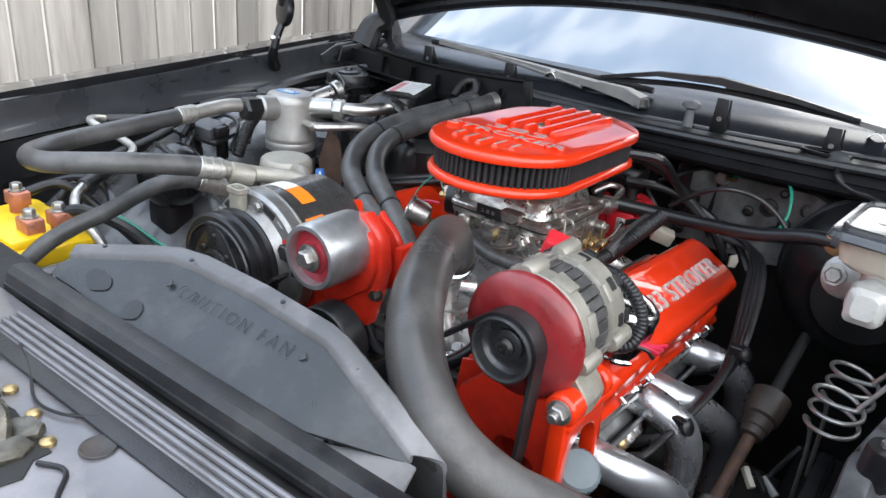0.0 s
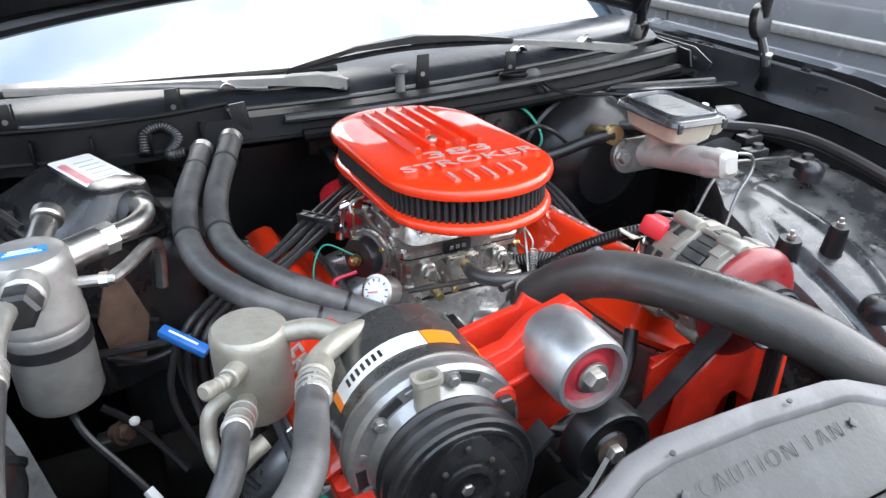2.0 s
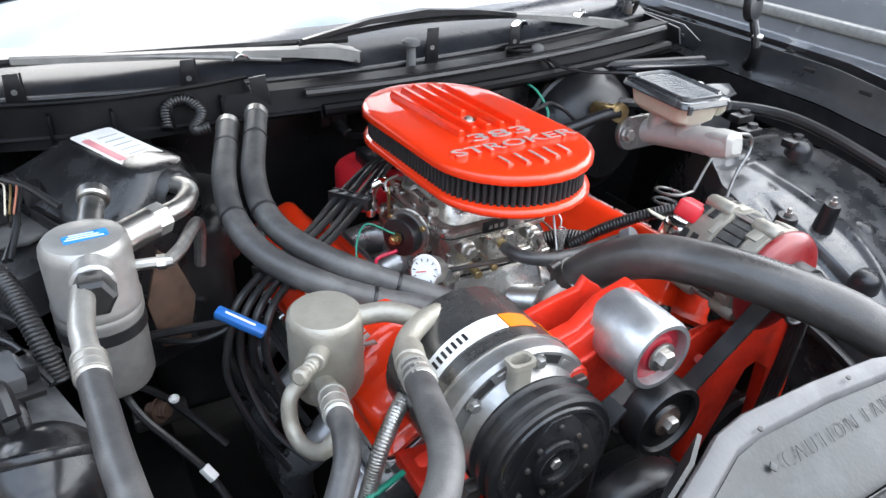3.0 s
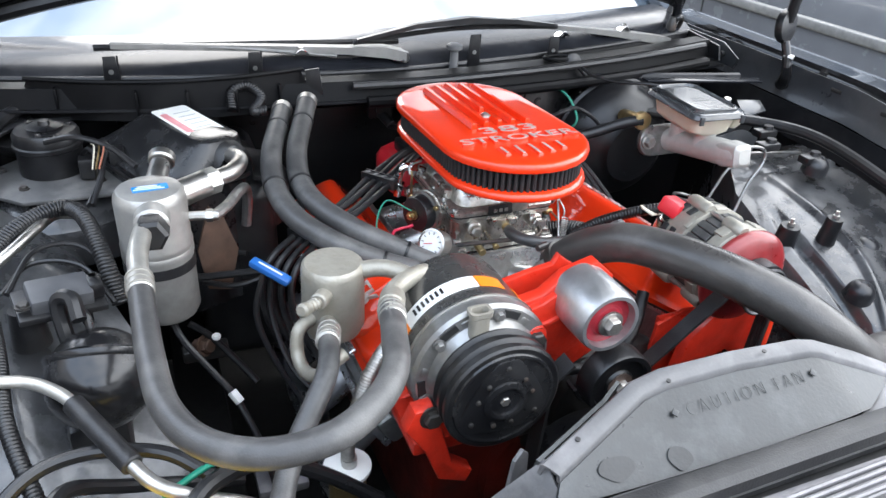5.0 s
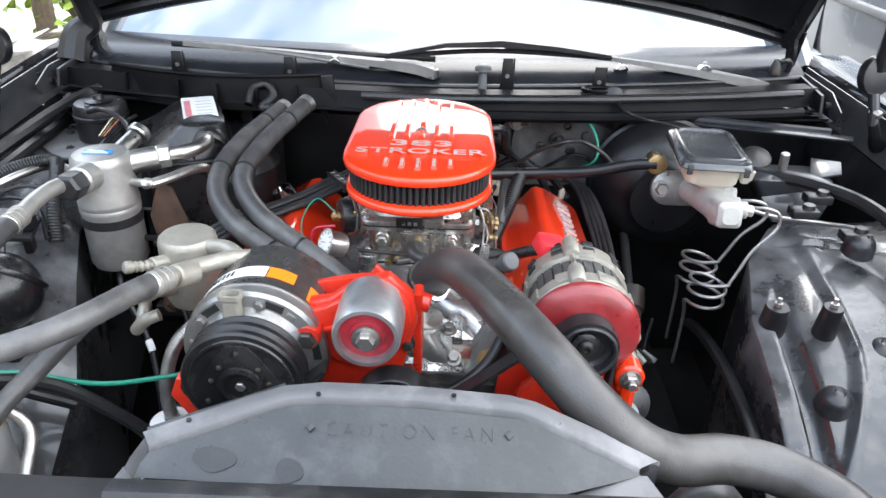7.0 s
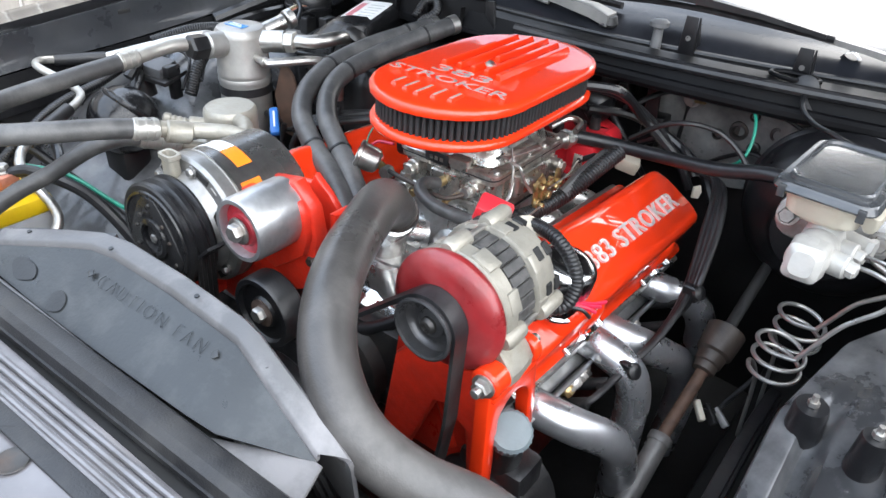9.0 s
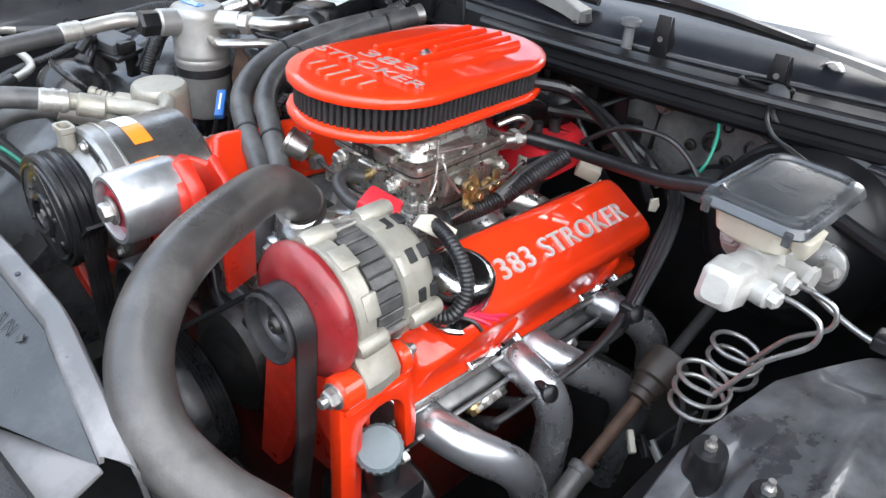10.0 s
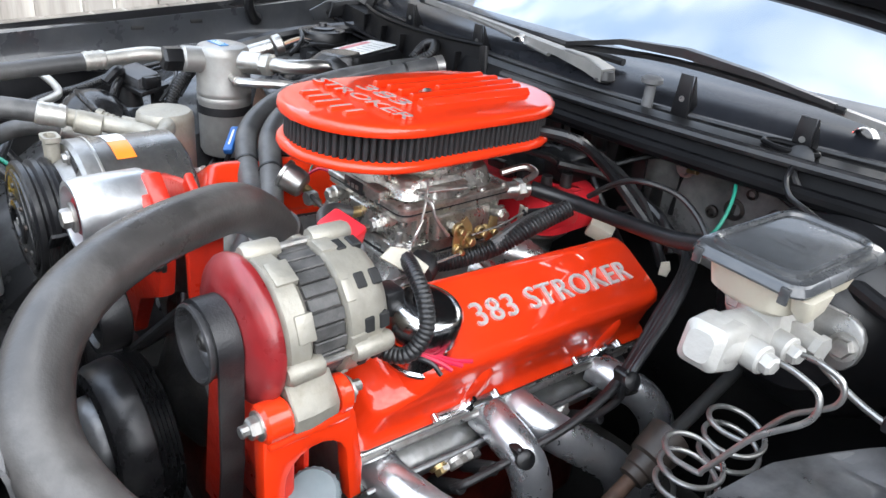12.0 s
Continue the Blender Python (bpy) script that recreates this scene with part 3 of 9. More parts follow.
bush = thing("vine", (-1.95, 2.75, 0), "bright green leafy vine climbing a brown post at the fence's end", "plant")
part("post", tube([(-1.93, 2.42, 0), (-1.92, 2.44, 0.8), (-1.94, 2.42, 1.9)], 0.045, 10, 6, radii=(0.055, 0.045, 0.04)), BARK, bush)
part("stem", tube([(-1.95, 2.75, 0), (-1.9, 2.8, 0.4), (-1.98, 2.7, 0.8), (-1.95, 2.9, 1.25), (-1.9, 2.6, 1.6)], 0.02, 8, 6, radii=(0.025, 0.018, 0.008)), BARK, bush)
rng = random.Random(9)
bm = bmesh.new()
for k in range(760):
    c = Vector((-1.93 + rng.gauss(0, 0.16), 2.80 + rng.gauss(0, 0.30), 0.78 + rng.gauss(0, 0.36)))
    if c.z < 0.06 or c.y < 2.3:
        continue
    m = Matrix.Translation(c) @ Euler((rng.uniform(-0.9, 0.9), rng.uniform(-0.9, 0.9), rng.uniform(0, 6.28))).to_matrix().to_4x4()
    s = rng.uniform(0.032, 0.062)
    pts = [(0, 0, 0), (0.45 * s, 0.2 * s, 0.05 * s), (0.55 * s, 0.7 * s, 0.1 * s), (0, 1.4 * s, -0.1 * s), (-0.55 * s, 0.7 * s, 0.1 * s), (-0.45 * s, 0.2 * s, 0.05 * s)]
    vs = [bm.verts.new(m @ Vector(p)) for p in pts]
    mid = bm.verts.new(m @ Vector((0, 0.6 * s, -0.06 * s)))
    for i in range(6):
        bm.faces.new((vs[i], vs[(i + 1) % 6], mid))
leaves = part("leaves", bm, LEAF, bush)
leaves["kind"] = "stuff"

# --- the car's body ---
car = thing("car", (0, 0.3, 0), "black car with its bonnet raised over the engine bay", "car")


def ftop(s, yy):
    """Height of the wing's inner edge; the passenger side sits a little lower."""
    if s < 0:
        return 0.970 + 0.075 * min(yy, 0.45)
    return 0.996 + (0.012 * yy if yy > 0 else 0.125 * yy)


def fender(s):
    """A front wing: inner flange, crowned top and outer side."""
    prof = [(0.740, 0.935), (0.743, 0.985), (0.748, 0.995), (0.756, 0.992), (0.80, 0.976), (0.83, 0.974), (0.875, 0.975), (0.900, 0.966), (0.918, 0.94), (0.930, 0.86), (0.932, 0.72), (0.925, 0.55), (0.90, 0.35)]

    def fn(u, v):
        n = len(prof) - 1
        i = min(int(u), n - 1)
        f = u - i
        x = prof[i][0] * (1 - f) + prof[i + 1][0] * f
        z = prof[i][1] * (1 - f) + prof[i + 1][1] * f
        tuck = 0.10 * max(0.0, -v - 0.55) ** 2
        return (s * (x - tuck), v, z + (ftop(s, v) - 0.995) * max(0.0, min(1.0, (z - 0.6) / 0.3)))

    return surface(fn, 0, len(prof) - 1, -0.95, 0.64, (len(prof) - 1) * 2, 22, 0.003)


for s in (-1, 1):
    f = part("fender", fender(s), BLACKGLOSS, car, "gloss black front wing")
    # tall inner wall of the wing, turned in along its lower edge
    wav = lambda yy: ftop(s, yy) - 0.072 - 0.004 * math.tanh(12 * (yy + 0.16))
    bm = surface(lambda u, v: (s * (0.726 + 0.010 * (1 - (1 - u) ** 3)), v, wav(v) + (ftop(s, v) - 0.012 - wav(v)) * u), 0, 1, -0.9, 0.5, 5, 60, 0.003)
    part("flange", bm, FLANGE, f, "satin grey inner wall of the wing")
    part("ledge", surface(lambda u, v: (s * (0.726 - 0.012 * u), v, wav(v) - 0.002 - 0.06 * u), 0, 1, -0.9, 0.5, 3, 40, 0.003), LINER, f)
    for yy in (-0.62, -0.42, -0.06, 0.05, 0.34):
        part("slot", box((s * 0.7345 - 0.003, yy - 0.014, ftop(s, yy) - 0.032), (s * 0.7345 + 0.003, yy + 0.010, ftop(s, yy) - 0.024), 0.002), INNER, f)
    # inner side sheet from the wing down to the wheelhouse
    part("apron", surface(lambda u, v: (s * (0.722 - 0.02 * u), v, ftop(s, v) - 0.110 - 0.42 * u), 0, 1, -0.95, 0.60, 8, 12, 0.003), BLACKPAINT, car)

# windscreen, bowed in plan
def ws(u, v):
    x = u
    yb = 0.50 - 0.10 * (1 - (u / 0.72) ** 2) + 0.04
    return (x * (1 - 0.12 * v), yb + 0.72 * v - 0.10 * v * v, 0.975 + 0.52 * v + 0.02 * (1 - (u / 0.72) ** 2))


part("windscreen", surface(ws, -0.72, 0.72, 0.0, 1.0, 24, 12, 0.006), WSGLASS, car, "windscreen reflecting pale sky and cloud")
part("roof", surface(lambda u, v: (u * (1 - 0.03 * v), 1.12 + v, 1.475 + 0.05 * (1 - (u / 0.65) ** 2) - 0.06 * (v - 0.4) ** 2), -0.63, 0.63, 0, 1.25, 12, 8, 0.012), BLACKGLOSS, car)
part("rear_glass", surface(lambda u, v: (u * (0.97 + 0.08 * v), 2.37 + 0.62 * v, 1.42 - 0.42 * v + 0.04 * (1 - (u / 0.65) ** 2) * (1 - v)), -0.60, 0.60, 0, 1, 12, 6, 0.006), SIDEGLASS, car, "dark rear window")
part("boot_lid", surface(lambda u, v: (u, 2.98 + 0.85 * v, 0.995 + 0.02 * (1 - (u / 0.7) ** 2) - 0.03 * v * v), -0.72, 0.72, 0, 1, 12, 6, 0.01), BLACKGLOSS, car)
part("tail_panel", surface(lambda u, v: (u * (1 - 0.04 * v), 3.85 + 0.05 * math.sin(3 * v) - 0.06 * (u / 0.8) ** 2, 0.97 - 0.62 * v), -0.88, 0.88, 0, 1, 12, 6, 0.01), BLACKGLOSS, car)
part("underbody", box((-0.78, 0.5, 0.26), (0.78, 3.7, 0.32), 0.02), INNER, car)
for s in (-1, 1):
    part("pillar", tube([(s * 0.735, 0.52, 0.97), (s * 0.69, 0.86, 1.24), (s * 0.635, 1.2, 1.52)], 0.03, 8, 4), BLACKGLOSS, car)
    side = [(0.72, 0.985), (0.84, 0.976), (0.885, 0.958), (0.912, 0.925), (0.928, 0.86), (0.932, 0.72), (0.925, 0.55), (0.90, 0.32)]
    for nm, y0, y1 in (("door", 0.648, 1.98), ("quarter_panel", 1.988, 3.86)):
        panel = part(nm, surface(lambda u, v: (s * np.interp(u, range(8), [p[0] for p in side]), v, float(np.interp(u, range(8), [p[1] for p in side])) - 0.03 * max(0.0, v - 2.6) ** 2), 0, 7, y0, y1, 14, 10, 0.012), BLACKGLOSS, car)
        if nm == "door":
            part("door_handle", box((s * 0.928 - 0.012, 1.74, 0.80), (s * 0.928 + 0.012, 1.88, 0.83), 0.005), CHROME, panel)
            part("side_window", surface(lambda u, v: (s * (0.74 - 0.11 * v), 0.62 + 0.5 * v + (1.36 - 0.5 * v) * u, 0.985 + 0.46 * v), 0, 1, 0, 1, 6, 4, 0.005), SIDEGLASS, panel)
        else:
            part("quarter_window", surface(lambda u, v: (s * (0.74 - 0.11 * v), 2.0 + 0.75 * (1 - 0.45 * v) * u, 0.985 + 0.44 * v), 0, 1, 0, 1, 6, 4, 0.005), SIDEGLASS, panel)
    part("rear_pillar", tube([(s * 0.70, 2.98, 0.98), (s * 0.66, 2.66, 1.24), (s * 0.62, 2.36, 1.45)], 0.04, 8, 4), BLACKGLOSS, car)
    for yy in (-0.12, 2.72):
        wheel = part("wheel", lathe([(0.2, -0.1), (0.315, -0.09), (0.325, 0), (0.315, 0.09), (0.2, 0.1)], (s * 0.80, yy, 0.325), (1, 0, 0), 36), RUBBER, car)
        part("rim", lathe([(0.03, -0.105), (0.17, -0.09), (0.195, -0.095), (0.205, -0.092), (0.205, 0.092), (0.195, 0.095), (0.17, 0.09), (0.03, 0.105)], (s * 0.80, yy, 0.325), (1, 0, 0), 28), ALU, wheel)
    part("tail_lamp", box((s * 0.62 - 0.16, 3.835, 0.70), (s * 0.62 + 0.16, 3.875, 0.84), 0.01), LABELR, car)
    part("headlamp", box((s * 0.56 - 0.14, -0.905, 0.66), (s * 0.56 + 0.14, -0.86, 0.79), 0.012), SIDEGLASS, car)
part("rear_bumper", box((-0.90, 3.82, 0.40), (0.90, 3.98, 0.58), 0.04, 3), BLACKGLOSS, car)
part("front_bumper", box((-0.88, -1.02, 0.36), (0.88, -0.86, 0.56), 0.04, 3), BLACKGLOSS, car)
part("grille", box((-0.38, -0.90, 0.60), (0.38, -0.875, 0.78), 0.006), RUBBER, car)

# cowl: the grey panel below the glass, its lip and the seal channel
def cowl_y(x):
    return 0.46 - 0.10 * (1 - (x / 0.72) ** 2)


def cowl_s(u, s):
    """Height across the cowl, s metres forward of the foot of the glass: a curved glossy apron, a groove and a flat front strip."""
    tip = 0.976 + 0.022 * max(0.0, u)
    if s < 0.118:
        k = max(0.0, s + 0.02) / 0.138
        return tip + (0.024 + 0.012 * (1 - (u / 0.72) ** 2)) * (1 - k ** 2.6)
    if s < 0.150:
        return 0.962 if s > 0.120 else tip - 0.004
    return 0.977 + 0.006 * max(0.0, u) * 2


def cowl_strip(s0, s1, n, thick=0.003):
    return surface(lambda u, v: (u, cowl_y(u) + 0.09 - v, cowl_s(u, v)), -0.70, 0.70, s0, s1, 32, n, thick)


part("glass_foot", cowl_strip(-0.020, 0.1179, 14), COWLM, car, "glossy black foot of the windscreen with a sky sheen")
part("foot_edge", tube([(x, cowl_y(x) + 0.09 - 0.118, cowl_s(x, 0.1179) - 0.004) for x in np.linspace(-0.69, 0.69, 22)], 0.0045, 8, 2), RUBBER, car)
part("cowl_groove", cowl_strip(0.1185, 0.1495, 4), COWLBLACK, car)
part("cowl_panel", cowl_strip(0.150, 0.190, 4), COWLBLACK, car, "black front strip of the cowl")
part("cowl_lip", surface(lambda u, v: (u, cowl_y(u) - 0.10 - 0.010 * v, cowl_s(u, 0.18) + 0.002 - 0.030 * v), -0.70, 0.70, 0, 1, 28, 3, 0.005), COWLBLACK, car, "black folded edge of the cowl")
part("cowl_step", surface(lambda u, v: (u, cowl_y(u) - 0.109 - 0.016 * v, 0.950 + 0.004 * v), -0.70, 0.70, 0, 1, 28, 2, 0.004), LINER, car)
part("cowl_ridge", tube([(x, cowl_y(x) - 0.131, 0.952) for x in np.linspace(-0.10, 0.66, 12)], 0.010, 10, 3), COWLBLACK, car)
part("cowl_seal", tube([(x, cowl_y(x) - 0.114, 0.975 + 0.012 * max(0.0, x)) for x in np.linspace(-0.12, 0.66, 14)], 0.0065, 8, 3), RUBBER, car, "black rubber cowl seal")
part("firewall_step", surface(lambda u, v: (u, 0.330 - 0.05 * (1 - (u / 0.72) ** 2) + 0.05 * v, 0.938 - 0.022 * v), -0.70, 0.72, 0, 1, 20, 3, 0.004), LINER, car)
part("firewall", surface(lambda u, v: (u, 0.375 + 0.012 * math.sin(9 * u) * math.sin(8 * v) + 0.02 * v, 0.93 - 0.55 * v), -0.70, 0.72, 0, 1, 36, 18, 0.004), BLACKPAINT, car, "black painted firewall")
part("floor_pan", box((-0.62, -0.75, 0.30), (0.62, 0.5, 0.32), 0.004), INNER, car)
for s in (-1, 1):
    part("frame_rail", box((s * 0.42 - 0.04, -0.8, 0.36), (s * 0.42 + 0.04, 0.5, 0.47), 0.01), INNER, car)
part("crossmember", box((-0.45, -0.28, 0.34), (0.45, -0.12, 0.46), 0.02), INNER, car)
for x in (-0.35, 0.10):
    part("dash_seam", surface(lambda u, v: (x + 0.02 * v, 0.30 + 0.01 * u, 0.93 - 0.1 * u), 0, 1, 0, 1, 2, 2, 0.004), BLACKPAINT, car)


# front: radiator support, radiator seal, ridged strip, panel and grille opening
part("radiator_core", box((-0.34, -0.60, 0.40), (0.36, -0.545, 0.885), 0.006), INNER, car)
part("support_panel", surface(lambda u, v: (u, -0.645 - 0.20 * v, 0.893 + 0.004 * math.sin(9 * u) - 0.03 * v * v), -0.72, 0.72, 0, 1, 30, 10, 0.003), SUPPORT, car, "dusty grey radiator support panel, paled for reflected sky")
part("nose", surface(lambda u, v: (u, -0.845 - 0.05 * v, 0.862 - 0.5 * v), -0.72, 0.72, 0, 1, 20, 6, 0.004), BLACKGLOSS, car)
for k in range(4):
    part("ridge", tube([(-0.135, -0.6135 - 0.0062 * k, 0.8992 - 0.0008 * k), (0.34, -0.6025 - 0.0062 * k, 0.8992 - 0.0008 * k)], 0.0026, 8, 1, smoothed=False), RIDGE, car)
part("channel", plate([(-0.15, -0.652), (0.36, -0.642), (0.36, -0.627), (-0.15, -0.637)], 0.003, Matrix.Translation((0, 0, 0.8955)), 0.0008), RUBBER, car, "dark channel beside the ridges")
part("ridge_base", box((-0.36, -0.648, 0.885), (0.37, -0.60, 0.8965), 0.003), SUPPORT, car)
for s in (-1, 1):
    part("side_panel", surface(lambda u, v: (s * (0.36 + 0.34 * u), -0.65 + 0.085 * v, 0.885 - 0.012 * v - 0.01 * math.sin(7 * u)), 0, 1, 0, 1, 8, 4, 0.003), SUPPORT, car)

# bonnet, raised on its hinges, with stiffening ribs below
HA = radians(52)
def hood(u, v, off=0.0):
    """u across, v from the rear edge to the nose along the panel."""
    bow = 0.115 * (1 - (u / 0.70) ** 2)
    d = bow + v
    crown = 0.035 * (1 - (u / 0.70) ** 2) + off
    return (u * (1 - 0.05 * v), 0.475 - d * math.cos(HA) + crown * math.sin(HA) * 0.6, 1.035 + d * math.sin(HA) + crown * math.cos(HA) * 0.6)


bon = part("bonnet", surface(lambda u, v: hood(u, v, 0.02), -0.70, 0.70, 0.0, 1.15, 24, 14, 0.004), BLACKGLOSS, car, "raised black bonnet")
part("liner", surface(lambda u, v: hood(u, v, -0.012 + 0.010 * math.cos(12 * u) * math.cos(9 * v)), -0.655, 0.655, 0.035, 1.10, 40, 30, 0.003), LINER, bon, "black ribbed underside of the bonnet")
part("rear_edge", tube([hood(x, 0.004, 0.002) for x in np.linspace(-0.69, 0.69, 16)], 0.013, 8, 3), BLACKPAINT, bon)
wl = part("warning_label", surface(lambda u, v: hood(u, v, -0.030), -0.285, -0.175, 0.040, 0.066, 4, 2, 0.0008), LABELW, bon, "small white and red warning label")
for k in range(4):
    part("print_bar", surface(lambda u, v: hood(u, v, -0.0315), -0.278 + 0.018 * k, -0.264 + 0.018 * k, 0.046, 0.060, 2, 2, 0.0006), LABELR, wl)
part("print_bar", surface(lambda u, v: hood(u, v, -0.0315), -0.203, -0.182, 0.045, 0.061, 2, 2, 0.0006), PILLAR, wl)
for s in (-1, 1):
    part("side_edge", tube([hood(s * 0.67, v, -0.004) for v in np.linspace(0.0, 1.12, 8)], 0.016, 8, 3), BLACKPAINT, bon)

# bonnet hinges and the round-ended struts
for s in (-1, 1):
    h = part("hinge", plate([(0.29, 0), (0.47, 0.002), (0.49, 0.030), (0.46, 0.046), (0.33, 0.044), (0.28, 0.022)], 0.003, axes((s * 0.712, 0, ftop(s, 0.4) - 0.058), (0, 1, 0), (0, 0, 1)), 0.0008), FLANGE, car, "grey hinge plate with round holes")
    part("arm", plate([(-0.16, -0.012), (0.02, -0.018), (0.05, 0.03), (0.01, 0.10), (-0.02, 0.10), (0.0, 0.03), (-0.15, 0.018)], 0.006, axes((s * 0.69, 0.47, 0.965), (0, 1, 0), (0, 0, 1)), 0.0015), BLACKPAINT, h)
    for yy, dz in ((0.325, -0.036), (0.36, -0.030), (0.395, -0.034), (0.43, -0.028)):
        part("hole", lathe([(0.006, -0.006), (0.006, 0.006)], (s * 0.7095, yy, ftop(s, yy) + dz), (1, 0, 0), 12), INNER, h)
    if s > 0:
        part("dish", lathe([(0.020, 0.0), (0.050, 0.004), (0.058, 0.016), (0.060, 0.016), (0.052, 0.0), (0.02, -0.004)], (s * 0.635, 0.405, 0.945), (0.1 * s, -0.15, 1), 28), BLACKGLOSS, h)
    if s > 0:
        part("spring_hook", tube([(s * 0.64, 0.43, 1.0), (s * 0.65, 0.415, 1.02), (s * 0.665, 0.42, 1.015), (s * 0.67, 0.435, 0.99)], 0.005, 8, 5), DARKSTEEL, h)
    part("link", tube([(s * 0.685, 0.47, 0.98), (s * 0.68, 0.46, 1.02), (s * 0.67, 0.45, 1.06)], 0.011, 8, 4), BLACKPAINT, h)
    if s < 0:
        part("lift_arm", tube([(-0.70, 0.40, 0.975), (-0.695, 0.425, 1.02), hood(-0.672, 0.02, -0.03), hood(-0.668, 0.12, -0.03)], 0.024, 10, 5, radii=(0.030, 0.026, 0.022, 0.016)), BLACKPAINT, h)
    if s > 0:
        part("spring_cup", lathe([(0.028, 0), (0.034, 0.004), (0.034, 0.010), (0.02, 0.012)], (s * 0.64, 0.42, 0.965), (0, 0, 1), 20), BLACKPAINT, h)
    if s > 0:
        part("stud", lathe([(0.008, 0), (0.008, 0.02), (0.011, 0.024), (0.011, 0.034), (0.006, 0.05)], (s * 0.64, 0.42, 0.97), (0, 0, 1), 12), DARKSTEEL, h)
    for k in range(3):
        part("bolt", hexbolt((s * 0.706, 0.34 + 0.05 * k, ftop(s, 0.4) - 0.048), (-s, 0, 0), 0.007, 0.005), DARKSTEEL, h)
    g = thing("bonnet_strut", (s * 0.69, 0.14, 0.93), "black bonnet strut with a round end cap", "strut", "bonnet struts")
    part("rod", rod((s * 0.685, 0.155, 1.07), (s * 0.665, 0.10, 1.46), 0.010), BLACKPAINT, g)
    part("end_cap", lathe([(0.020, -0.009), (0.030, -0.007), (0.032, 0), (0.030, 0.007), (0.020, 0.009)], (s * 0.685, 0.158, 1.062), (0.35 * s, -1, 0.15), 24), BLACKPL, g)
    part("ball_joint", tube([(s * 0.686, 0.15, 1.035), (s * 0.688, 0.14, 1.012), (s * 0.69, 0.135, 0.99)], 0.008, 10, 4), BLACKPL, g)
    part("ball_stud", rod((s * 0.684, 0.143, 1.012), (s * 0.694, 0.128, 1.008), 0.006, 10), STEEL, g)
    part("mount", tube([(s * 0.69, 0.135, 0.995), (s * 0.700, 0.140, 0.975), (s * 0.712, 0.152, 0.958), (s * 0.724, 0.165, 0.948)], 0.010, 10, 5, radii=(0.008, 0.010, 0.011, 0.013)), BLACKPAINT, g)

# wheelhouses
def well(s):
    """Inner wheelhouse: a crowned top falling forwards, and a steep inner wall that runs out towards the firewall."""
    def fn(u, v):
        t = max(0.0, -v)
        edge = 0.432 + 0.0 * v if v < -0.24 else 0.432 + 0.38 * (v + 0.24) - 0.10 * max(0.0, v) 
        top = 0.880 - 0.34 * t - 0.62 * t * t - 0.10 * max(0.0, v - 0.1)
        lip = 0.035 + 0.02 * (v > -0.1) * min(1.0, (v + 0.1) * 8)
        if u < 0.25:
            k = u / 0.25
            x, z = edge - 0.012 * (1 - k), 0.45 + (top - lip - 0.45) * k
        else:
            k = (u - 0.25) / 0.75
            x = edge + (0.722 - edge) * k
            z = top - lip * (1 - k) ** 3 + 0.010 * math.sin(math.pi * k) + 0.005 * math.tanh((k - 0.5) * 30) + (0.045 if s > 0 else 0.0) * k * k
        return (s * x, v, z)

    return surface(fn, 0, 1, -0.50, 0.36, 32, 40, 0.003)


def driver_well(u, v):
    """Driver's wheelhouse: a steep inner wall with a flange, a sunk channel and a raised curved bead on the crown."""
    d = 0.06 - v
    crown = 0.845 - 0.35 * d * d - 0.75 * d ** 3 if d > 0 else 0.845 - 1.4 * (-d) ** 1.4
    edge = 0.456 + 0.24 * max(0.0, v + 0.14) + 0.40 * max(0.0, v + 0.02)
    if u < 0.25:
        k = u / 0.25
        low = crown - 0.02 * max(0.0, (0.56 - edge) / 0.1) ** 1.5
        return (edge - 0.014 * (1 - k), v, 0.42 + (low - 0.42) * k)
    x = edge + (0.722 - edge) * (u - 0.25) / 0.75
    z = crown - 0.02 * max(0.0, (0.56 - x) / 0.1) ** 1.5 + 0.012 * max(0.0, (x - 0.6) / 0.12) ** 2
    front = 1 / (1 + math.exp((v + 0.13) * 60))
    g = (x - edge - 0.038) / 0.011
    z -= 0.020 * front * math.exp(-(g ** 4))
    bead = 0.563 - 1.1 * max(0.0, -0.20 - v) ** 1.6
    z += 0.0055 * math.exp(-(((x - bead) / 0.006) ** 2)) * (1 / (1 + math.exp((v + 0.07) * 50)))
    z += 0.004 * math.tanh((x - bead) * 160)
    z += 0.006 / (1 + math.exp((0.006 - abs(v - 0.015 + 0.25 * (x - 0.56))) * -900)) * -1 * (x > 0.52)
    return (x, v, z)


single("wheelhouse", surface(driver_well, 0, 1, -0.52, 0.30, 110, 90, 0.003), WELL, "dusty black inner wheelhouse with a channel and raised bead, paled for reflected sky", "wheelhouse", "wheelhouses", kind="structure")
single("wheelhouse", well(-1), WELLPALE, "dusty black inner wheelhouse behind the battery, paled for sky light", "wheelhouse", "wheelhouses", kind="structure")
arch_ = thing("wheelhouse_arch", (0.43, -0.25, 0.70), "black arched flange standing off the wheelhouse wall", "flange")
for nm, x0, r0, r1, w in (("flange", 0.428, 0.478, 0.490, 0.014), ("gutter", 0.438, 0.472, 0.484, 0.008)):
    part(nm, plate([(-0.165 + r1 * math.cos(a), 0.24 + r1 * math.sin(a)) for a in np.linspace(1.15, 2.05, 24)] + [(-0.165 + r0 * math.cos(a), 0.24 + r0 * math.sin(a)) for a in np.linspace(2.05, 1.15, 24)], w, axes((x0, 0, 0), (0, 1, 0), (0, 0, 1)), 0.002), BLACKPAINT, arch_)
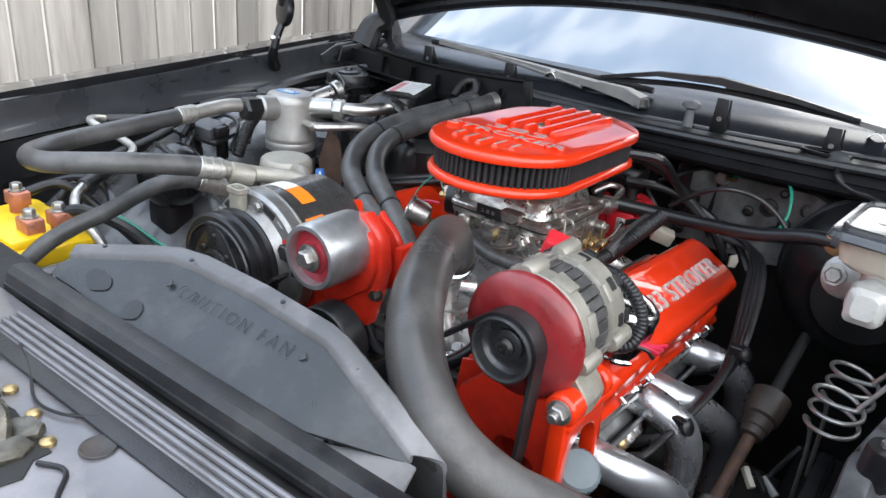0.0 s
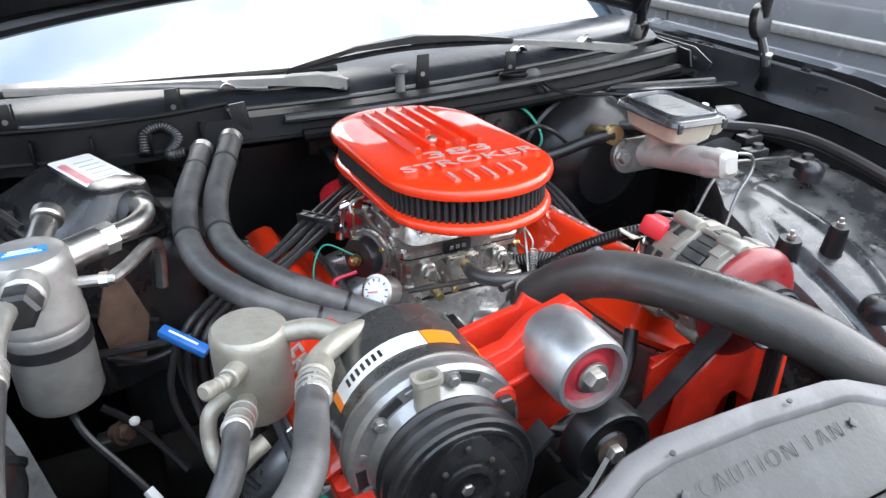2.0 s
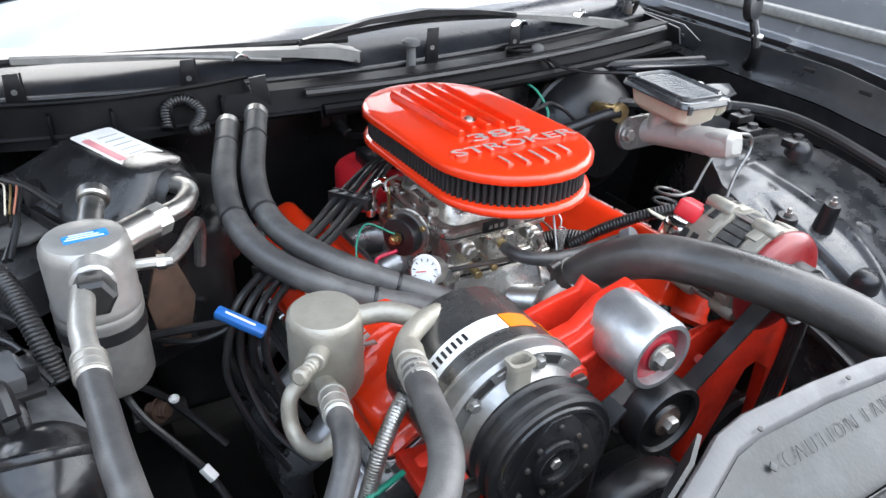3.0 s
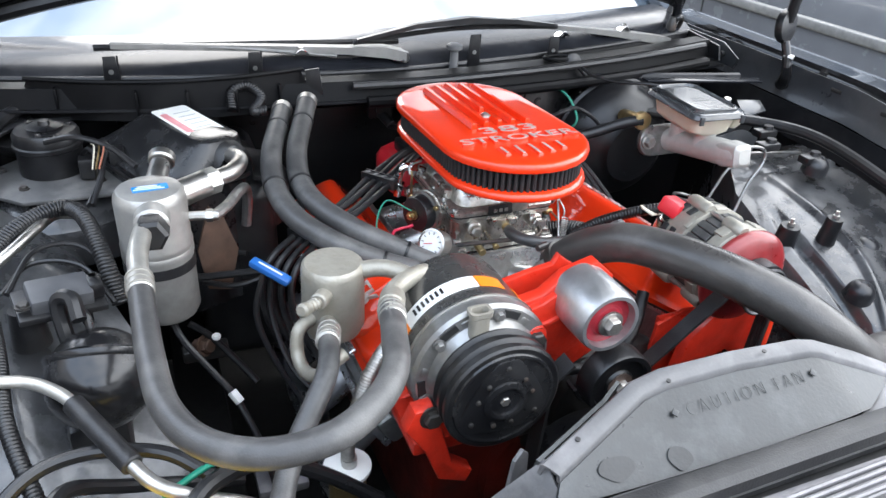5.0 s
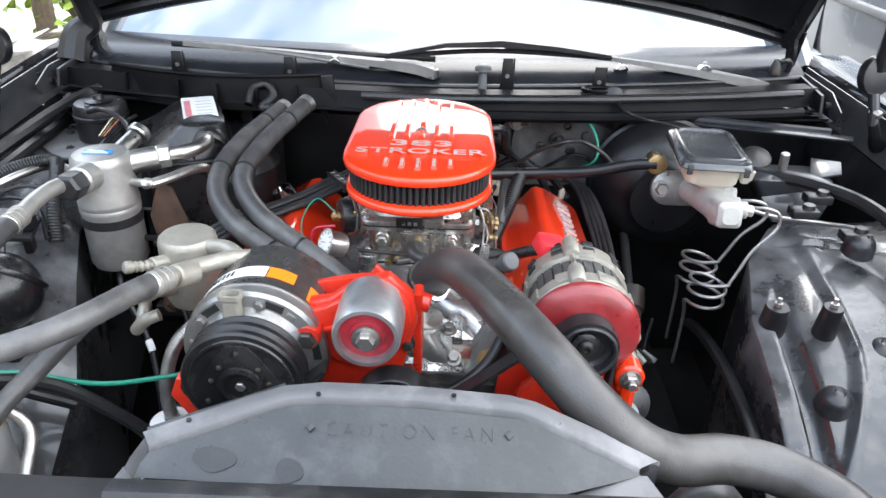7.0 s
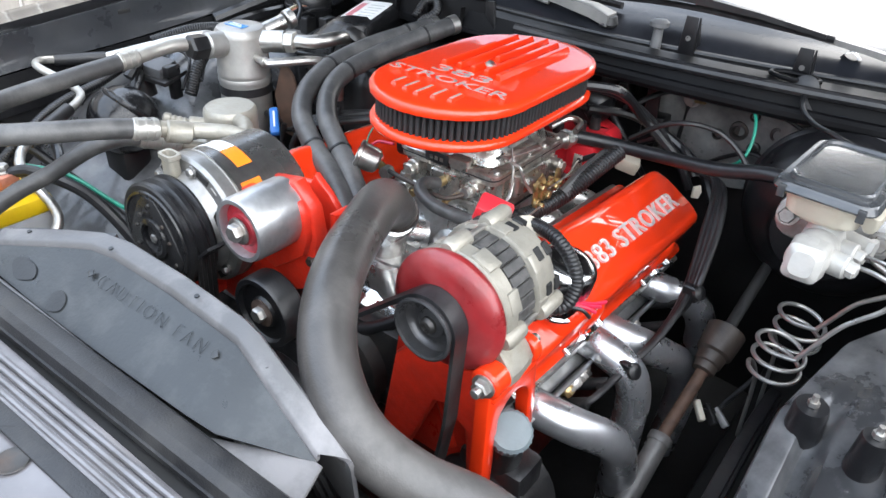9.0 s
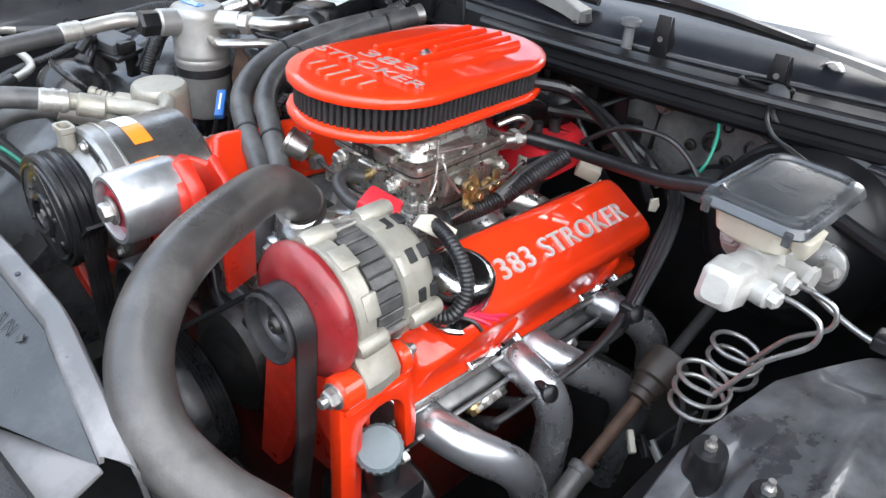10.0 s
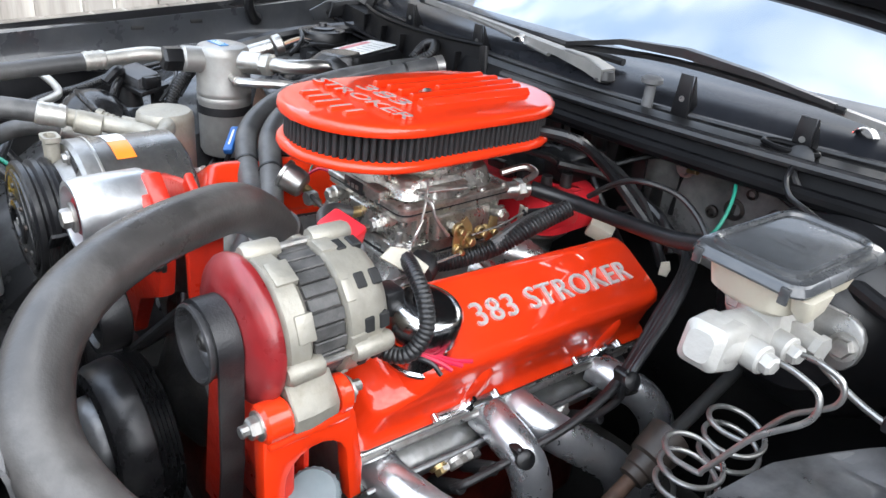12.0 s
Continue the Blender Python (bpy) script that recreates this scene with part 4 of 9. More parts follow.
for sd in (-1, 1):
    skirt = thing("inner_skirt", (sd * 0.64, 0.0, 0.02), "dull black inner skirt below the wheelhouse", "panel", "inner skirts")
    part("sheet", surface(lambda u, v: (sd * (0.635 + 0.008 * math.sin(11 * u)), -0.85 + 1.55 * u, 0.02 + 0.58 * v), 0, 1, 0, 1, 16, 6, 0.003), INNER, skirt)
    for z in (0.20, 0.40):
        part("swage", rod((sd * 0.630, -0.84, z), (sd * 0.630, 0.69, z), 0.006, 8), INNER, skirt)

# --- air cleaner ---
ac = thing("air_cleaner", (0, 0.0, 0.95), "oval bright orange air cleaner with raised fins and lettering", "air cleaner")
ACM = Matrix.Translation((0.0015, -0.002, 1.0)) @ Matrix.Rotation(0.02, 4, "Z") @ Matrix.Rotation(radians(-1.3), 4, "X") @ Matrix.Translation((0, 0, -1.0))
def shell(r, h, levels):
    """Race-track rings at (inset, z)."""
    return [[Vector((x, yy, z)) for x, yy in stadium(r - i, h)] for i, z in levels]


R0, H0 = 0.1000, 0.0785
lid = part("lid", moved(loft(shell(R0, H0, [(0.005, 0.9880), (0.001, 0.9886), (0, 0.990), (0, 0.9955), (0.0012, 0.9985), (0.0035, 1.0002), (0.008, 1.001), (0.02, 1.0013), (0.05, 1.0016), (0.085, 1.0018)])), ACM), RED, ac, "glossy orange finned lid", 60)
base = part("base_pan", moved(loft(shell(0.0965, 0.0825, [(0.03, 0.950), (0.005, 0.9495), (0.001, 0.951), (-0.0005, 0.954), (0.0, 0.958), (0.003, 0.961), (0.010, 0.9615)])), ACM), RED, ac, "", 60)
# pleated element
prof = stadium(0.0885, H0, 60)
per = []
for i, (x, yy) in enumerate(prof):
    per.append((x, yy))
bm = bmesh.new()
N = 112
run_len = [0.0]
for a, b in zip(per, per[1:] + per[:1]):
    run_len.append(run_len[-1] + math.dist(a, b))
tot = run_len[-1]
ringA, ringB = [], []
px = [p[0] for p in per] + [per[0][0]]
py = [p[1] for p in per] + [per[0][1]]
for k in range(N * 4):
    s = tot * k / (N * 4)
    x, yy = float(np.interp(s, run_len, px)), float(np.interp(s, run_len, py))
    cx, cy = 0.0, max(-H0, min(H0, yy))
    n = Vector((x - cx, yy - cy, 0)).normalized()
    d = (0.0035, 0.0025, -0.004, 0.0025)[k % 4]
    p = Vector((x, yy, 0)) + n * d
    ringA.append(bm.verts.new((p.x, p.y, 0.9605)))
    ringB.append(bm.verts.new((p.x, p.y, 0.9895)))
for k in range(N * 4):
    bm.faces.new((ringA[k], ringA[(k + 1) % (N * 4)], ringB[(k + 1) % (N * 4)], ringB[k]))
part("filter_element", moved(bm, ACM), FILTER, ac, "black pleated filter", 20)
def fin(x, y0, y1, nm, h=0.0094):
    w = 0.0042
    bm = loft([[Vector((x + a * w, y0, 1.0)) for a in (-1, 1)] + [Vector((x + a * w, y1, 1.0)) for a in (1, -1)],
               [Vector((x + a * (w - 0.0012), y0 + 0.001, 1.0 + h - 0.001)) for a in (-1, 1)] + [Vector((x + a * (w - 0.0012), y1 - 0.004, 1.0 + h - 0.001)) for a in (1, -1)],
               [Vector((x + a * (w - 0.0022), y0 + 0.002, 1.0 + h)) for a in (-1, 1)] + [Vector((x + a * (w - 0.0022), y1 - 0.005, 1.0 + h)) for a in (1, -1)]])
    part(nm, moved(bm, ACM), RED, lid)


for k in range(5):
    x = -0.040 + 0.020 * k
    if k == 2:
        fin(x, 0.016, 0.146, "fin")
        fin(x, -0.040, -0.012, "fin")
    else:
        fin(x, -0.040 - 0.004 * (k in (0, 4)), 0.146 - 0.007 * abs(k - 2), "fin")
    fin(x, -0.152 + 0.005 * abs(k - 2), -0.114, "short_fin", 0.0048)
    part("fin_face", moved(box((x - 0.0019, -0.149 + 0.005 * abs(k - 2), 1.0046), (x + 0.0019, -0.119, 1.0052), 0), ACM), WORN, lid, "bare metal fin top")
part("lettering", lettering("383", 0.030, 0.0042, ACM @ Matrix.Translation((0.001, -0.062, 1.0030)), 1.95, 0.0006), RED, lid, "raised number 383")
part("lettering", lettering("STROKER", 0.026, 0.0042, ACM @ Matrix.Translation((0.001, -0.093, 1.0030)), 1.52, 0.0004), RED, lid, "raised word STROKER")
part("letter_face", lettering("383", 0.030, 0.0006, ACM @ Matrix.Translation((0.001, -0.062, 1.0053)), 1.95, 0.0003), WORN, lid, "bare metal letter tops")
part("letter_face", lettering("STROKER", 0.026, 0.0006, ACM @ Matrix.Translation((0.001, -0.093, 1.0053)), 1.52, 0.0002), WORN, lid, "bare metal letter tops")
part("wing_nut", merge(lathe([(0.006, 0), (0.006, 0.003), (0.003, 0.005)], (0, 0.001, 1.0015), (0, 0, 1), 8), lathe([(0.009, -0.001), (0.009, 0.001)], (0, 0.0, 1.0015), (0, 0, 1), 16)), ALU, ac)

# --- engine: block, heads, intake, covers ---
RAKE = math.tan(radians(4.5))
ENG = Matrix(((1, 0, 0, 0), (0, 1, 0, 0), (0, -RAKE, 1, 0), (0, 0, 0, 1)))
eng = thing("engine_block", (0, 0, 0.36), "orange V8 engine block with bolted cylinder heads", "engine")
part("block", moved(merge(box((-0.17, -0.27, 0.42), (0.17, 0.22, 0.66), 0.02), box((-0.10, -0.26, 0.36), (0.10, 0.22, 0.45), 0.02)), ENG), BLOCKM, eng, "oily orange block with its shade painted in")
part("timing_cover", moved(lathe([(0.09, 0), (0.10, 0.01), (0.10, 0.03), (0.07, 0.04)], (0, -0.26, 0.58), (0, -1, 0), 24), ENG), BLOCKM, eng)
VA = radians(32)
def vframe(s):
    """Cover frame: first axis outwards and down, second along the engine, third off the rail."""
    u = Vector((s * math.cos(VA), 0, -math.sin(VA)))
    n = Vector((s * math.sin(VA), 0, math.cos(VA)))
    o = Vector((s * 0.178, -0.028, 0.778))
    m = Matrix.Identity(4)
    for i, a in enumerate((u, Vector((0, 1, 0)), n)):
        m[0][i], m[1][i], m[2][i] = a
    m[0][3], m[1][3], m[2][3] = o
    return ENG @ m


for s in (1, -1):
    V = vframe(s)
    part("head", moved(merge(box((-0.075, -0.228, -0.10), (0.069, 0.228, -0.004), 0.006), box((0.06, -0.22, -0.085), (0.093, 0.22, -0.040), 0.008)), V), HEADM, eng, "bare aluminium cylinder head")
    vc = thing("valve_cover", (s * 0.2, -0.03, 0.76), "glossy orange valve cover with raised silver lettering", "valve cover", "valve covers")
    # cover: flange, drawn sides, sloped front and a flat top
    levels = [(0.066, 0.225, 0.225, 0.0), (0.0665, 0.226, 0.226, 0.006), (0.060, 0.219, 0.219, 0.009), (0.056, 0.214, 0.214, 0.014), (0.0530, 0.209, 0.210, 0.034), (0.0515, 0.202, 0.208, 0.042), (0.0500, 0.172, 0.2065, 0.052), (0.048, 0.162, 0.204, 0.072), (0.044, 0.156, 0.200, 0.079), (0.036, 0.148, 0.194, 0.083)]
    rings = []
    for hw, f, r, z in levels:
        c = 0.016
        ring = []
        for cx, cy, a0 in ((hw - c, r - c, 0), (-hw + c, r - c, 90), (-hw + c, -f + c, 180), (hw - c, -f + c, 270)):
            ring += [Vector((cx + c * math.cos(radians(a0 + 22.5 * k)), cy + c * math.sin(radians(a0 + 22.5 * k)), z)) for k in range(5)]
        rings.append(ring)
    cover = part("cover", moved(loft(rings), V), RED, vc, "", 40)
    part("gasket_rail", moved(plate(rrect(0.1365, 0.4555, 0.016), 0.0045, Matrix.Translation((0, 0, -0.0075)), 0.001), V), POLISH, vc, "polished rail under the cover")
    part("cover_gasket", moved(plate(rrect(0.1335, 0.452, 0.016), 0.003, Matrix.Translation((0, 0, -0.003)), 0.0005), V), RUBBER, vc, "thin black gasket")
    part("head_ledge", moved(tube([(0.0705, -0.222, -0.013), (0.0705, 0.0, -0.013), (0.0705, 0.222, -0.013)], 0.0042, 10, 2), V), POLISH, eng)
    for yy in (-0.092, 0.118):
        pl = part("hold_down", moved(box((0.0600, yy - 0.044, 0.0085), (0.0690, yy + 0.044, 0.0120), 0.0016), V), HOLDM, vc, "chrome hold-down strip")
        for e in (-0.041, 0.041):
            part("curled_end", moved(rod((0.0600, yy + e, 0.0125), (0.0690, yy + e, 0.0125), 0.0030, 12), V), HOLDM, pl)
        part("stud", moved(merge(lathe([(0.0075, 0), (0.0075, 0.0015)], (0.0645, yy, 0.0118), (0, 0, 1), 18), hexbolt((0.0645, yy, 0.0130), (0, 0, 1), 0.0052, 0.007), lathe([(0.0027, 0), (0.0027, 0.010)], (0.0645, yy, 0.019), (0, 0, 1), 8)), V), CHROME, pl)
        part("boss", moved(lathe([(0.016, 0), (0.013, 0.026), (0.008, 0.042), (0.002, 0.048)], (0.0465, yy + 0.012, 0.012), (0.0, 0, 1), 20), V), RED, vc)
    # letters read along the engine from outside
    part("lettering", moved(lettering("383 STROKER", 0.035, 0.004, Matrix(), 1.08, 0.0001, 1.12), V @ Matrix.Translation((0.004, 0.040 * s - 0.001, 0.084)) @ Matrix.Rotation(radians(90 if s > 0 else -90), 4, "Z")), SILVERPAINT, vc, "silver lettering 383 STROKER")
    if s > 0:
        cap = thing("oil_filler_cap", (0.2, -0.17, 0.87), "round chrome oil filler breather cap on the cover", "filler cap")
        part("cap", moved(lathe([(0.034, -0.022), (0.034, -0.019), (0.0315, -0.017), (0.0315, 0.004), (0.0330, 0.006), (0.0338, 0.010), (0.0338, 0.030), (0.0325, 0.035), (0.029, 0.0385), (0.020, 0.0415), (0.010, 0.0405), (0.003, 0.040)], (0.004, -0.147, 0.078), (-0.36, -0.05, 0.93), 40), V), CAPCHROME, cap)
        part("grommet", moved(lathe([(0.026, -0.006), (0.026, 0.004)], (-0.004, -0.142, 0.079), (0, 0, 1), 24), V), RUBBER, cap)
    else:
        cap = thing("crankcase_breather", (-0.2, 0.12, 0.86), "small chrome breather in the far valve cover", "breather")
        part("cap", moved(lathe([(0.015, 0), (0.02, 0.004), (0.02, 0.022), (0.012, 0.028)], (-0.0, 0.13, 0.083), (0, 0, 1), 24), V), CHROME, cap)

# intake manifold: plenum, runners and thermostat housing in polished alloy
man = thing("intake_manifold", (0, -0.02, 0.70), "polished aluminium intake manifold between the heads", "manifold")
part("valley", moved(loft([[Vector((x, yy, z)) for x, yy in rrect(w, 0.44, 0.02)] for w, z in ((0.20, 0.68), (0.22, 0.72), (0.16, 0.755))]), Matrix.Translation((0, -0.02, 0)) @ ENG), POLISH, man)
part("plenum", moved(loft([[Vector((x, yy, z)) for x, yy in rrect(w, l, 0.02)] for w, l, z in ((0.17, 0.22, 0.74), (0.15, 0.20, 0.80), (0.150, 0.175, 0.825), (0.150, 0.175, 0.833))]), Matrix.Translation((0, 0.0, 0))), POLISH, man)
for s in (-1, 1):
    for yy in (-0.17, -0.075, 0.055, 0.15):
        part("runner", tube([(s * 0.02, yy * 0.55, 0.785), (s * 0.06, yy * 0.8, 0.792), (s * 0.105, yy, 0.768), (s * 0.135, yy * 1.04, 0.742)], 0.024, 12, 4), POLISH, man)
part("front_neck", moved(loft([[Vector((x, yy, z)) for x, yy in rrect(w, l, 0.016)] for w, l, z in ((0.13, 0.09, 0.72), (0.11, 0.075, 0.775), (0.075, 0.065, 0.80), (0.07, 0.06, 0.806))]), Matrix.Translation((0.0, -0.20, 0.01))), POLISH, man)
part("badge", box((-0.052, -0.150, 0.826), (-0.028, -0.118, 0.829), 0.001), BLACKPL, man)
for x, yy in ((-0.05, -0.20), (0.05, -0.20), (-0.085, -0.10), (0.085, -0.10), (0.085, 0.06), (-0.085, 0.06)):
    part("bolt", hexbolt((x, yy, 0.805 if abs(x) < 0.06 else 0.79), (0, 0, 1), 0.008, 0.009), STEEL, man)
th = thing("thermostat_housing", (0.0, -0.195, 0.81), "dull polished thermostat housing feeding the top hose", "housing")
part("neck", tube([(0.0, -0.195, 0.812), (0.004, -0.198, 0.845), (0.016, -0.205, 0.868), (0.03, -0.215, 0.885)], 0.024, 16, 5), POLISH, th)
part("flange", plate(rrect(0.085, 0.05, 0.02), 0.008, Matrix.Translation((0.0, -0.195, 0.812)), 0.002), POLISH, th)

def facets(u, v):
    """A faceted casting face: stepped bosses and hollows over a slope."""
    b = 0.007 * round(1.6 * math.sin(5.1 * u + 1.7 * v) + 1.2 * math.sin(7.3 * v - 2.1 * u))
    return (-0.03 + 0.155 * u, -0.262 + 0.085 * v - 0.6 * b, 0.752 + 0.060 * v + b * (0.4 + 0.6 * v))


fc = thing("front_casting", (0.045, -0.25, 0.70), "bright faceted aluminium casting under the top hose", "casting")
part("face", surface(facets, 0, 1, 0, 1, 11, 9, 0.006), BRIGHT, fc, "", 12)
part("skirt", surface(lambda u, v: (-0.03 + 0.155 * u, -0.264 - 0.006 * v - 0.004 * round(math.sin(6 * u)), 0.755 - 0.06 * v), 0, 1, 0, 1, 10, 4, 0.005), BRIGHT, fc, "", 12)
part("ledge", box((0.0, -0.292, 0.752), (0.105, -0.262, 0.760), 0.003), BRIGHT, fc)
for x, z in ((0.0, 0.772), (0.058, 0.778), (0.112, 0.790)):
    part("bolt", hexbolt((x, -0.262 + (z - 0.752) * 1.3, z + 0.004), (0, -0.55, 0.83), 0.0075, 0.008), STEEL, fc)
part("sender", merge(rod((0.098, -0.236, 0.792), (0.100, -0.262, 0.806), 0.0085, 14), hexbolt((0.100, -0.258, 0.804), (0.05, -0.9, 0.45), 0.010, 0.006)), BRASS, fc, "tarnished brass sender")

# --- carburettor ---
cb = thing("carburettor", (0, 0.0, 0.833), "bright bare-metal four-barrel carburettor under the air cleaner", "carburettor")
def slotted(at, axis, r=0.0042, mat_=None):
    """A round screw head with a slot."""
    m = Matrix.Translation(at) @ frame_from(axis)
    return merge(lathe([(r, 0), (r, 0.0022), (r * 0.8, 0.0032)], at, axis, 12), moved(box((-r * 0.95, -r * 0.18, 0.0030), (r * 0.95, r * 0.18, 0.0036), 0), m))


def spring(a, b, r, wire, turns):
    a, b = Vector(a), Vector(b)
    F = frame_from(b - a).to_3x3()
    L = (b - a).length
    return tube([a + F @ Vector((r * math.cos(k * 0.7854), r * math.sin(k * 0.7854), L * k / (8 * turns))) for k in range(8 * turns + 1)], wire, 6, 1, smoothed=False)


def slab(w, l, z0, z1, r, x=0.0, yy=0.0, taper=0.0):
    return loft([[Vector((x + a, yy + b, z)) for a, b in rrect(w - t, l - t, r)] for t, z in ((0.002, z0), (0.0, z0 + 0.001), (taper, z1 - 0.0015), (taper + 0.003, z1))])


part("throttle_plate", merge(slab(0.140, 0.160, 0.834, 0.849, 0.010), *[slab(0.026, 0.024, 0.834, 0.848, 0.006, sx * 0.068, yy) for sx in (-1, 1) for yy in (-0.080, 0.080)]), CARB, cb)
part("base_gasket", slab(0.146, 0.166, 0.831, 0.8338, 0.010), FILTER, cb, "thin dark gasket")
part("main_body", slab(0.132, 0.150, 0.849, 0.888, 0.014), CARB, cb)
part("body_flange", slab(0.152, 0.168, 0.884, 0.891, 0.012), CARB, cb)
part("cover_gasket", slab(0.154, 0.170, 0.8912, 0.8928, 0.012), FILTER, cb, "thin dark gasket")
part("cover", merge(slab(0.156, 0.172, 0.893, 0.900, 0.013), slab(0.128, 0.144, 0.900, 0.922, 0.02, 0, 0, 0.012)), CARB, cb)
part("air_horn", lathe([(0.060, 0), (0.064, 0.004), (0.064, 0.024), (0.060, 0.028)], (0, 0, 0.922), (0, 0, 1), 32), CARB, cb)
for sx in (-1, 1):
    part("float_bowl", slab(0.030, 0.088, 0.853, 0.884, 0.008, sx * 0.066, 0.006), CARB, cb)
    part("bowl_cover", slab(0.026, 0.060, 0.900, 0.914, 0.007, sx * 0.060, -0.010, 0.004), CARB, cb)
    for yy in (-0.074, -0.038, 0.0, 0.038, 0.074):
        part("cover_screw", slotted((sx * 0.071, yy, 0.8995), (0, 0, 1)), STEEL, cb)
    for yy in (-0.060, -0.045, -0.030, 0.050, 0.064):
        part("side_rib", box((sx * 0.066 - 0.004, yy - 0.0022, 0.851), (sx * 0.072 + 0.003, yy + 0.0022, 0.885), 0.001), CARB, cb)
    part("side_boss", merge(rod((sx * 0.066, 0.060, 0.868), (sx * 0.088, 0.062, 0.868), 0.009, 14), lathe([(0.0065, 0), (0.0065, 0.006)], (sx * 0.087, 0.062, 0.868), (sx, 0, 0), 6)), CARB, cb)
    part("bowl_plug", lathe([(0.0075, 0), (0.0075, 0.006), (0.005, 0.008)], (sx * 0.0805, -0.012, 0.868), (sx, 0, 0), 6), STEEL, cb)
    part("idle_screw", rod((sx * 0.022, -0.074, 0.860), (sx * 0.023, -0.112, 0.857), 0.0026, 10), BRASS, cb)
    part("idle_spring", spring((sx * 0.022, -0.078, 0.8597), (sx * 0.023, -0.104, 0.8577), 0.0042, 0.0008, 6), STEEL, cb)
    part("idle_head", slotted((sx * 0.023, -0.111, 0.857), (0, -1, -0.08), 0.0046), BRASS, cb)
    part("fuel_boss", merge(rod((sx * 0.046, -0.070, 0.876), (sx * 0.047, -0.092, 0.876), 0.0105, 14), lathe([(0.0085, 0), (0.0085, 0.008), (0.006, 0.010)], (sx * 0.047, -0.091, 0.876), (0, -1, 0), 6)), CARB, cb)
    part("vent_tube", tube([(sx * 0.035, -0.060, 0.916), (sx * 0.036, -0.075, 0.922), (sx * 0.036, -0.080, 0.936)], 0.004, 10, 4), CARB, cb)
    for yy in (-0.080, 0.080):
        part("mount_stud", merge(rod((sx * 0.068, yy, 0.832), (sx * 0.068, yy, 0.870), 0.0035, 8), hexbolt((sx * 0.068, yy, 0.850), (0, 0, 1), 0.0080, 0.008)), STEEL, cb)
part("front_block", merge(slab(0.044, 0.022, 0.852, 0.884, 0.005, 0.0, -0.078), slab(0.030, 0.016, 0.893, 0.908, 0.004, 0.022, -0.080)), CARB, cb)
part("front_badge", plate(rrect(0.036, 0.015, 0.002), 0.0015, axes((-0.010, -0.0885, 0.9005), (1, 0, 0), (0, 0, 1)), 0.0004), BLACKPL, cb, "dark front badge plate")
for k in range(3):
    part("badge_bar", box((-0.020 + 0.008 * k, -0.0912, 0.898), (-0.015 + 0.008 * k, -0.0905, 0.903), 0), ALU, cb)
part("vacuum_port", rod((0.002, -0.084, 0.872), (0.002, -0.104, 0.872), 0.0065, 12), BRASS, cb)
part("vacuum_port", rod((-0.036, -0.080, 0.845), (-0.038, -0.104, 0.845), 0.0055, 10), BRASS, cb)
# electric choke on the passenger side
CK = Vector((-0.90, -0.42, 0.05)).normalized()
ck = Vector((-0.084, -0.022, 0.880))
part("choke_base", merge(lathe([(0.018, 0), (0.027, 0.002), (0.0300, 0.005), (0.0300, 0.010), (0.027, 0.012)], ck, CK, 28), box((-0.090, -0.040, 0.860), (-0.064, 0.002, 0.896), 0.004)), CARB, cb)
chk = part("choke_housing", lathe([(0.024, 0), (0.0255, 0.002), (0.0255, 0.018), (0.0235, 0.022), (0.010, 0.023), (0.008, 0.020)], ck + CK * 0.011, CK, 30), BLACKPL, cb, "round black electric choke")
part("choke_ring", lathe([(0.0262, 0), (0.0290, 0.0005), (0.0290, 0.003), (0.0262, 0.0035)], ck + CK * 0.014, CK, 30), STEEL, chk, "bright retaining ring")
KF = frame_from(CK).to_3x3()
for k in range(3):
    a = radians(30 + 120 * k)
    part("choke_screw", slotted(tuple(ck + CK * 0.0165 + KF @ Vector((0.0285 * math.cos(a), 0.0285 * math.sin(a), 0))), tuple(CK), 0.0038), BRASS, chk)
part("choke_terminal", merge(rod(ck + CK * 0.030, ck + CK * 0.046, 0.0035, 10), lathe([(0.0075, 0), (0.0075, 0.003)], ck + CK * 0.034, CK, 6), lathe([(0.0060, 0), (0.0060, 0.004)], ck + CK * 0.040, CK, 6)), BRASS, chk, "brass terminal")
part("choke_lever", plate([(-0.004, -0.006), (0.005, -0.005), (0.007, 0.030), (0.002, 0.036), (-0.005, 0.030)], 0.002, axes((-0.100, 0.020, 0.885), (0.2, 1, 0), (0, 0, 1)), 0.0005), BRASS, cb)
part("choke_link", tube([(-0.101, 0.022, 0.915), (-0.098, 0.030, 0.925), (-0.080, 0.032, 0.930)], 0.0016, 8, 4), STEEL, cb)
# fuel inlet elbow at the passenger rear
part("fuel_elbow", merge(tube([(-0.070, 0.052, 0.905), (-0.094, 0.056, 0.912), (-0.104, 0.058, 0.900), (-0.106, 0.060, 0.865)], 0.0062, 12, 5), lathe([(0.0105, 0), (0.0105, 0.011)], (-0.078, 0.053, 0.908), (-1, 0.15, 0.2), 6), lathe([(0.0100, 0), (0.0100, 0.010)], (-0.1055, 0.0595, 0.876), (0, 0, 1), 6)), CHROME, cb, "chrome fuel inlet elbow")
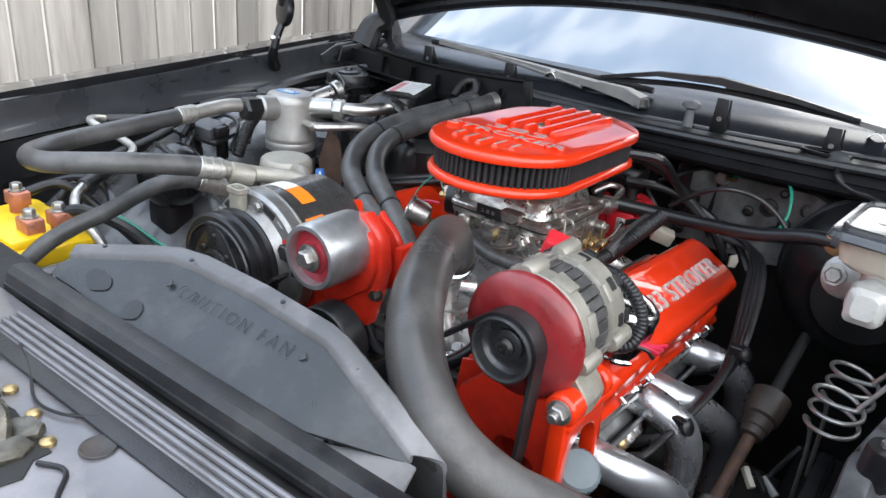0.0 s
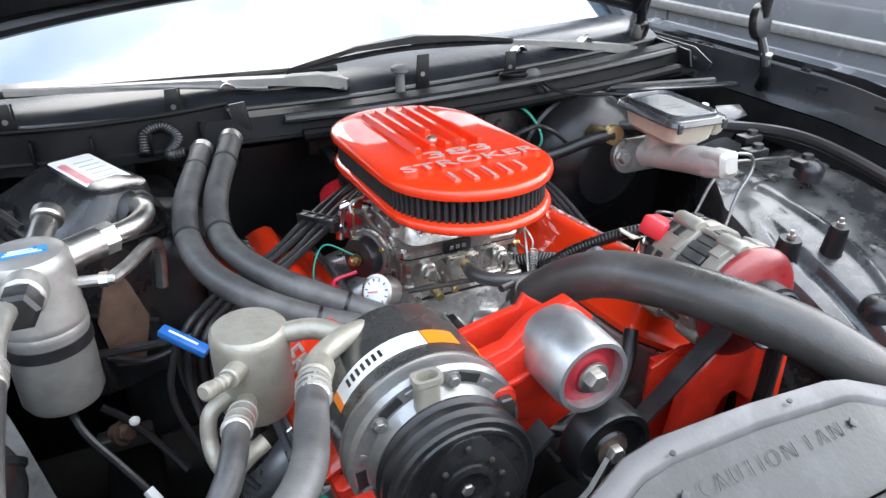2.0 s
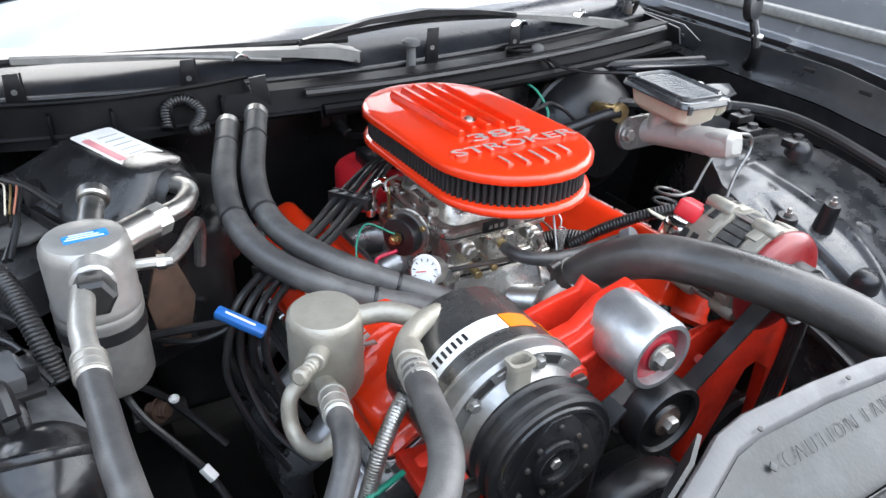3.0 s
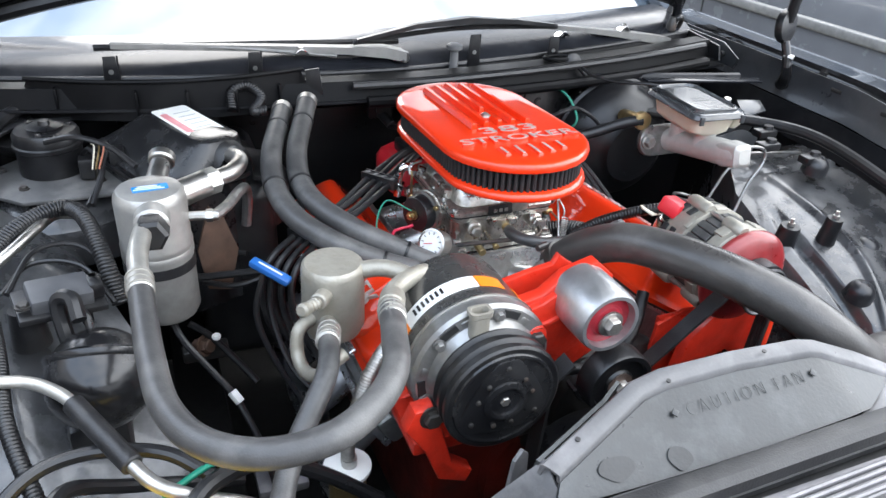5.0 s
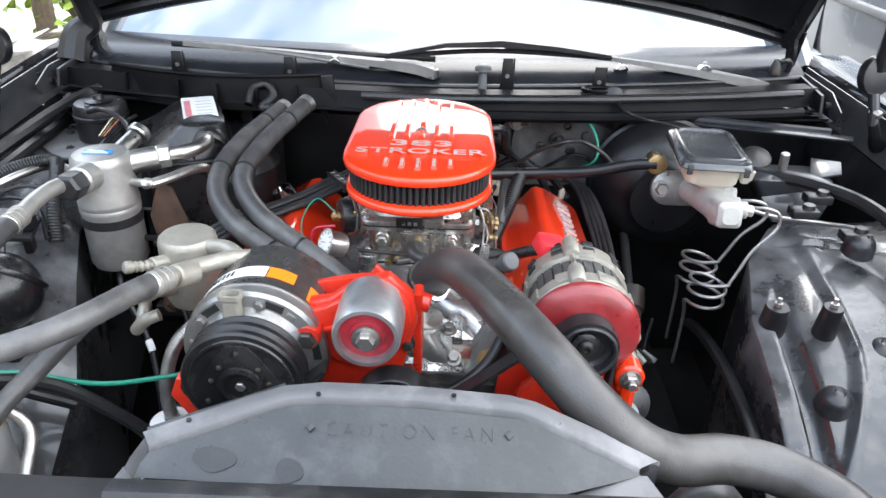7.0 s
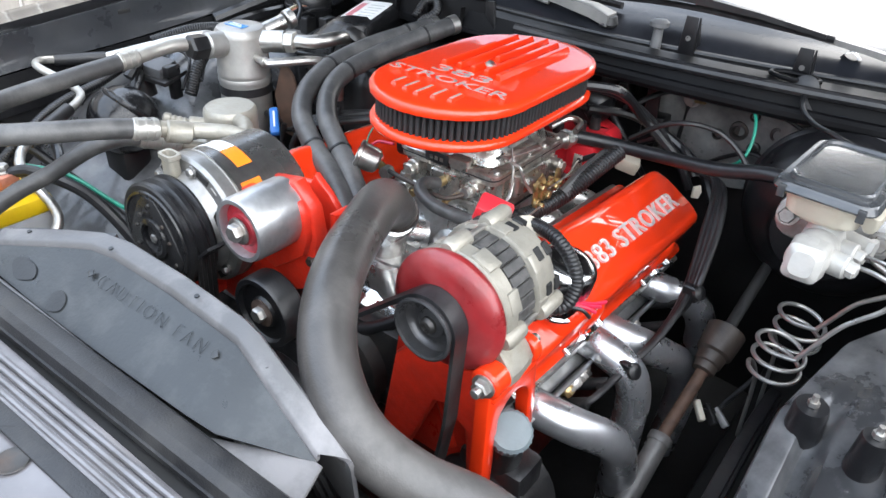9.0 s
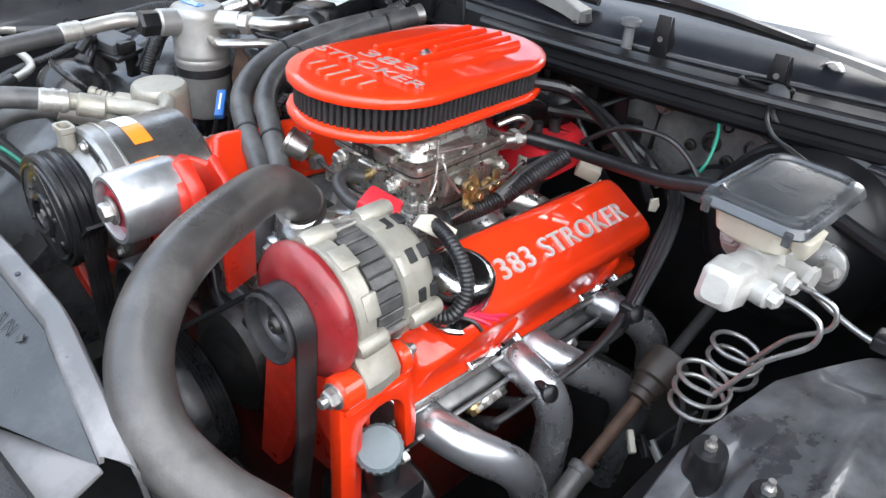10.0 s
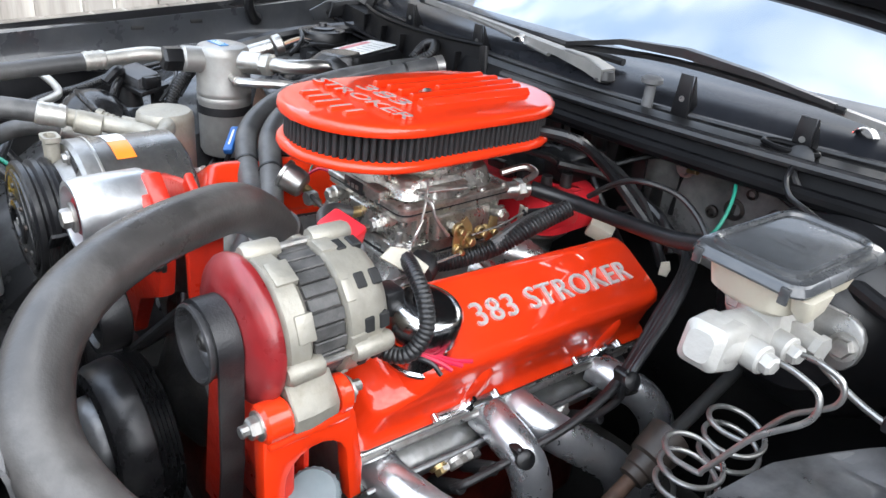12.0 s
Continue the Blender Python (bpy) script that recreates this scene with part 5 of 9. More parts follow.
# throttle linkage on the driver's side
lk = part("throttle_lever", plate([(-0.012, -0.020), (0.008, -0.022), (0.016, -0.006), (0.013, 0.014), (0.004, 0.026), (-0.008, 0.020), (-0.014, 0.002)], 0.0025, axes((0.100, -0.016, 0.862), (0, 1, 0), (0, 0, 1)), 0.0006), BRASS, cb, "gold-plated throttle linkage")
for yy, z, r in ((-0.026, 0.876, 0.0085), (-0.010, 0.860, 0.0100), (0.008, 0.866, 0.0080), (-0.024, 0.850, 0.0065)):
    part("bush", merge(lathe([(r, 0), (r, 0.004), (r * 0.75, 0.005), (r * 0.55, 0.002)], (0.1025, yy, z), (1, 0, 0), 18), rod((0.098, yy, z), (0.114, yy, z), 0.0032, 10), hexbolt((0.1105, yy, z), (1, 0, 0), r * 0.55, 0.004, False)), BRASS, lk)
part("secondary_lever", plate([(-0.008, -0.014), (0.010, -0.010), (0.008, 0.014), (-0.004, 0.018)], 0.0025, axes((0.098, 0.032, 0.862), (0, 1, 0), (0, 0, 1)), 0.0006), BRASS, cb)
part("lever_stop", rod((0.088, 0.032, 0.860), (0.108, 0.032, 0.860), 0.0045, 10), BRASS, cb)
part("cable_bracket", merge(plate([(0, 0), (0.055, 0.004), (0.055, 0.012), (0, 0.010)], 0.002, axes((0.094, 0.030, 0.842), (0.1, 1, 0), (0, 0, 1)), 0.0004), plate([(0, 0), (0.016, 0), (0.014, 0.036), (0.002, 0.036)], 0.002, axes((0.094, 0.082, 0.846), (1, 0.1, 0), (0, 0, 1)), 0.0004)), CARB, cb)
part("throttle_cable", tube([(0.110, -0.010, 0.868), (0.112, 0.04, 0.872), (0.104, 0.085, 0.874), (0.118, 0.14, 0.872)], 0.0013, 8, 4), STEEL, cb)
part("cable_end", rod((0.104, 0.080, 0.874), (0.112, 0.112, 0.873), 0.0042, 10), BLACKPL, cb)
part("pump_rod", tube([(0.082, -0.060, 0.914), (0.096, -0.062, 0.912), (0.101, -0.058, 0.895), (0.104, -0.040, 0.872)], 0.0020, 8, 4), STEEL, cb)
part("pump_arm", plate([(-0.030, -0.004), (0.030, -0.006), (0.032, 0.004), (-0.030, 0.006)], 0.003, axes((0.078, -0.032, 0.915), (0.2, 1, 0), (-1, 0.2, 0)), 0.0006), STEEL, cb)
part("choke_rod", tube([(0.074, -0.050, 0.930), (0.090, -0.066, 0.905), (0.092, -0.078, 0.872), (0.086, -0.096, 0.845)], 0.0015, 8, 5), STEEL, cb)
part("link_rod", tube([(0.112, -0.024, 0.850), (0.110, -0.060, 0.846), (0.098, -0.110, 0.832), (0.090, -0.135, 0.824)], 0.0014, 8, 4), STEEL, cb)
part("return_spring", spring((0.094, -0.092, 0.828), (0.096, -0.090, 0.872), 0.0046, 0.0010, 12), STEEL, cb)
part("spring_hook", tube([(0.096, -0.086, 0.872), (0.098, -0.082, 0.882), (0.094, -0.070, 0.894)], 0.0012, 6, 4), STEEL, cb)
part("rear_fitting", merge(rod((0.056, 0.075, 0.885), (0.072, 0.12, 0.886), 0.011, 14), lathe([(0.0140, 0), (0.0140, 0.010), (0.012, 0.012)], (0.066, 0.102, 0.8858), (0.25, 1, 0), 6), tube([(0.050, 0.090, 0.905), (0.062, 0.118, 0.912), (0.080, 0.120, 0.910), (0.084, 0.098, 0.905)], 0.0042, 10, 5)), ALU, cb, "bright vacuum fitting")

pg = thing("pressure_gauge", (-0.105, -0.12, 0.85), "small white-faced fuel pressure gauge in chrome", "gauge")
gx = Vector((-0.92, -0.62, 0.50)).normalized()
go = Vector((-0.108, -0.108, 0.874))
part("case", lathe([(0.012, -0.014), (0.0160, -0.011), (0.0175, -0.004), (0.0175, 0.012), (0.0195, 0.013), (0.0195, 0.017), (0.0165, 0.018), (0.0165, 0.016)], go, gx, 28), ALU, pg)
part("face", lathe([(0.0165, 0), (0.0165, 0.001)], go + gx * 0.0155, gx, 28), LABELW, pg, "white dial")
GF = Matrix.Translation(go + gx * 0.017) @ frame_from(gx)
for k in range(9):
    part("tick", moved(box((0.0115, -0.0005, 0), (0.0148, 0.0005, 0.0004), 0), GF @ Matrix.Rotation(radians(-40 + 32 * k), 4, "Z")), BLACKPL, pg)
part("needle", moved(box((-0.002, -0.0005, 0.0004), (0.011, 0.0005, 0.0008), 0), GF @ Matrix.Rotation(radians(200), 4, "Z")), LABELR, pg)
part("stem", tube([tuple(go - gx * 0.0), (-0.10, -0.095, 0.862), (-0.09, -0.085, 0.845)], 0.006, 8, 4), BRASS, pg)

# --- front drive: compressor, idlers, alternator, pulleys and brackets ---
CX, CZ = -0.154, 0.866
cp = thing("compressor", (CX, -0.3, 0.78), "black air-conditioning compressor with a ribbed clutch pulley", "compressor")
body = part("body", lathe([(0.05, -0.005), (0.068, 0), (0.0755, 0.006), (0.0755, 0.100), (0.070, 0.106), (0.04, 0.112)], (CX, -0.235, CZ), (0, -1, 0), 48), DRUMM, cp, "dark gunmetal drum")
part("front_head", lathe([(0.0765, 0), (0.0775, 0.004), (0.0775, 0.016), (0.074, 0.020), (0.062, 0.022), (0.056, 0.034), (0.045, 0.036)], (CX, -0.330, CZ), (0, -1, 0), 48), HEADM, cp, "dull aluminium front ring")
part("rim_band", lathe([(0.0768, 0), (0.0785, 0.0005), (0.0785, 0.0025), (0.0768, 0.003)], (CX, -0.3285, CZ), (0, -1, 0), 56), ALU, cp, "bright seam band")
for k in range(6):
    a = radians(20 + 60 * k)
    part("bolt", hexbolt((CX + 0.067 * math.cos(a), -0.353, CZ + 0.067 * math.sin(a)), (0, -1, 0), 0.0050, 0.005), HEADM, cp)
    a += radians(30)
    part("web", moved(box((0.045, -0.006, -0.012), (0.070, 0.006, 0.0), 0.002), Matrix.Translation((CX, -0.352, CZ)) @ Matrix.Rotation(radians(90), 4, "X") @ Matrix.Rotation(a, 4, "Z")), HEADM, cp)
    part("cavity", moved(box((0.060, -0.010, -0.0005), (0.072, 0.010, 0.0012), 0.0004, 1), Matrix.Translation((CX, -0.3505, CZ)) @ Matrix.Rotation(radians(90), 4, "X") @ Matrix.Rotation(a + radians(17), 4, "Z")), INNER, cp, "dark casting pocket")
part("pulley", lathe([(0.050, 0), (0.0615, 0.001), (0.0625, 0.004), (0.0585, 0.007), (0.0585, 0.010), (0.0625, 0.013), (0.0625, 0.018), (0.0585, 0.021), (0.0585, 0.024), (0.0625, 0.027), (0.0625, 0.032), (0.060, 0.034), (0.052, 0.034), (0.050, 0.031), (0.03, 0.031)], (CX, -0.366, CZ), (0, -1, 0), 56), BLACKPL, cp, "black grooved clutch pulley")
hubp = part("clutch_plate", lathe([(0.054, 0), (0.055, 0.002), (0.0540, 0.0040), (0.0515, 0.0045), (0.0495, 0.0035), (0.034, 0.0035), (0.033, 0.0050), (0.024, 0.0050), (0.0225, 0.0062), (0.0185, 0.0068), (0.0155, 0.0062), (0.0145, 0.0015), (0.0115, 0.0015), (0.0105, 0.0055), (0.006, 0.0055)], (CX, -0.398, CZ), (0, -1, 0), 48), BLACKGLOSS2, cp, "glossy black clutch plate", 20)
tri_ = []
for k in range(3):
    for j in range(9):
        b = radians(120 * k + 78 + 3 * j)
        tri_.append((0.0500 * math.cos(b), 0.0500 * math.sin(b)))
    b0, b1 = radians(120 * k + 78 + 24), radians(120 * k + 198)
    for j in range(1, 6):
        q = Vector((0.0500 * math.cos(b0), 0.0500 * math.sin(b0))).lerp(Vector((0.0500 * math.cos(b1), 0.0500 * math.sin(b1))), j / 6)
        tri_.append(tuple(q * (1 + 0.14 * math.sin(math.pi * j / 6))))
part("spring_plate", plate(tri_, 0.0022, Matrix.Translation((CX, -0.4010, CZ)) @ Matrix.Rotation(radians(90), 4, "X"), 0.0008), BLACKGLOSS2, hubp, "rounded three-cornered spring plate")
part("hub_ring", lathe([(0.0240, 0), (0.0235, 0.0025), (0.0190, 0.0040), (0.0160, 0.0030), (0.0150, -0.002), (0.0140, -0.002)], (CX, -0.4030, CZ), (0, -1, 0), 36), BLACKGLOSS2, hubp)
for k in range(3):
    a = radians(120 * k + 90)
    for rr, da in ((0.0405, 0), (0.0300, 40), (0.0300, 78)):
        b = a + radians(da)
        part("rivet", lathe([(0.0028, 0), (0.0026, 0.0018), (0.0012, 0.0026)], (CX + rr * math.cos(b), -0.4032, CZ + rr * math.sin(b)), (0, -1, 0), 10), DARKSTEEL, hubp)
part("hub_nut", merge(hexbolt((CX, -0.4005, CZ), (0, -1, 0), 0.0055, 0.005, False)), STEEL, hubp)
part("clutch_connector", merge(loft([[Vector((CX - 0.014 + x, -0.360 + yy, z)) for x, yy in rrect(w, l, 0.005)] for w, l, z in ((0.020, 0.014, CZ + 0.052), (0.020, 0.014, CZ + 0.076), (0.024, 0.017, CZ + 0.078), (0.024, 0.017, CZ + 0.083), (0.018, 0.011, CZ + 0.083), (0.016, 0.009, CZ + 0.074))])), CASTW, cp, "pale oval connector tower")


def band(a0, a1, y0, y1, r, mat_, nm, lab, parent):
    part(nm, surface(lambda u, v: (CX + r * math.cos(u), v, CZ + r * math.sin(u)), radians(a0), radians(a1), y0, y1, 14, 1, 0.0006), mat_, parent, lab)


band(84, 150, -0.312, -0.292, 0.0766, LABELW, "label", "white paper label", cp)
band(60, 83, -0.312, -0.292, 0.0766, LABELO, "label", "orange label end", cp)
band(150, 156, -0.312, -0.292, 0.0766, LABELO, "label", "orange label end", cp)
band(28, 46, -0.322, -0.296, 0.0766, LABELO, "label", "orange sticker", cp)
for k in range(7):
    band(112 + 4.4 * k, 114.2 + 4.4 * k, -0.306, -0.297, 0.0772, BLACKPL, "print_bar", "", cp)

# smooth idler and its orange carrier
ib = thing("accessory_bracket", (-0.08, -0.32, 0.70), "cast orange accessory bracket carrying the compressor and idler", "bracket")
pl = [(-0.235, -0.045), (-0.19, -0.05), (-0.165, -0.115), (-0.09, -0.13), (-0.055, -0.07), (0.0, -0.04), (0.018, 0.03), (0.012, 0.064), (-0.012, 0.086), (-0.05, 0.076), (-0.075, 0.055), (-0.10, 0.05), (-0.16, -0.02)]
part("plate", plate(pl, 0.018, axes((0, -0.306, 0.868), (1, 0, 0), (0, 0, 1)), 0.004), REDC, ib)
part("idler_arm", plate([(-0.116, 0.022), (-0.112, 0.002), (-0.088, -0.008), (-0.072, -0.030), (-0.045, -0.040), (-0.02, -0.022), (0.004, -0.004), (0.012, 0.020), (0.010, 0.044), (0.0, 0.058), (-0.020, 0.068), (-0.034, 0.071), (-0.042, 0.066), (-0.056, 0.050), (-0.078, 0.038), (-0.100, 0.032)], 0.014, axes((0, -0.318, 0.880), (1, 0, 0), (0, 0, 1)), 0.003), REDC, ib)
part("crest_plate", plate([(-0.118, 0.036), (-0.100, 0.048), (-0.064, 0.056), (-0.038, 0.060), (-0.031, 0.072), (-0.025, 0.066), (-0.010, 0.055), (0.010, 0.030), (0.012, -0.01), (-0.06, -0.03), (-0.10, 0.0)], 0.010, axes((0, -0.268, 0.868), (1, 0, 0), (0, 0, 1)), 0.003), REDC, ib)
part("rib", plate([(-0.100, 0.0), (-0.070, 0.006), (-0.030, 0.020), (-0.030, 0.026), (-0.072, 0.012), (-0.100, 0.006)], 0.010, axes((0, -0.326, 0.884), (1, 0, 0), (0, 0, 1)), 0.002), REDC, ib)
part("bolt_boss", lathe([(0.015, 0), (0.0145, 0.028), (0.013, 0.031)], (-0.096, -0.322, 0.892), (0, -1, 0), 20), REDC, ib)
part("side_wall", plate([(-0.300, -0.06), (-0.265, -0.05), (-0.262, 0.035), (-0.275, 0.050), (-0.300, 0.050)], 0.010, axes((0.012, 0, 0.868), (0, 1, 0), (0, 0, 1)), 0.003), REDC, ib)
part("side_boss", rod((0.010, -0.285, 0.905), (0.030, -0.287, 0.900), 0.011, 14), REDC, ib)
part("web", box((-0.225, -0.345, 0.755), (-0.15, -0.24, 0.775), 0.005), REDC, ib)
part("lower_strap", plate([(-0.244, -0.045), (-0.235, -0.022), (-0.215, -0.02), (-0.205, -0.05), (-0.19, -0.105), (-0.165, -0.125), (-0.172, -0.140), (-0.205, -0.125), (-0.222, -0.08)], 0.02, axes((0, -0.352, 0.868), (1, 0, 0), (0, 0, 1)), 0.003), REDC, ib)
for p, r in (((-0.096, -0.352, 0.892), 0.010), ((-0.217, -0.372, 0.836), 0.010), ((-0.19, -0.325, 0.75), 0.008), ((0.008, -0.320, 0.868), 0.006)):
    part("bolt", hexbolt(p, (0, -1, 0), r, 0.008), DARKSTEEL, ib)
IX, IZ = -0.029, 0.917
idl = thing("smooth_idler", (IX, -0.34, 0.88), "bare aluminium smooth idler pulley with a red centre", "pulley")
part("drum", lathe([(0.029, 0), (0.0342, 0.001), (0.0352, 0.004), (0.0356, 0.036), (0.0350, 0.062), (0.0333, 0.068), (0.0290, 0.068), (0.0275, 0.057), (0.020, 0.057)], (IX, -0.316, IZ), (0, -1, 0), 48), BRUSHED, idl)
part("centre", lathe([(0.0280, 0), (0.0280, 0.001), (0.019, 0.0025), (0.017, 0.006), (0.010, 0.006)], (IX, -0.3735, IZ), (0, -1, 0), 36), IDLERRED, idl, "red painted centre disc")
part("bolt", merge(lathe([(0.0145, 0), (0.0145, 0.002)], (IX, -0.382, IZ), (0, -1, 0), 24), hexbolt((IX, -0.384, IZ), (0, -1, 0), 0.0095, 0.009)), STEEL, idl)


def grooved_pulley(nm, at, r, w, label, mat_=BLACKPL, ribs=5):
    t = thing(nm, (at[0], at[1], at[2] - r), label, "pulley")
    prof = [(r * 0.5, 0), (r, 0.001)]
    for k in range(ribs):
        prof += [(r, 0.003 + (w - 0.006) * k / ribs), (r - 0.0025, 0.003 + (w - 0.006) * (k + 0.5) / ribs)]
    prof += [(r, w - 0.003), (r + 0.001, w - 0.001), (r - 0.004, w), (r - 0.006, w - 0.008), (r * 0.42, w - 0.010), (r * 0.40, w - 0.002), (r * 0.2, w - 0.002)]
    part("rim", lathe(prof, at, (0, -1, 0), 44), mat_, t)
    part("bolt", hexbolt((at[0], at[1] - w + 0.002, at[2]), (0, -1, 0), 0.009, 0.007), STEEL, t)
    return t


lid_ = thing("lower_idler", (-0.002, -0.36, 0.79), "smooth black idler pulley with a brown-stained bolt seat", "pulley")
part("drum", lathe([(0.020, 0), (0.039, 0.001), (0.0405, 0.003), (0.0405, 0.026), (0.039, 0.029), (0.034, 0.029), (0.032, 0.024), (0.018, 0.023), (0.016, 0.026), (0.006, 0.026)], (-0.002, -0.360, 0.831), (0, -1, 0), 44), BLACKPL, lid_)
part("bolt_seat", lathe([(0.0155, 0), (0.0155, 0.0015)], (-0.002, -0.386, 0.831), (0, -1, 0), 24), SEATM, lid_, "brown-stained washer")
part("bolt", hexbolt((-0.002, -0.3875, 0.831), (0, -1, 0), 0.0085, 0.008, False), STEEL, lid_)
wpp = thing("water_pump_pulley", (-0.008, -0.36, 0.59), "large black water pump pulley with domed hub and ribs", "pulley")
prof = [(0.03, 0), (0.083, 0.0)]
for k in range(5):
    prof += [(0.0850, 0.0015 + 0.0042 * k), (0.0808, 0.0036 + 0.0042 * k)]
prof += [(0.0850, 0.024), (0.0845, 0.036), (0.0815, 0.050), (0.0760, 0.057), (0.0660, 0.060), (0.0560, 0.057), (0.0520, 0.054)]
part("rim", lathe(prof, (-0.008, -0.338, 0.672), (0, -1, 0), 56), PUMPPUL, wpp, "", 30)
part("hub", lathe([(0.053, 0.0), (0.0520, 0.010), (0.0480, 0.020), (0.0400, 0.026), (0.0320, 0.028), (0.012, 0.028)], (-0.008, -0.391, 0.672), (0, -1, 0), 44), HUBM, wpp, "worn grey domed hub")
for k in range(4):
    a = radians(45 + 90 * k)
    part("bolt", hexbolt((-0.008 + 0.023 * math.cos(a), -0.4185, 0.672 + 0.023 * math.sin(a)), (0, -1, 0), 0.0065, 0.006), STEEL, wpp)
grooved_pulley("crank_pulley", (0.0, -0.345, 0.56), 0.085, 0.05, "black crankshaft pulley low in front of the block")
wp = thing("water_pump", (0.03, -0.30, 0.66), "grimy black water pump housing behind the pulleys", "pump")
part("housing", merge(lathe([(0.06, 0), (0.07, 0.01), (0.06, 0.04), (0.03, 0.06)], (0.03, -0.275, 0.73), (0, -1, 0), 32), box((-0.06, -0.30, 0.66), (0.12, -0.27, 0.80), 0.014)), GRIME, wp)
for s in (-1, 1):
    part("leg", tube([(0.03, -0.29, 0.73), (0.03 + s * 0.06, -0.285, 0.71), (0.03 + s * 0.10, -0.275, 0.70)], 0.022, 12, 4), GRIME, wp)

# alternator
AX, AZ = 0.194, 0.902
al = thing("alternator", (AX, -0.27, 0.83), "cast aluminium alternator with a faded red cooling fan", "alternator")
part("front_housing", lathe([(0.040, 0), (0.052, 0.001), (0.0580, 0.006), (0.0580, 0.022), (0.054, 0.025)], (AX, -0.300, AZ), (0, -1, 0), 48), CASTW, al)
part("stator", lathe([(0.0515, 0), (0.0515, 0.032)], (AX, -0.270, AZ), (0, -1, 0), 48), DARKSTEEL, al, "dark laminated stator ring")
for k in range(30):
    a = radians(12 * k)
    part("lamination", moved(box((0.049, -0.0050, 0.001 + 0.0015 * (k % 2)), (0.0548, 0.0050, 0.029), 0.0008, 1), Matrix.Translation((AX, -0.271, AZ)) @ Matrix.Rotation(radians(90), 4, "X") @ Matrix.Rotation(a, 4, "Z")), STATOR, al)
rear = part("rear_housing", lathe([(0.03, 0), (0.044, 0.003), (0.052, 0.010), (0.0570, 0.018), (0.0580, 0.046), (0.054, 0.048)], (AX, -0.224, AZ), (0, -1, 0), 48), CASTW, al)
for k in range(10):
    a = radians(36 * k + 8)
    for dz in (0.011, 0.025):
        part("vent", moved(box((0.046, -0.0065, dz), (0.0588, 0.0065, dz + 0.009), 0.001, 1), Matrix.Translation((AX, -0.224, AZ)) @ Matrix.Rotation(radians(90), 4, "X") @ Matrix.Rotation(a, 4, "Z")), INNER, rear)
for k, a in enumerate((-12, 100, 215, 282)):
    a = radians(a)
    c = (AX + 0.057 * math.cos(a), 0, AZ + 0.057 * math.sin(a))
    part("lug", merge(lathe([(0.008, 0), (0.009, 0.003), (0.0095, 0.026), (0.007, 0.030)], (c[0], -0.296, c[2]), (0, -1, 0), 12)), CASTW, al)
    part("rear_lug", lathe([(0.007, 0), (0.009, 0.004), (0.0095, 0.032), (0.008, 0.036)], (c[0], -0.232, c[2]), (0, -1, 0), 12), CASTW, al)
    part("through_bolt", rod((c[0], -0.235, c[2]), (c[0], -0.31, c[2]), 0.003, 8), STEEL, al)
for k in range(8):
    a = radians(45 * k + 22)
    part("housing_block", moved(box((0.050, -0.011, 0.001), (0.0592, 0.011, 0.016 + 0.004 * (k % 2)), 0.0015), Matrix.Translation((AX, -0.300, AZ)) @ Matrix.Rotation(radians(90), 4, "X") @ Matrix.Rotation(a, 4, "Z")), CASTW, al)
    part("rear_block", moved(box((0.050, -0.009, 0.038 - 0.006 * (k % 2)), (0.0590, 0.009, 0.047), 0.0012), Matrix.Translation((AX, -0.224, AZ)) @ Matrix.Rotation(radians(90), 4, "X") @ Matrix.Rotation(a + 0.3, 4, "Z")), CASTW, rear)
fan = part("fan", lathe([(0.030, 0), (0.054, 0.0), (0.0590, 0.0015), (0.0605, 0.005), (0.0600, 0.009), (0.0570, 0.013), (0.0510, 0.0165), (0.044, 0.0185), (0.036, 0.020), (0.02, 0.020)], (AX, -0.325, AZ), (0, -1, 0), 56), FANRED, al, "faded red fan disc")
part("pulley", lathe([(0.020, 0), (0.0300, 0.001), (0.0310, 0.003), (0.0290, 0.006), (0.0290, 0.024), (0.0310, 0.027), (0.0310, 0.029), (0.0290, 0.030), (0.0270, 0.0285), (0.0265, 0.018), (0.0225, 0.015), (0.0215, 0.012), (0.0150, 0.012), (0.0140, 0.016), (0.0105, 0.018), (0.0060, 0.018)], (AX, -0.341, AZ), (0, -1, 0), 44), PULLEYM, al, "dark steel multi-groove pulley")
part("nut", lathe([(0.0085, 0), (0.0085, 0.004), (0.0060, 0.007), (0.0035, 0.0075), (0.0030, 0.004)], (AX, -0.358, AZ), (0, -1, 0), 20), DARKSTEEL, al, "dark shaft nut")
part("foot", loft([[Vector((AX + 0.052 + a * w, yy, AZ - 0.048 + b * w)) for a, b in ((-0.020, 0.024), (-0.004, 0.030), (0.010, 0.014), (0.017, 0.002), (0.016, -0.010), (0.004, -0.018), (-0.012, -0.014), (-0.020, 0.0))] for yy, w in ((-0.3245, 0.90), (-0.323, 0.98), (-0.310, 1.02), (-0.296, 0.92), (-0.286, 0.86), (-0.2845, 0.80))]), CASTW, al, "", 30)
part("terminal_boot", moved(box((-0.022, -0.018, -0.012), (0.022, 0.018, 0.014), 0.005), Matrix.Translation((0.165, -0.225, 0.945)) @ Euler((0.2, 0.3, 0.4)).to_matrix().to_4x4() @ Matrix.Scale(0.8, 4)), LABELR, al, "red rubber terminal boot")
ab = thing("alternator_bracket", (0.21, -0.32, 0.66), "cast orange alternator bracket bolted to the head", "bracket")
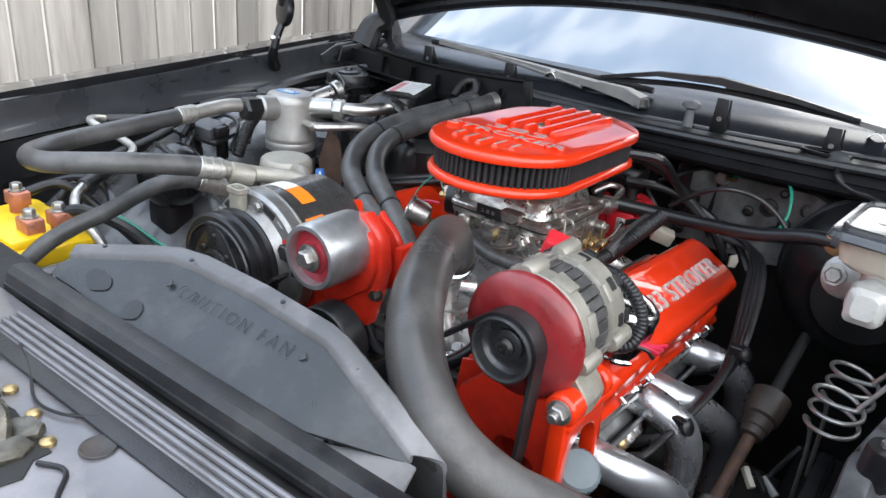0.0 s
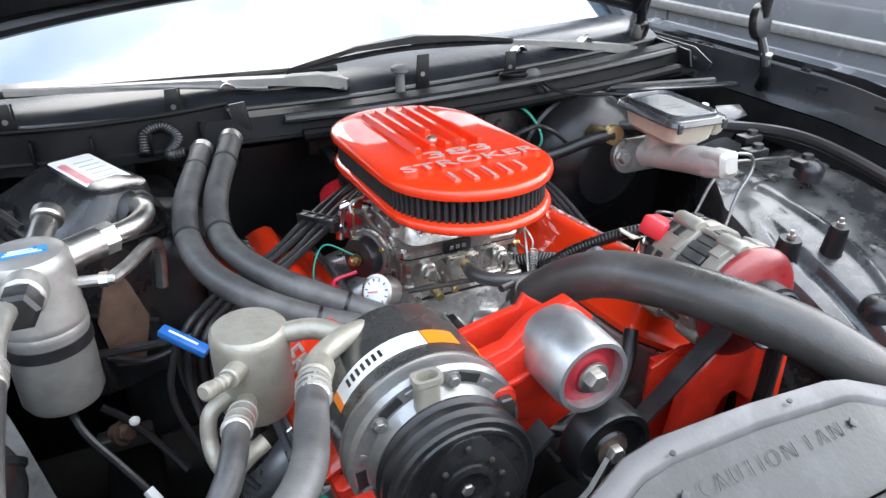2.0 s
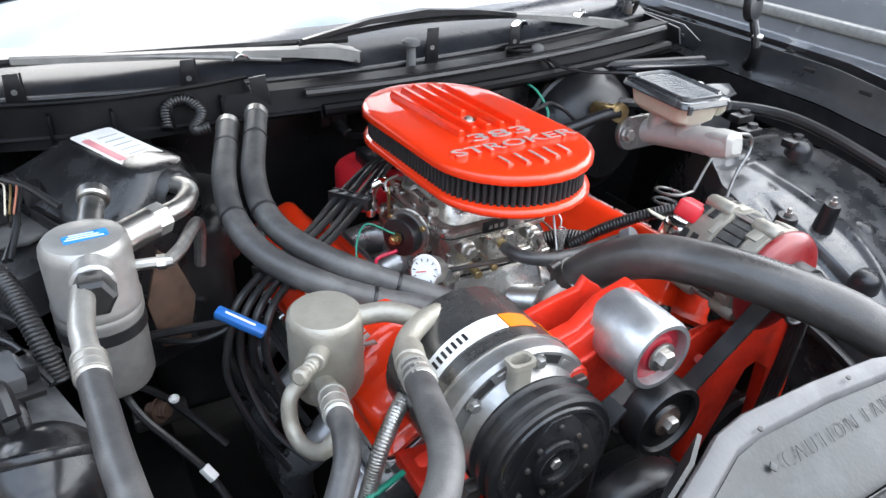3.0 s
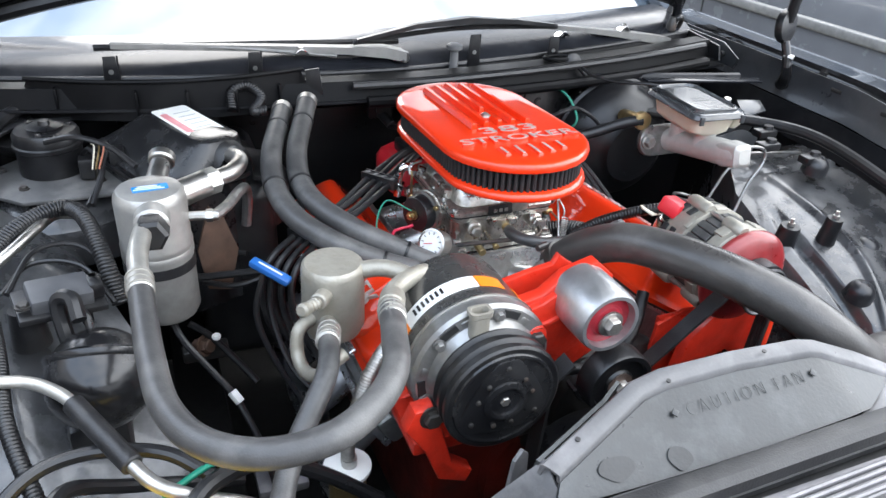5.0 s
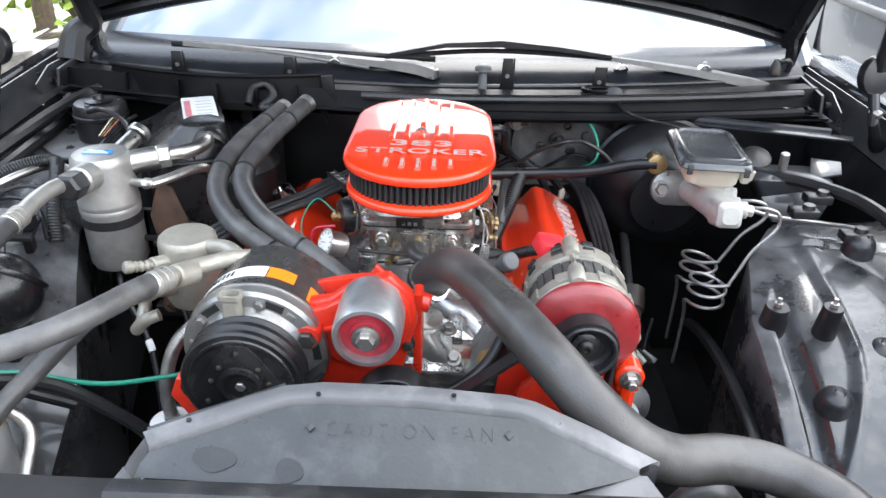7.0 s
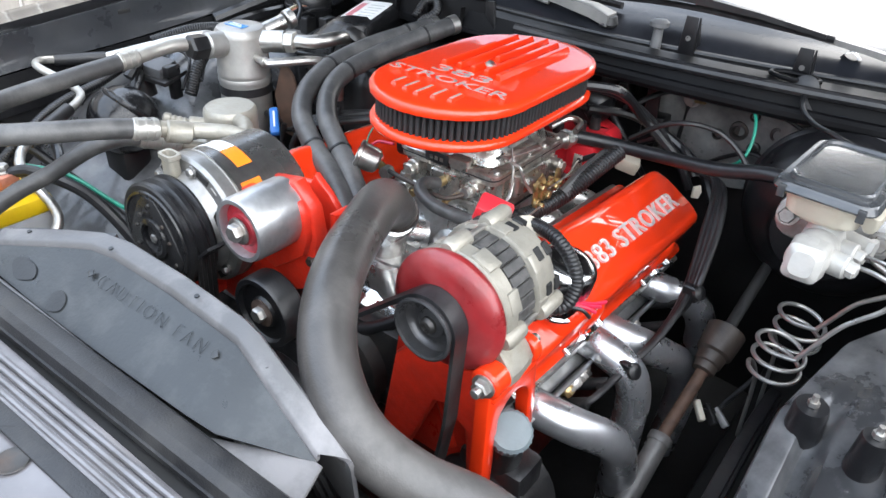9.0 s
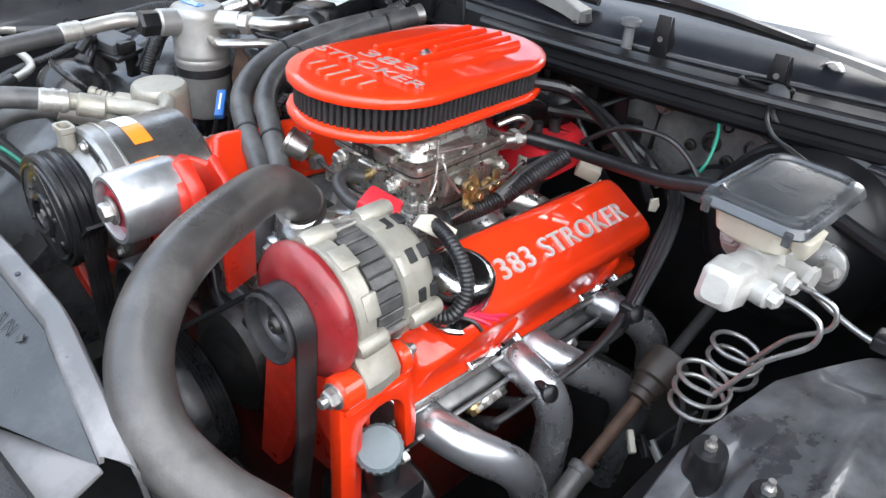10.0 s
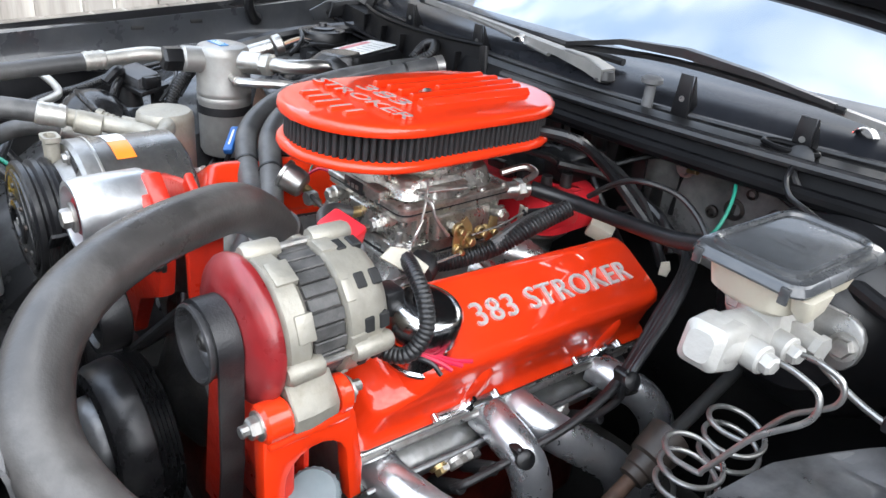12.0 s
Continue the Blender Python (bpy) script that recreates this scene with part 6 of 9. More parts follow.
part("web_panel", plate([(0.095, -0.20), (0.236, -0.20), (0.236, -0.05), (0.20, -0.035), (0.15, -0.03), (0.112, -0.045)], 0.006, axes((0, -0.296, 0.872), (1, 0, 0), (0, 0, 1)), 0.002), REDC, ab)
part("back_web", plate([(0.118, -0.11), (0.185, -0.11), (0.185, -0.07), (0.15, -0.04), (0.118, -0.040)], 0.012, axes((0, -0.288, 0.872), (1, 0, 0), (0, 0, 1)), 0.003), REDC, ab)
part("frame_plate", plate([(0.110, -0.20), (0.14, -0.20), (0.185, -0.085), (0.20, -0.08), (0.225, -0.10), (0.232, -0.20), (0.250, -0.20), (0.252, -0.06), (0.248, -0.025), (0.235, -0.02), (0.20, -0.03), (0.165, -0.02), (0.135, -0.05)], 0.018, axes((0, -0.318, 0.872), (1, 0, 0), (0, 0, 1)), 0.004), REDC, ab)
part("saddle", merge(rod((0.248, -0.347, 0.854), (0.248, -0.325, 0.854), 0.016, 24), rod((0.248, -0.283, 0.854), (0.248, -0.272, 0.854), 0.016, 24), box((0.236, -0.345, 0.834), (0.260, -0.273, 0.842), 0.003)), RED, ab)
arch = [(-0.348, 0.66), (-0.348, 0.850), (-0.325, 0.850), (-0.318, 0.842), (-0.283, 0.842), (-0.272, 0.848), (-0.266, 0.835), (-0.256, 0.775), (-0.256, 0.74), (-0.268, 0.74), (-0.272, 0.775)]
arch += [(-0.301 + 0.028 * math.cos(radians(a)), 0.790 + 0.028 * math.sin(radians(a))) for a in range(0, 181, 20)] + [(-0.331, 0.66)]
part("arch", plate(arch, 0.016, axes((0.240, 0, 0), (0, 1, 0), (0, 0, 1)), 0.003), RED, ab)
part("pivot_bolt", merge(rod((0.248, -0.362, 0.854), (0.248, -0.258, 0.854), 0.005, 10), hexbolt((0.248, -0.348, 0.854), (0, -1, 0), 0.0088, 0.008), hexbolt((0.248, -0.271, 0.854), (0, 1, 0), 0.0095, 0.006)), STEEL, ab)


for pts in ([(0.135, -0.307, 0.80), (0.165, -0.30, 0.76), (0.19, -0.30, 0.70)], [(0.17, -0.307, 0.83), (0.20, -0.30, 0.77), (0.215, -0.30, 0.70)]):
    part("rib", tube(pts, 0.006, 8, 4), REDC, ab)


def belt(pts, y0, w, nm, label, t=0.0035):
    """A flat belt round a path in the plane of the pulleys."""
    bm = bmesh.new()
    P = [Vector((x, 0, z)) for x, z in pts]
    n = len(P)
    R = []
    for i, p in enumerate(P):
        d = (P[min(i + 1, n - 1)] - P[max(i - 1, 0)]).normalized()
        nn = Vector((-d.z, 0, d.x)) * t
        R.append([bm.verts.new(p + Vector((0, y0, 0))), bm.verts.new(p + Vector((0, y0 - w, 0))), bm.verts.new(p + nn + Vector((0, y0 - w, 0))), bm.verts.new(p + nn + Vector((0, y0, 0)))])
    for a, b in zip(R, R[1:]):
        for i in range(4):
            bm.faces.new((a[i], a[(i + 1) % 4], b[(i + 1) % 4], b[i]))
    bm.faces.new(R[0][::-1])
    bm.faces.new(R[-1])
    t_ = thing(nm, (P[0].x, y0 - w / 2, min(p.z for p in P)), label, "belt", "drive belts")
    part("backing", bm, RUBBER, t_)
    for k in range(4):
        yk = y0 - w * (k + 0.5) / 4
        rows_ = []
        rb = bmesh.new()
        for i, p in enumerate(P):
            d = (P[min(i + 1, n - 1)] - P[max(i - 1, 0)]).normalized()
            nn = Vector((-d.z, 0, d.x))
            rows_.append([rb.verts.new(p + Vector((0, yk + e, 0)) + nn * f) for e, f in ((-0.0018, 0.0), (0.0018, 0.0), (0.0006, -0.0012), (-0.0006, -0.0012))])
        for a_, b_ in zip(rows_, rows_[1:]):
            for i in range(4):
                rb.faces.new((a_[i], a_[(i + 1) % 4], b_[(i + 1) % 4], b_[i]))
        part("rib", rb, RUBBER, t_)


L0, A0 = Vector((-0.002, 0.831)), Vector((AX, AZ))
# the belt passes under the smooth idler and over the alternator pulley
ang = math.atan2(A0.y - L0.y, A0.x - L0.x) + math.asin(0.075 / (A0 - L0).length)
nrm = Vector((-math.sin(ang), math.cos(ang)))
a0 = math.degrees(ang) + 90
pts = [tuple(L0 + Vector((math.cos(radians(b)), math.sin(radians(b)))) * 0.0445) for b in range(200, int(a0) + 176, 15)]
pts += [tuple(L0 - nrm * 0.0445), tuple(A0 + nrm * 0.0295)]
pts += [(AX + 0.0295 * math.cos(radians(a)), AZ + 0.0295 * math.sin(radians(a))) for a in np.arange(a0 - 10, -14, -11)]
belt(pts + [(0.2185, 0.80), (0.20, 0.68), (0.09, 0.56)], -0.346, 0.019, "drive_belt", "black ribbed drive belt over the alternator pulley")
belt([(-0.10, 0.62), (-0.102, 0.70), (-0.092, 0.86), (-0.07, 0.88)], -0.372, 0.022, "compressor_belt", "black drive belt beside the compressor")

# --- fan shroud and radiator top ---
sh = thing("fan_shroud", (0.03, -0.53, 0.86), "grey plastic fan shroud with moulded warning lettering", "shroud")
outer = [(-0.192, -0.530, 0.920), (-0.150, -0.514, 0.929), (-0.114, -0.500, 0.936), (-0.084, -0.487, 0.9395), (-0.05, -0.481, 0.9405), (0.03, -0.482, 0.9415), (0.108, -0.484, 0.938), (0.130, -0.486, 0.934), (0.185, -0.494, 0.913), (0.240, -0.503, 0.888)]
inner = [(-0.182, -0.544, 0.9175), (-0.134, -0.5255, 0.9275), (-0.104, -0.514, 0.934), (-0.078, -0.5035, 0.9380), (-0.05, -0.4995, 0.9385), (0.03, -0.4975, 0.9375), (0.116, -0.4995, 0.9325), (0.128, -0.5025, 0.9305), (0.174, -0.5105, 0.912), (0.219, -0.517, 0.8925)]


def skin(rows, thick=0.0035):
    """A sheet through rows of points, given thickness."""
    b = bmesh.new()
    grid = [[b.verts.new(p) for p in r] for r in rows]
    for a, c in zip(grid, grid[1:]):
        for i in range(len(a) - 1):
            b.faces.new((a[i], a[i + 1], c[i + 1], c[i]))
    bmesh.ops.recalc_face_normals(b, faces=b.faces[:])
    bmesh.ops.solidify(b, geom=b.faces[:], thickness=thick)
    return b


def off(row, dy, dz):
    return [(x, y_ + dy, z_ + dz) for x, y_, z_ in row]


def between(f, up):
    return [tuple(Vector(p).lerp(Vector(q), f) + Vector((0, 0, up))) for p, q in zip(outer, inner)]


# raised rim along the rear and the driver's side, and the sunk face in front of it
part("rim", skin([off(outer, 0.008, -0.075), off(outer, 0.002, -0.008), outer, between(0.12, 0.0020), between(0.5, 0.0024), between(0.9, 0.0012), inner, off(inner, -0.0015, -0.006)]), SHROUDRIM, sh, "dusty raised rim", 38)
face_rows = [[(-0.182, -0.546, 0.9135), (-0.134, -0.5275, 0.923), (-0.104, -0.516, 0.929), (-0.078, -0.5055, 0.9325), (-0.05, -0.501, 0.933), (0.03, -0.4995, 0.932), (0.118, -0.5015, 0.927), (0.129, -0.5045, 0.925), (0.2185, -0.519, 0.889)],
             [(-0.187, -0.553, 0.908), (-0.150, -0.544, 0.912), (-0.118, -0.537, 0.914), (-0.09, -0.531, 0.915), (-0.05, -0.529, 0.916), (0.03, -0.527, 0.916), (0.12, -0.527, 0.913), (0.145, -0.528, 0.908), (0.2195, -0.5195, 0.8885)],
             [(-0.19, -0.560, 0.900), (-0.15, -0.560, 0.900), (-0.12, -0.560, 0.899), (-0.09, -0.560, 0.898), (-0.05, -0.560, 0.898), (0.03, -0.559, 0.898), (0.12, -0.556, 0.898), (0.152, -0.553, 0.897), (0.2205, -0.520, 0.888)]]
part("cover", skin(face_rows), SHROUD, sh, "sunk grey face", 28)
part("corner_ledge", plate([(0.145, -0.552), (0.215, -0.519), (0.226, -0.519), (0.244, -0.566), (0.14, -0.568)], 0.005, Matrix.Translation((0, 0, 0.8835)), 0.002), SHROUDRIM, sh, "pale corner ledge")
part("bottom_ledge", plate([(-0.205, -0.545), (-0.192, -0.560), (0.14, -0.560), (0.14, -0.572), (-0.21, -0.572)], 0.004, Matrix.Translation((0, 0, 0.894)), 0.0015), SHROUDRIM, sh, "pale ledge along the foot of the face")
part("flank", skin([[(-0.190, -0.526, 0.918), (-0.150, -0.511, 0.926), (-0.112, -0.496, 0.932), (-0.085, -0.478, 0.932)], [(-0.193, -0.518, 0.875), (-0.155, -0.500, 0.875), (-0.118, -0.484, 0.872), (-0.090, -0.468, 0.870)], [(-0.200, -0.510, 0.78), (-0.16, -0.49, 0.78), (-0.12, -0.475, 0.78), (-0.095, -0.46, 0.78)]]), SHROUD, sh)
for at, k, tilt, up in (((-0.129, -0.546, 0.9104), 0.2, -0.08, (0, 0.83, 0.55)), ((-0.068, -0.550, 0.9052), 1.4, 0.0, (0, 0.863, 0.504))):
    part("splash_mark", plate([((0.016 if k < 1 else 0.011) * math.cos(a) * (1 + 0.12 * math.cos(2 * a + k)), 0.010 * math.sin(a) * (1 + 0.10 * math.sin(3 * a + k))) for a in np.linspace(0, 6.2832, 25)[:-1]], 0.0003, axes(at, (1, 0, tilt), up), 0), SPLASH, sh, "dark oily splash")
for x in (0.241, 0.284):
    part("stay", tube([(x, -0.515, 0.845), (x + 0.006, -0.535, 0.852), (x + 0.012, -0.556, 0.866)], 0.0032, 10, 4), SHROUDRIM, sh, "pale round stay")
face = axes((0.026, -0.5185, 0.9226), (1, 0.03, -0.02), (0, 0.856, 0.517))
part("lettering", moved(lettering("CAUTION FAN", 0.0185, 0.0006, Matrix(), 0.86, -0.0007, 1.42), face), SHROUD, sh, "moulded words CAUTION FAN")
for x in (-0.082, 0.082):
    part("mark", moved(plate([(0.004, 0), (0, 0.004), (-0.004, 0), (0, -0.004)], 0.0012, Matrix(), 0.0002), face @ Matrix.Translation((x, 0.001, 0))), SHROUD, sh)
for p in ((-0.155, -0.523, 0.9285), (-0.052, -0.500, 0.9425), (0.061, -0.494, 0.9425), (0.150, -0.500, 0.9235)):
    part("rivet", lathe([(0.0022, 0), (0.0022, 0.0012)], p, (0, -0.2, 1), 10), BLACKPL, sh)
part("upright", plate([(0, 0), (0.035, 0), (0.030, 0.085), (0.022, 0.094), (0.012, 0.085)], 0.005, axes((-0.196, -0.480, 0.785), (0.9, 0.3, 0), (0, 0, 1)), 0.002), SHROUDRIM, sh)
part("foot_plate", skin([[(-0.184, -0.562, 0.8990), (-0.186, -0.526, 0.9210)], [(-0.212, -0.572, 0.880), (-0.222, -0.508, 0.868)], [(-0.235, -0.580, 0.860), (-0.255, -0.490, 0.80)]]), SHROUDRIM, sh, "pale sloping side plate")
seal = thing("radiator_seal", (0.05, -0.585, 0.89), "black rubber seal strip along the radiator top", "seal")
for nm, out in (("base_strip", [(0.002, 0), (0.002, 0.006), (-0.026, 0.006), (-0.026, 0)]), ("bulb", [(0.002, 0.006), (0.004, 0.012), (0.0, 0.018), (-0.008, 0.021), (-0.016, 0.021), (-0.022, 0.016), (-0.024, 0.006)])):
    part(nm, plate(out, 0.50, Matrix.Translation((-0.2, -0.572, 0.893)) @ Matrix(((0, 0, 1, 0), (1, 0, 0.018, 0), (0, 1, 0, 0), (0, 0, 0, 1))), 0.0), RUBBER, seal)
latch = thing("bonnet_latch", (0.01, -0.67, 0.89), "greasy steel bonnet latch on the support panel", "latch")
part("plate", plate([(-0.09, -0.06), (0.05, -0.07), (0.10, -0.04), (0.10, 0.012), (0.06, 0.020), (0.035, 0.026), (-0.04, 0.020), (-0.09, 0.014)], 0.004, Matrix.Translation((0.01, -0.665, 0.891)), 0.0012), SUPPORT, latch)
part("slot", box((-0.05, -0.71, 0.893), (0.05, -0.678, 0.8962), 0.001), INNER, latch)
part("pocket", plate([(-0.085, -0.050), (0.045, -0.060), (0.052, -0.030), (0.030, -0.008), (-0.02, -0.002), (-0.075, -0.012)], 0.0012, Matrix.Translation((0.01, -0.672, 0.8952)), 0.0003), INNER, latch, "greasy black pocket")
for x, yy, k in ((-0.045, -0.682, 0.2), (-0.014, -0.690, 1.1), (0.018, -0.682, 0.5), (0.034, -0.698, 1.6)):
    part("jaw", moved(plate([(-0.012, -0.006), (0.004, -0.010), (0.015, -0.003), (0.012, 0.008), (0.0, 0.012), (-0.010, 0.007)], 0.009, Matrix(), 0.0025), Matrix.Translation((x, yy, 0.893)) @ Euler((0.25 * math.sin(k * 5), 0.3 * math.cos(k * 3), k)).to_matrix().to_4x4()), GREASY, latch, "greasy latch jaw")
for x, yy in ((-0.035, -0.666), (0.004, -0.668), (0.040, -0.676)):
    part("rivet", lathe([(0.0055, 0), (0.0052, 0.0025), (0.003, 0.004)], (x, yy, 0.8955), (0, 0, 1), 14), BRASS, latch, "yellowed rivet")
part("hook", tube([(-0.02, -0.70, 0.895), (-0.01, -0.692, 0.910), (0.012, -0.69, 0.910), (0.03, -0.70, 0.896)], 0.005, 8, 4), GREASY, latch)
part("spring", tube([(-0.030 + 0.004 * math.cos(k * 1.05), -0.715 + 0.0007 * k, 0.900 + 0.004 * math.sin(k * 1.05)) for k in range(48)], 0.0011, 5, 2), GREASY, latch)
part("pull_cable", tube([(0.055, -0.690, 0.897), (0.075, -0.682, 0.8965), (0.10, -0.700, 0.8955), (0.16, -0.712, 0.893), (0.32, -0.69, 0.89)], 0.0018, 8, 5), CABLE, latch)
part("plate_seam", tube([(-0.09, -0.634, 0.8975), (-0.05, -0.645, 0.8975), (-0.01, -0.660, 0.8975), (0.018, -0.656, 0.8975), (0.040, -0.640, 0.8975)], 0.0012, 6, 5), INNER, latch)
part("hole", lathe([(0.0125, 0.0003), (0.0115, 0.0008), (0.0100, 0.0004)], (0.067, -0.656, 0.8965), (0, 0, 1), 22), DARKSTEEL, latch, "dark round hole")
for p in ((-0.12, -0.70, 0.893), (0.24, -0.675, 0.896)):
    single("panel_bolt", merge(hexbolt(p, (0, 0, 1), 0.009, 0.006), lathe([(0.018, -0.001), (0.018, 0.001)], p, (0, 0, 1), 20)), DARKSTEEL, "dark flanged bolt in the support panel", "bolt", "panel bolts")

# --- cooling hose ---
top = thing("radiator_hose", (0.2, -0.42, 0.85), "thick grey-black upper radiator hose", "hose")
part("hose", tube([(0.018, -0.196, 0.868), (0.034, -0.225, 0.905), (0.058, -0.268, 0.936), (0.088, -0.325, 0.947), (0.118, -0.385, 0.948), (0.150, -0.435, 0.938), (0.185, -0.468, 0.915), (0.225, -0.480, 0.885), (0.27, -0.468, 0.858), (0.32, -0.450, 0.845), (0.37, -0.458, 0.84), (0.42, -0.49, 0.83), (0.45, -0.54, 0.81)], 0.0235, 24, 8), RADHOSE, top)
part("clamp", lathe([(0.026, 0), (0.0265, 0.003), (0.0265, 0.010), (0.026, 0.013)], (0.022, -0.203, 0.876), (0.25, -0.45, 0.8), 24), DARKSTEEL, top, "steel worm-drive clamp")
part("clamp_screw", rod((0.0, -0.20, 0.905), (-0.016, -0.205, 0.905), 0.0045, 10), DARKSTEEL, top)

# --- air-conditioning plumbing ---
ax, ay = -0.448, -0.036
acc = thing("accumulator", (ax, ay, 0.78), "bare aluminium air-conditioning accumulator canister", "canister")
part("can", lathe([(0.028, 0), (0.037, 0.004), (0.041, 0.012), (0.041, 0.088), (0.0422, 0.091), (0.0422, 0.096), (0.041, 0.099), (0.0422, 0.102), (0.0422, 0.107), (0.041, 0.110), (0.041, 0.162), (0.0398, 0.170), (0.036, 0.175), (0.026, 0.178), (0.010, 0.1785)], (ax, ay, 0.79), (0, 0, 1), 40), ACCM, acc)
part("strap", lathe([(0.0425, 0), (0.0425, 0.013)], (ax, ay, 0.862), (0, 0, 1), 40), RUBBER, acc, "dark clamp strap")
part("label", plate(rrect(0.040, 0.015, 0.002), 0.0006, axes((ax + 0.002, ay - 0.008, 0.9686), (1, 0.1, 0), (0, 1, 0)), 0), LABELB, acc, "blue label")
for k in range(3):
    part("print_bar", box((ax - 0.016 + 0.002 * k, ay - 0.012 + 0.004 * k, 0.9692), (ax + 0.018 - 0.004 * k, ay - 0.0105 + 0.004 * k, 0.9695), 0), LABELW, acc)
part("inlet_boss", merge(rod((ax, ay - 0.034, 0.945), (ax - 0.002, ay - 0.066, 0.948), 0.020, 16)), ACCM, acc)
part("inlet_nut", merge(lathe([(0.018, 0), (0.019, 0.002), (0.019, 0.024), (0.015, 0.028)], (ax - 0.002, ay - 0.066, 0.948), (-0.08, -1, 0.05), 6)), BLACKPL, acc, "dark hexagonal fitting nut")
part("outlet_boss", rod((ax + 0.03, ay + 0.015, 0.945), (ax + 0.068, ay + 0.035, 0.948), 0.017, 16), ALU, acc)
part("outlet_nut", lathe([(0.016, 0), (0.017, 0.002), (0.017, 0.016), (0.013, 0.018)], (ax + 0.066, ay + 0.034, 0.948), (0.9, 0.4, 0.06), 6), ALUW, acc)
part("top_valve", merge(rod((ax + 0.005, ay + 0.028, 0.948), (ax + 0.018, ay + 0.076, 0.962), 0.0125, 14), lathe([(0.015, 0), (0.0165, 0.002), (0.0165, 0.012), (0.012, 0.015)], (ax + 0.019, ay + 0.078, 0.9625), (0.2, 0.9, 0.3), 14)), ALU, acc)
part("switch_port", merge(rod((ax + 0.034, ay - 0.004, 0.925), (ax + 0.075, ay - 0.012, 0.925), 0.006, 10), lathe([(0.008, 0), (0.008, 0.008)], (ax + 0.06, ay - 0.009, 0.925), (1, -0.2, 0), 6)), ALU, acc)
part("outlet_pipe", tube([(ax + 0.08, ay + 0.042, 0.949), (ax + 0.098, ay + 0.052, 0.950), (ax + 0.112, ay + 0.072, 0.951), (ax + 0.116, ay + 0.094, 0.951), (ax + 0.108, ay + 0.125, 0.944)], 0.011, 12, 6), ALU, acc)
part("side_pipe", tube([(ax + 0.070, ay - 0.011, 0.925), (ax + 0.088, ay + 0.010, 0.926), (ax + 0.108, ay + 0.050, 0.924), (ax + 0.120, ay + 0.082, 0.912), (ax + 0.122, ay + 0.092, 0.888), (ax + 0.118, ay + 0.095, 0.85)], 0.007, 10, 6), STEEL, acc)

mx, my = -0.272, -0.20
mf = thing("muffler_canister", (mx, my, 0.83), "small bare aluminium refrigerant muffler with pipe stubs", "canister")
part("can", lathe([(0.019, 0), (0.030, 0.006), (0.0352, 0.018), (0.0352, 0.088), (0.0340, 0.094), (0.031, 0.097), (0.011, 0.098)], (mx, my, 0.832), (0, 0, 1), 36), CASTW, mf)
part("service_port", merge(rod((mx - 0.016, my - 0.028, 0.906), (mx - 0.028, my - 0.046, 0.910), 0.0095, 14), rod((mx - 0.026, my - 0.043, 0.909), (mx - 0.046, my - 0.064, 0.917), 0.0055, 12), *[lathe([(0.0052, 0), (0.0068, 0.0015), (0.0068, 0.0035), (0.0052, 0.005)], (mx - 0.030 - 0.0045 * q, my - 0.0475 - 0.0047 * q, 0.9105 + 0.0018 * q), (-0.68, -0.70, 0.27), 14) for q in range(4)], lathe([(0.0075, 0), (0.0075, 0.007), (0.005, 0.009)], (mx - 0.044, my - 0.062, 0.9162), (-0.68, -0.70, 0.27), 12)), CASTW, mf)
part("outlet_pipe", tube([(mx + 0.024, my - 0.008, 0.918), (mx + 0.055, my - 0.02, 0.922), (mx + 0.08, my - 0.04, 0.916), (mx + 0.10, my - 0.05, 0.895)], 0.010, 12, 6), CASTW, mf)
part("lower_pipe", tube([(mx - 0.026, my - 0.016, 0.872), (mx - 0.046, my - 0.028, 0.866), (mx - 0.051, my - 0.038, 0.844), (mx - 0.048, my - 0.058, 0.834), (mx - 0.040, my - 0.085, 0.846), (mx - 0.026, my - 0.090, 0.862), (mx - 0.010, my - 0.085, 0.868)], 0.0075, 12, 6), CASTW, mf)
part("pipe_joint", rod((-0.232, -0.288, 0.930), (-0.243, -0.315, 0.938), 0.0135, 16), CASTW, mf)
part("suction_pipe", tube([(-0.170, -0.245, 0.925), (-0.195, -0.255, 0.930), (-0.22, -0.27, 0.930), (-0.238, -0.295, 0.935), (-0.25, -0.335, 0.945)], 0.0100, 14, 6), CASTW, mf)

rh = thing("refrigerant_hose", (-0.36, -0.40, 0.93), "thick black refrigerant hose looping to the accumulator", "hose")
part("hose", tube([(-0.248, -0.330, 0.945), (-0.262, -0.380, 0.955), (-0.278, -0.430, 0.962), (-0.305, -0.465, 0.962), (-0.345, -0.485, 0.957), (-0.395, -0.478, 0.950), (-0.435, -0.445, 0.944), (-0.457, -0.395, 0.942), (-0.464, -0.33, 0.944), (-0.466, -0.27, 0.947), (-0.467, -0.225, 0.949)], 0.0121, 18, 8), HOSE, rh)
for a, b in (((-0.2455, -0.322, 0.942), (-0.253, -0.352, 0.949)), ((-0.467, -0.236, 0.949), (-0.467, -0.205, 0.950))):
    part("crimp", merge(rod(a, b, 0.0130, 18), *[lathe([(0.0138, 0), (0.0138, 0.003)], Vector(a).lerp(Vector(b), f), Vector(b) - Vector(a), 18) for f in (0.15, 0.45, 0.75)]), ALUW, rh, "crimped aluminium collar")
part("end_pipe", tube([(-0.467, -0.205, 0.950), (-0.467, -0.175, 0.953), (-0.463, -0.145, 0.955), (-0.459, -0.112, 0.951)], 0.0105, 12, 6), ALUW, rh)
dh = thing("discharge_hose", (-0.33, -0.38, 0.85), "black discharge hose running down from the muffler", "hose")
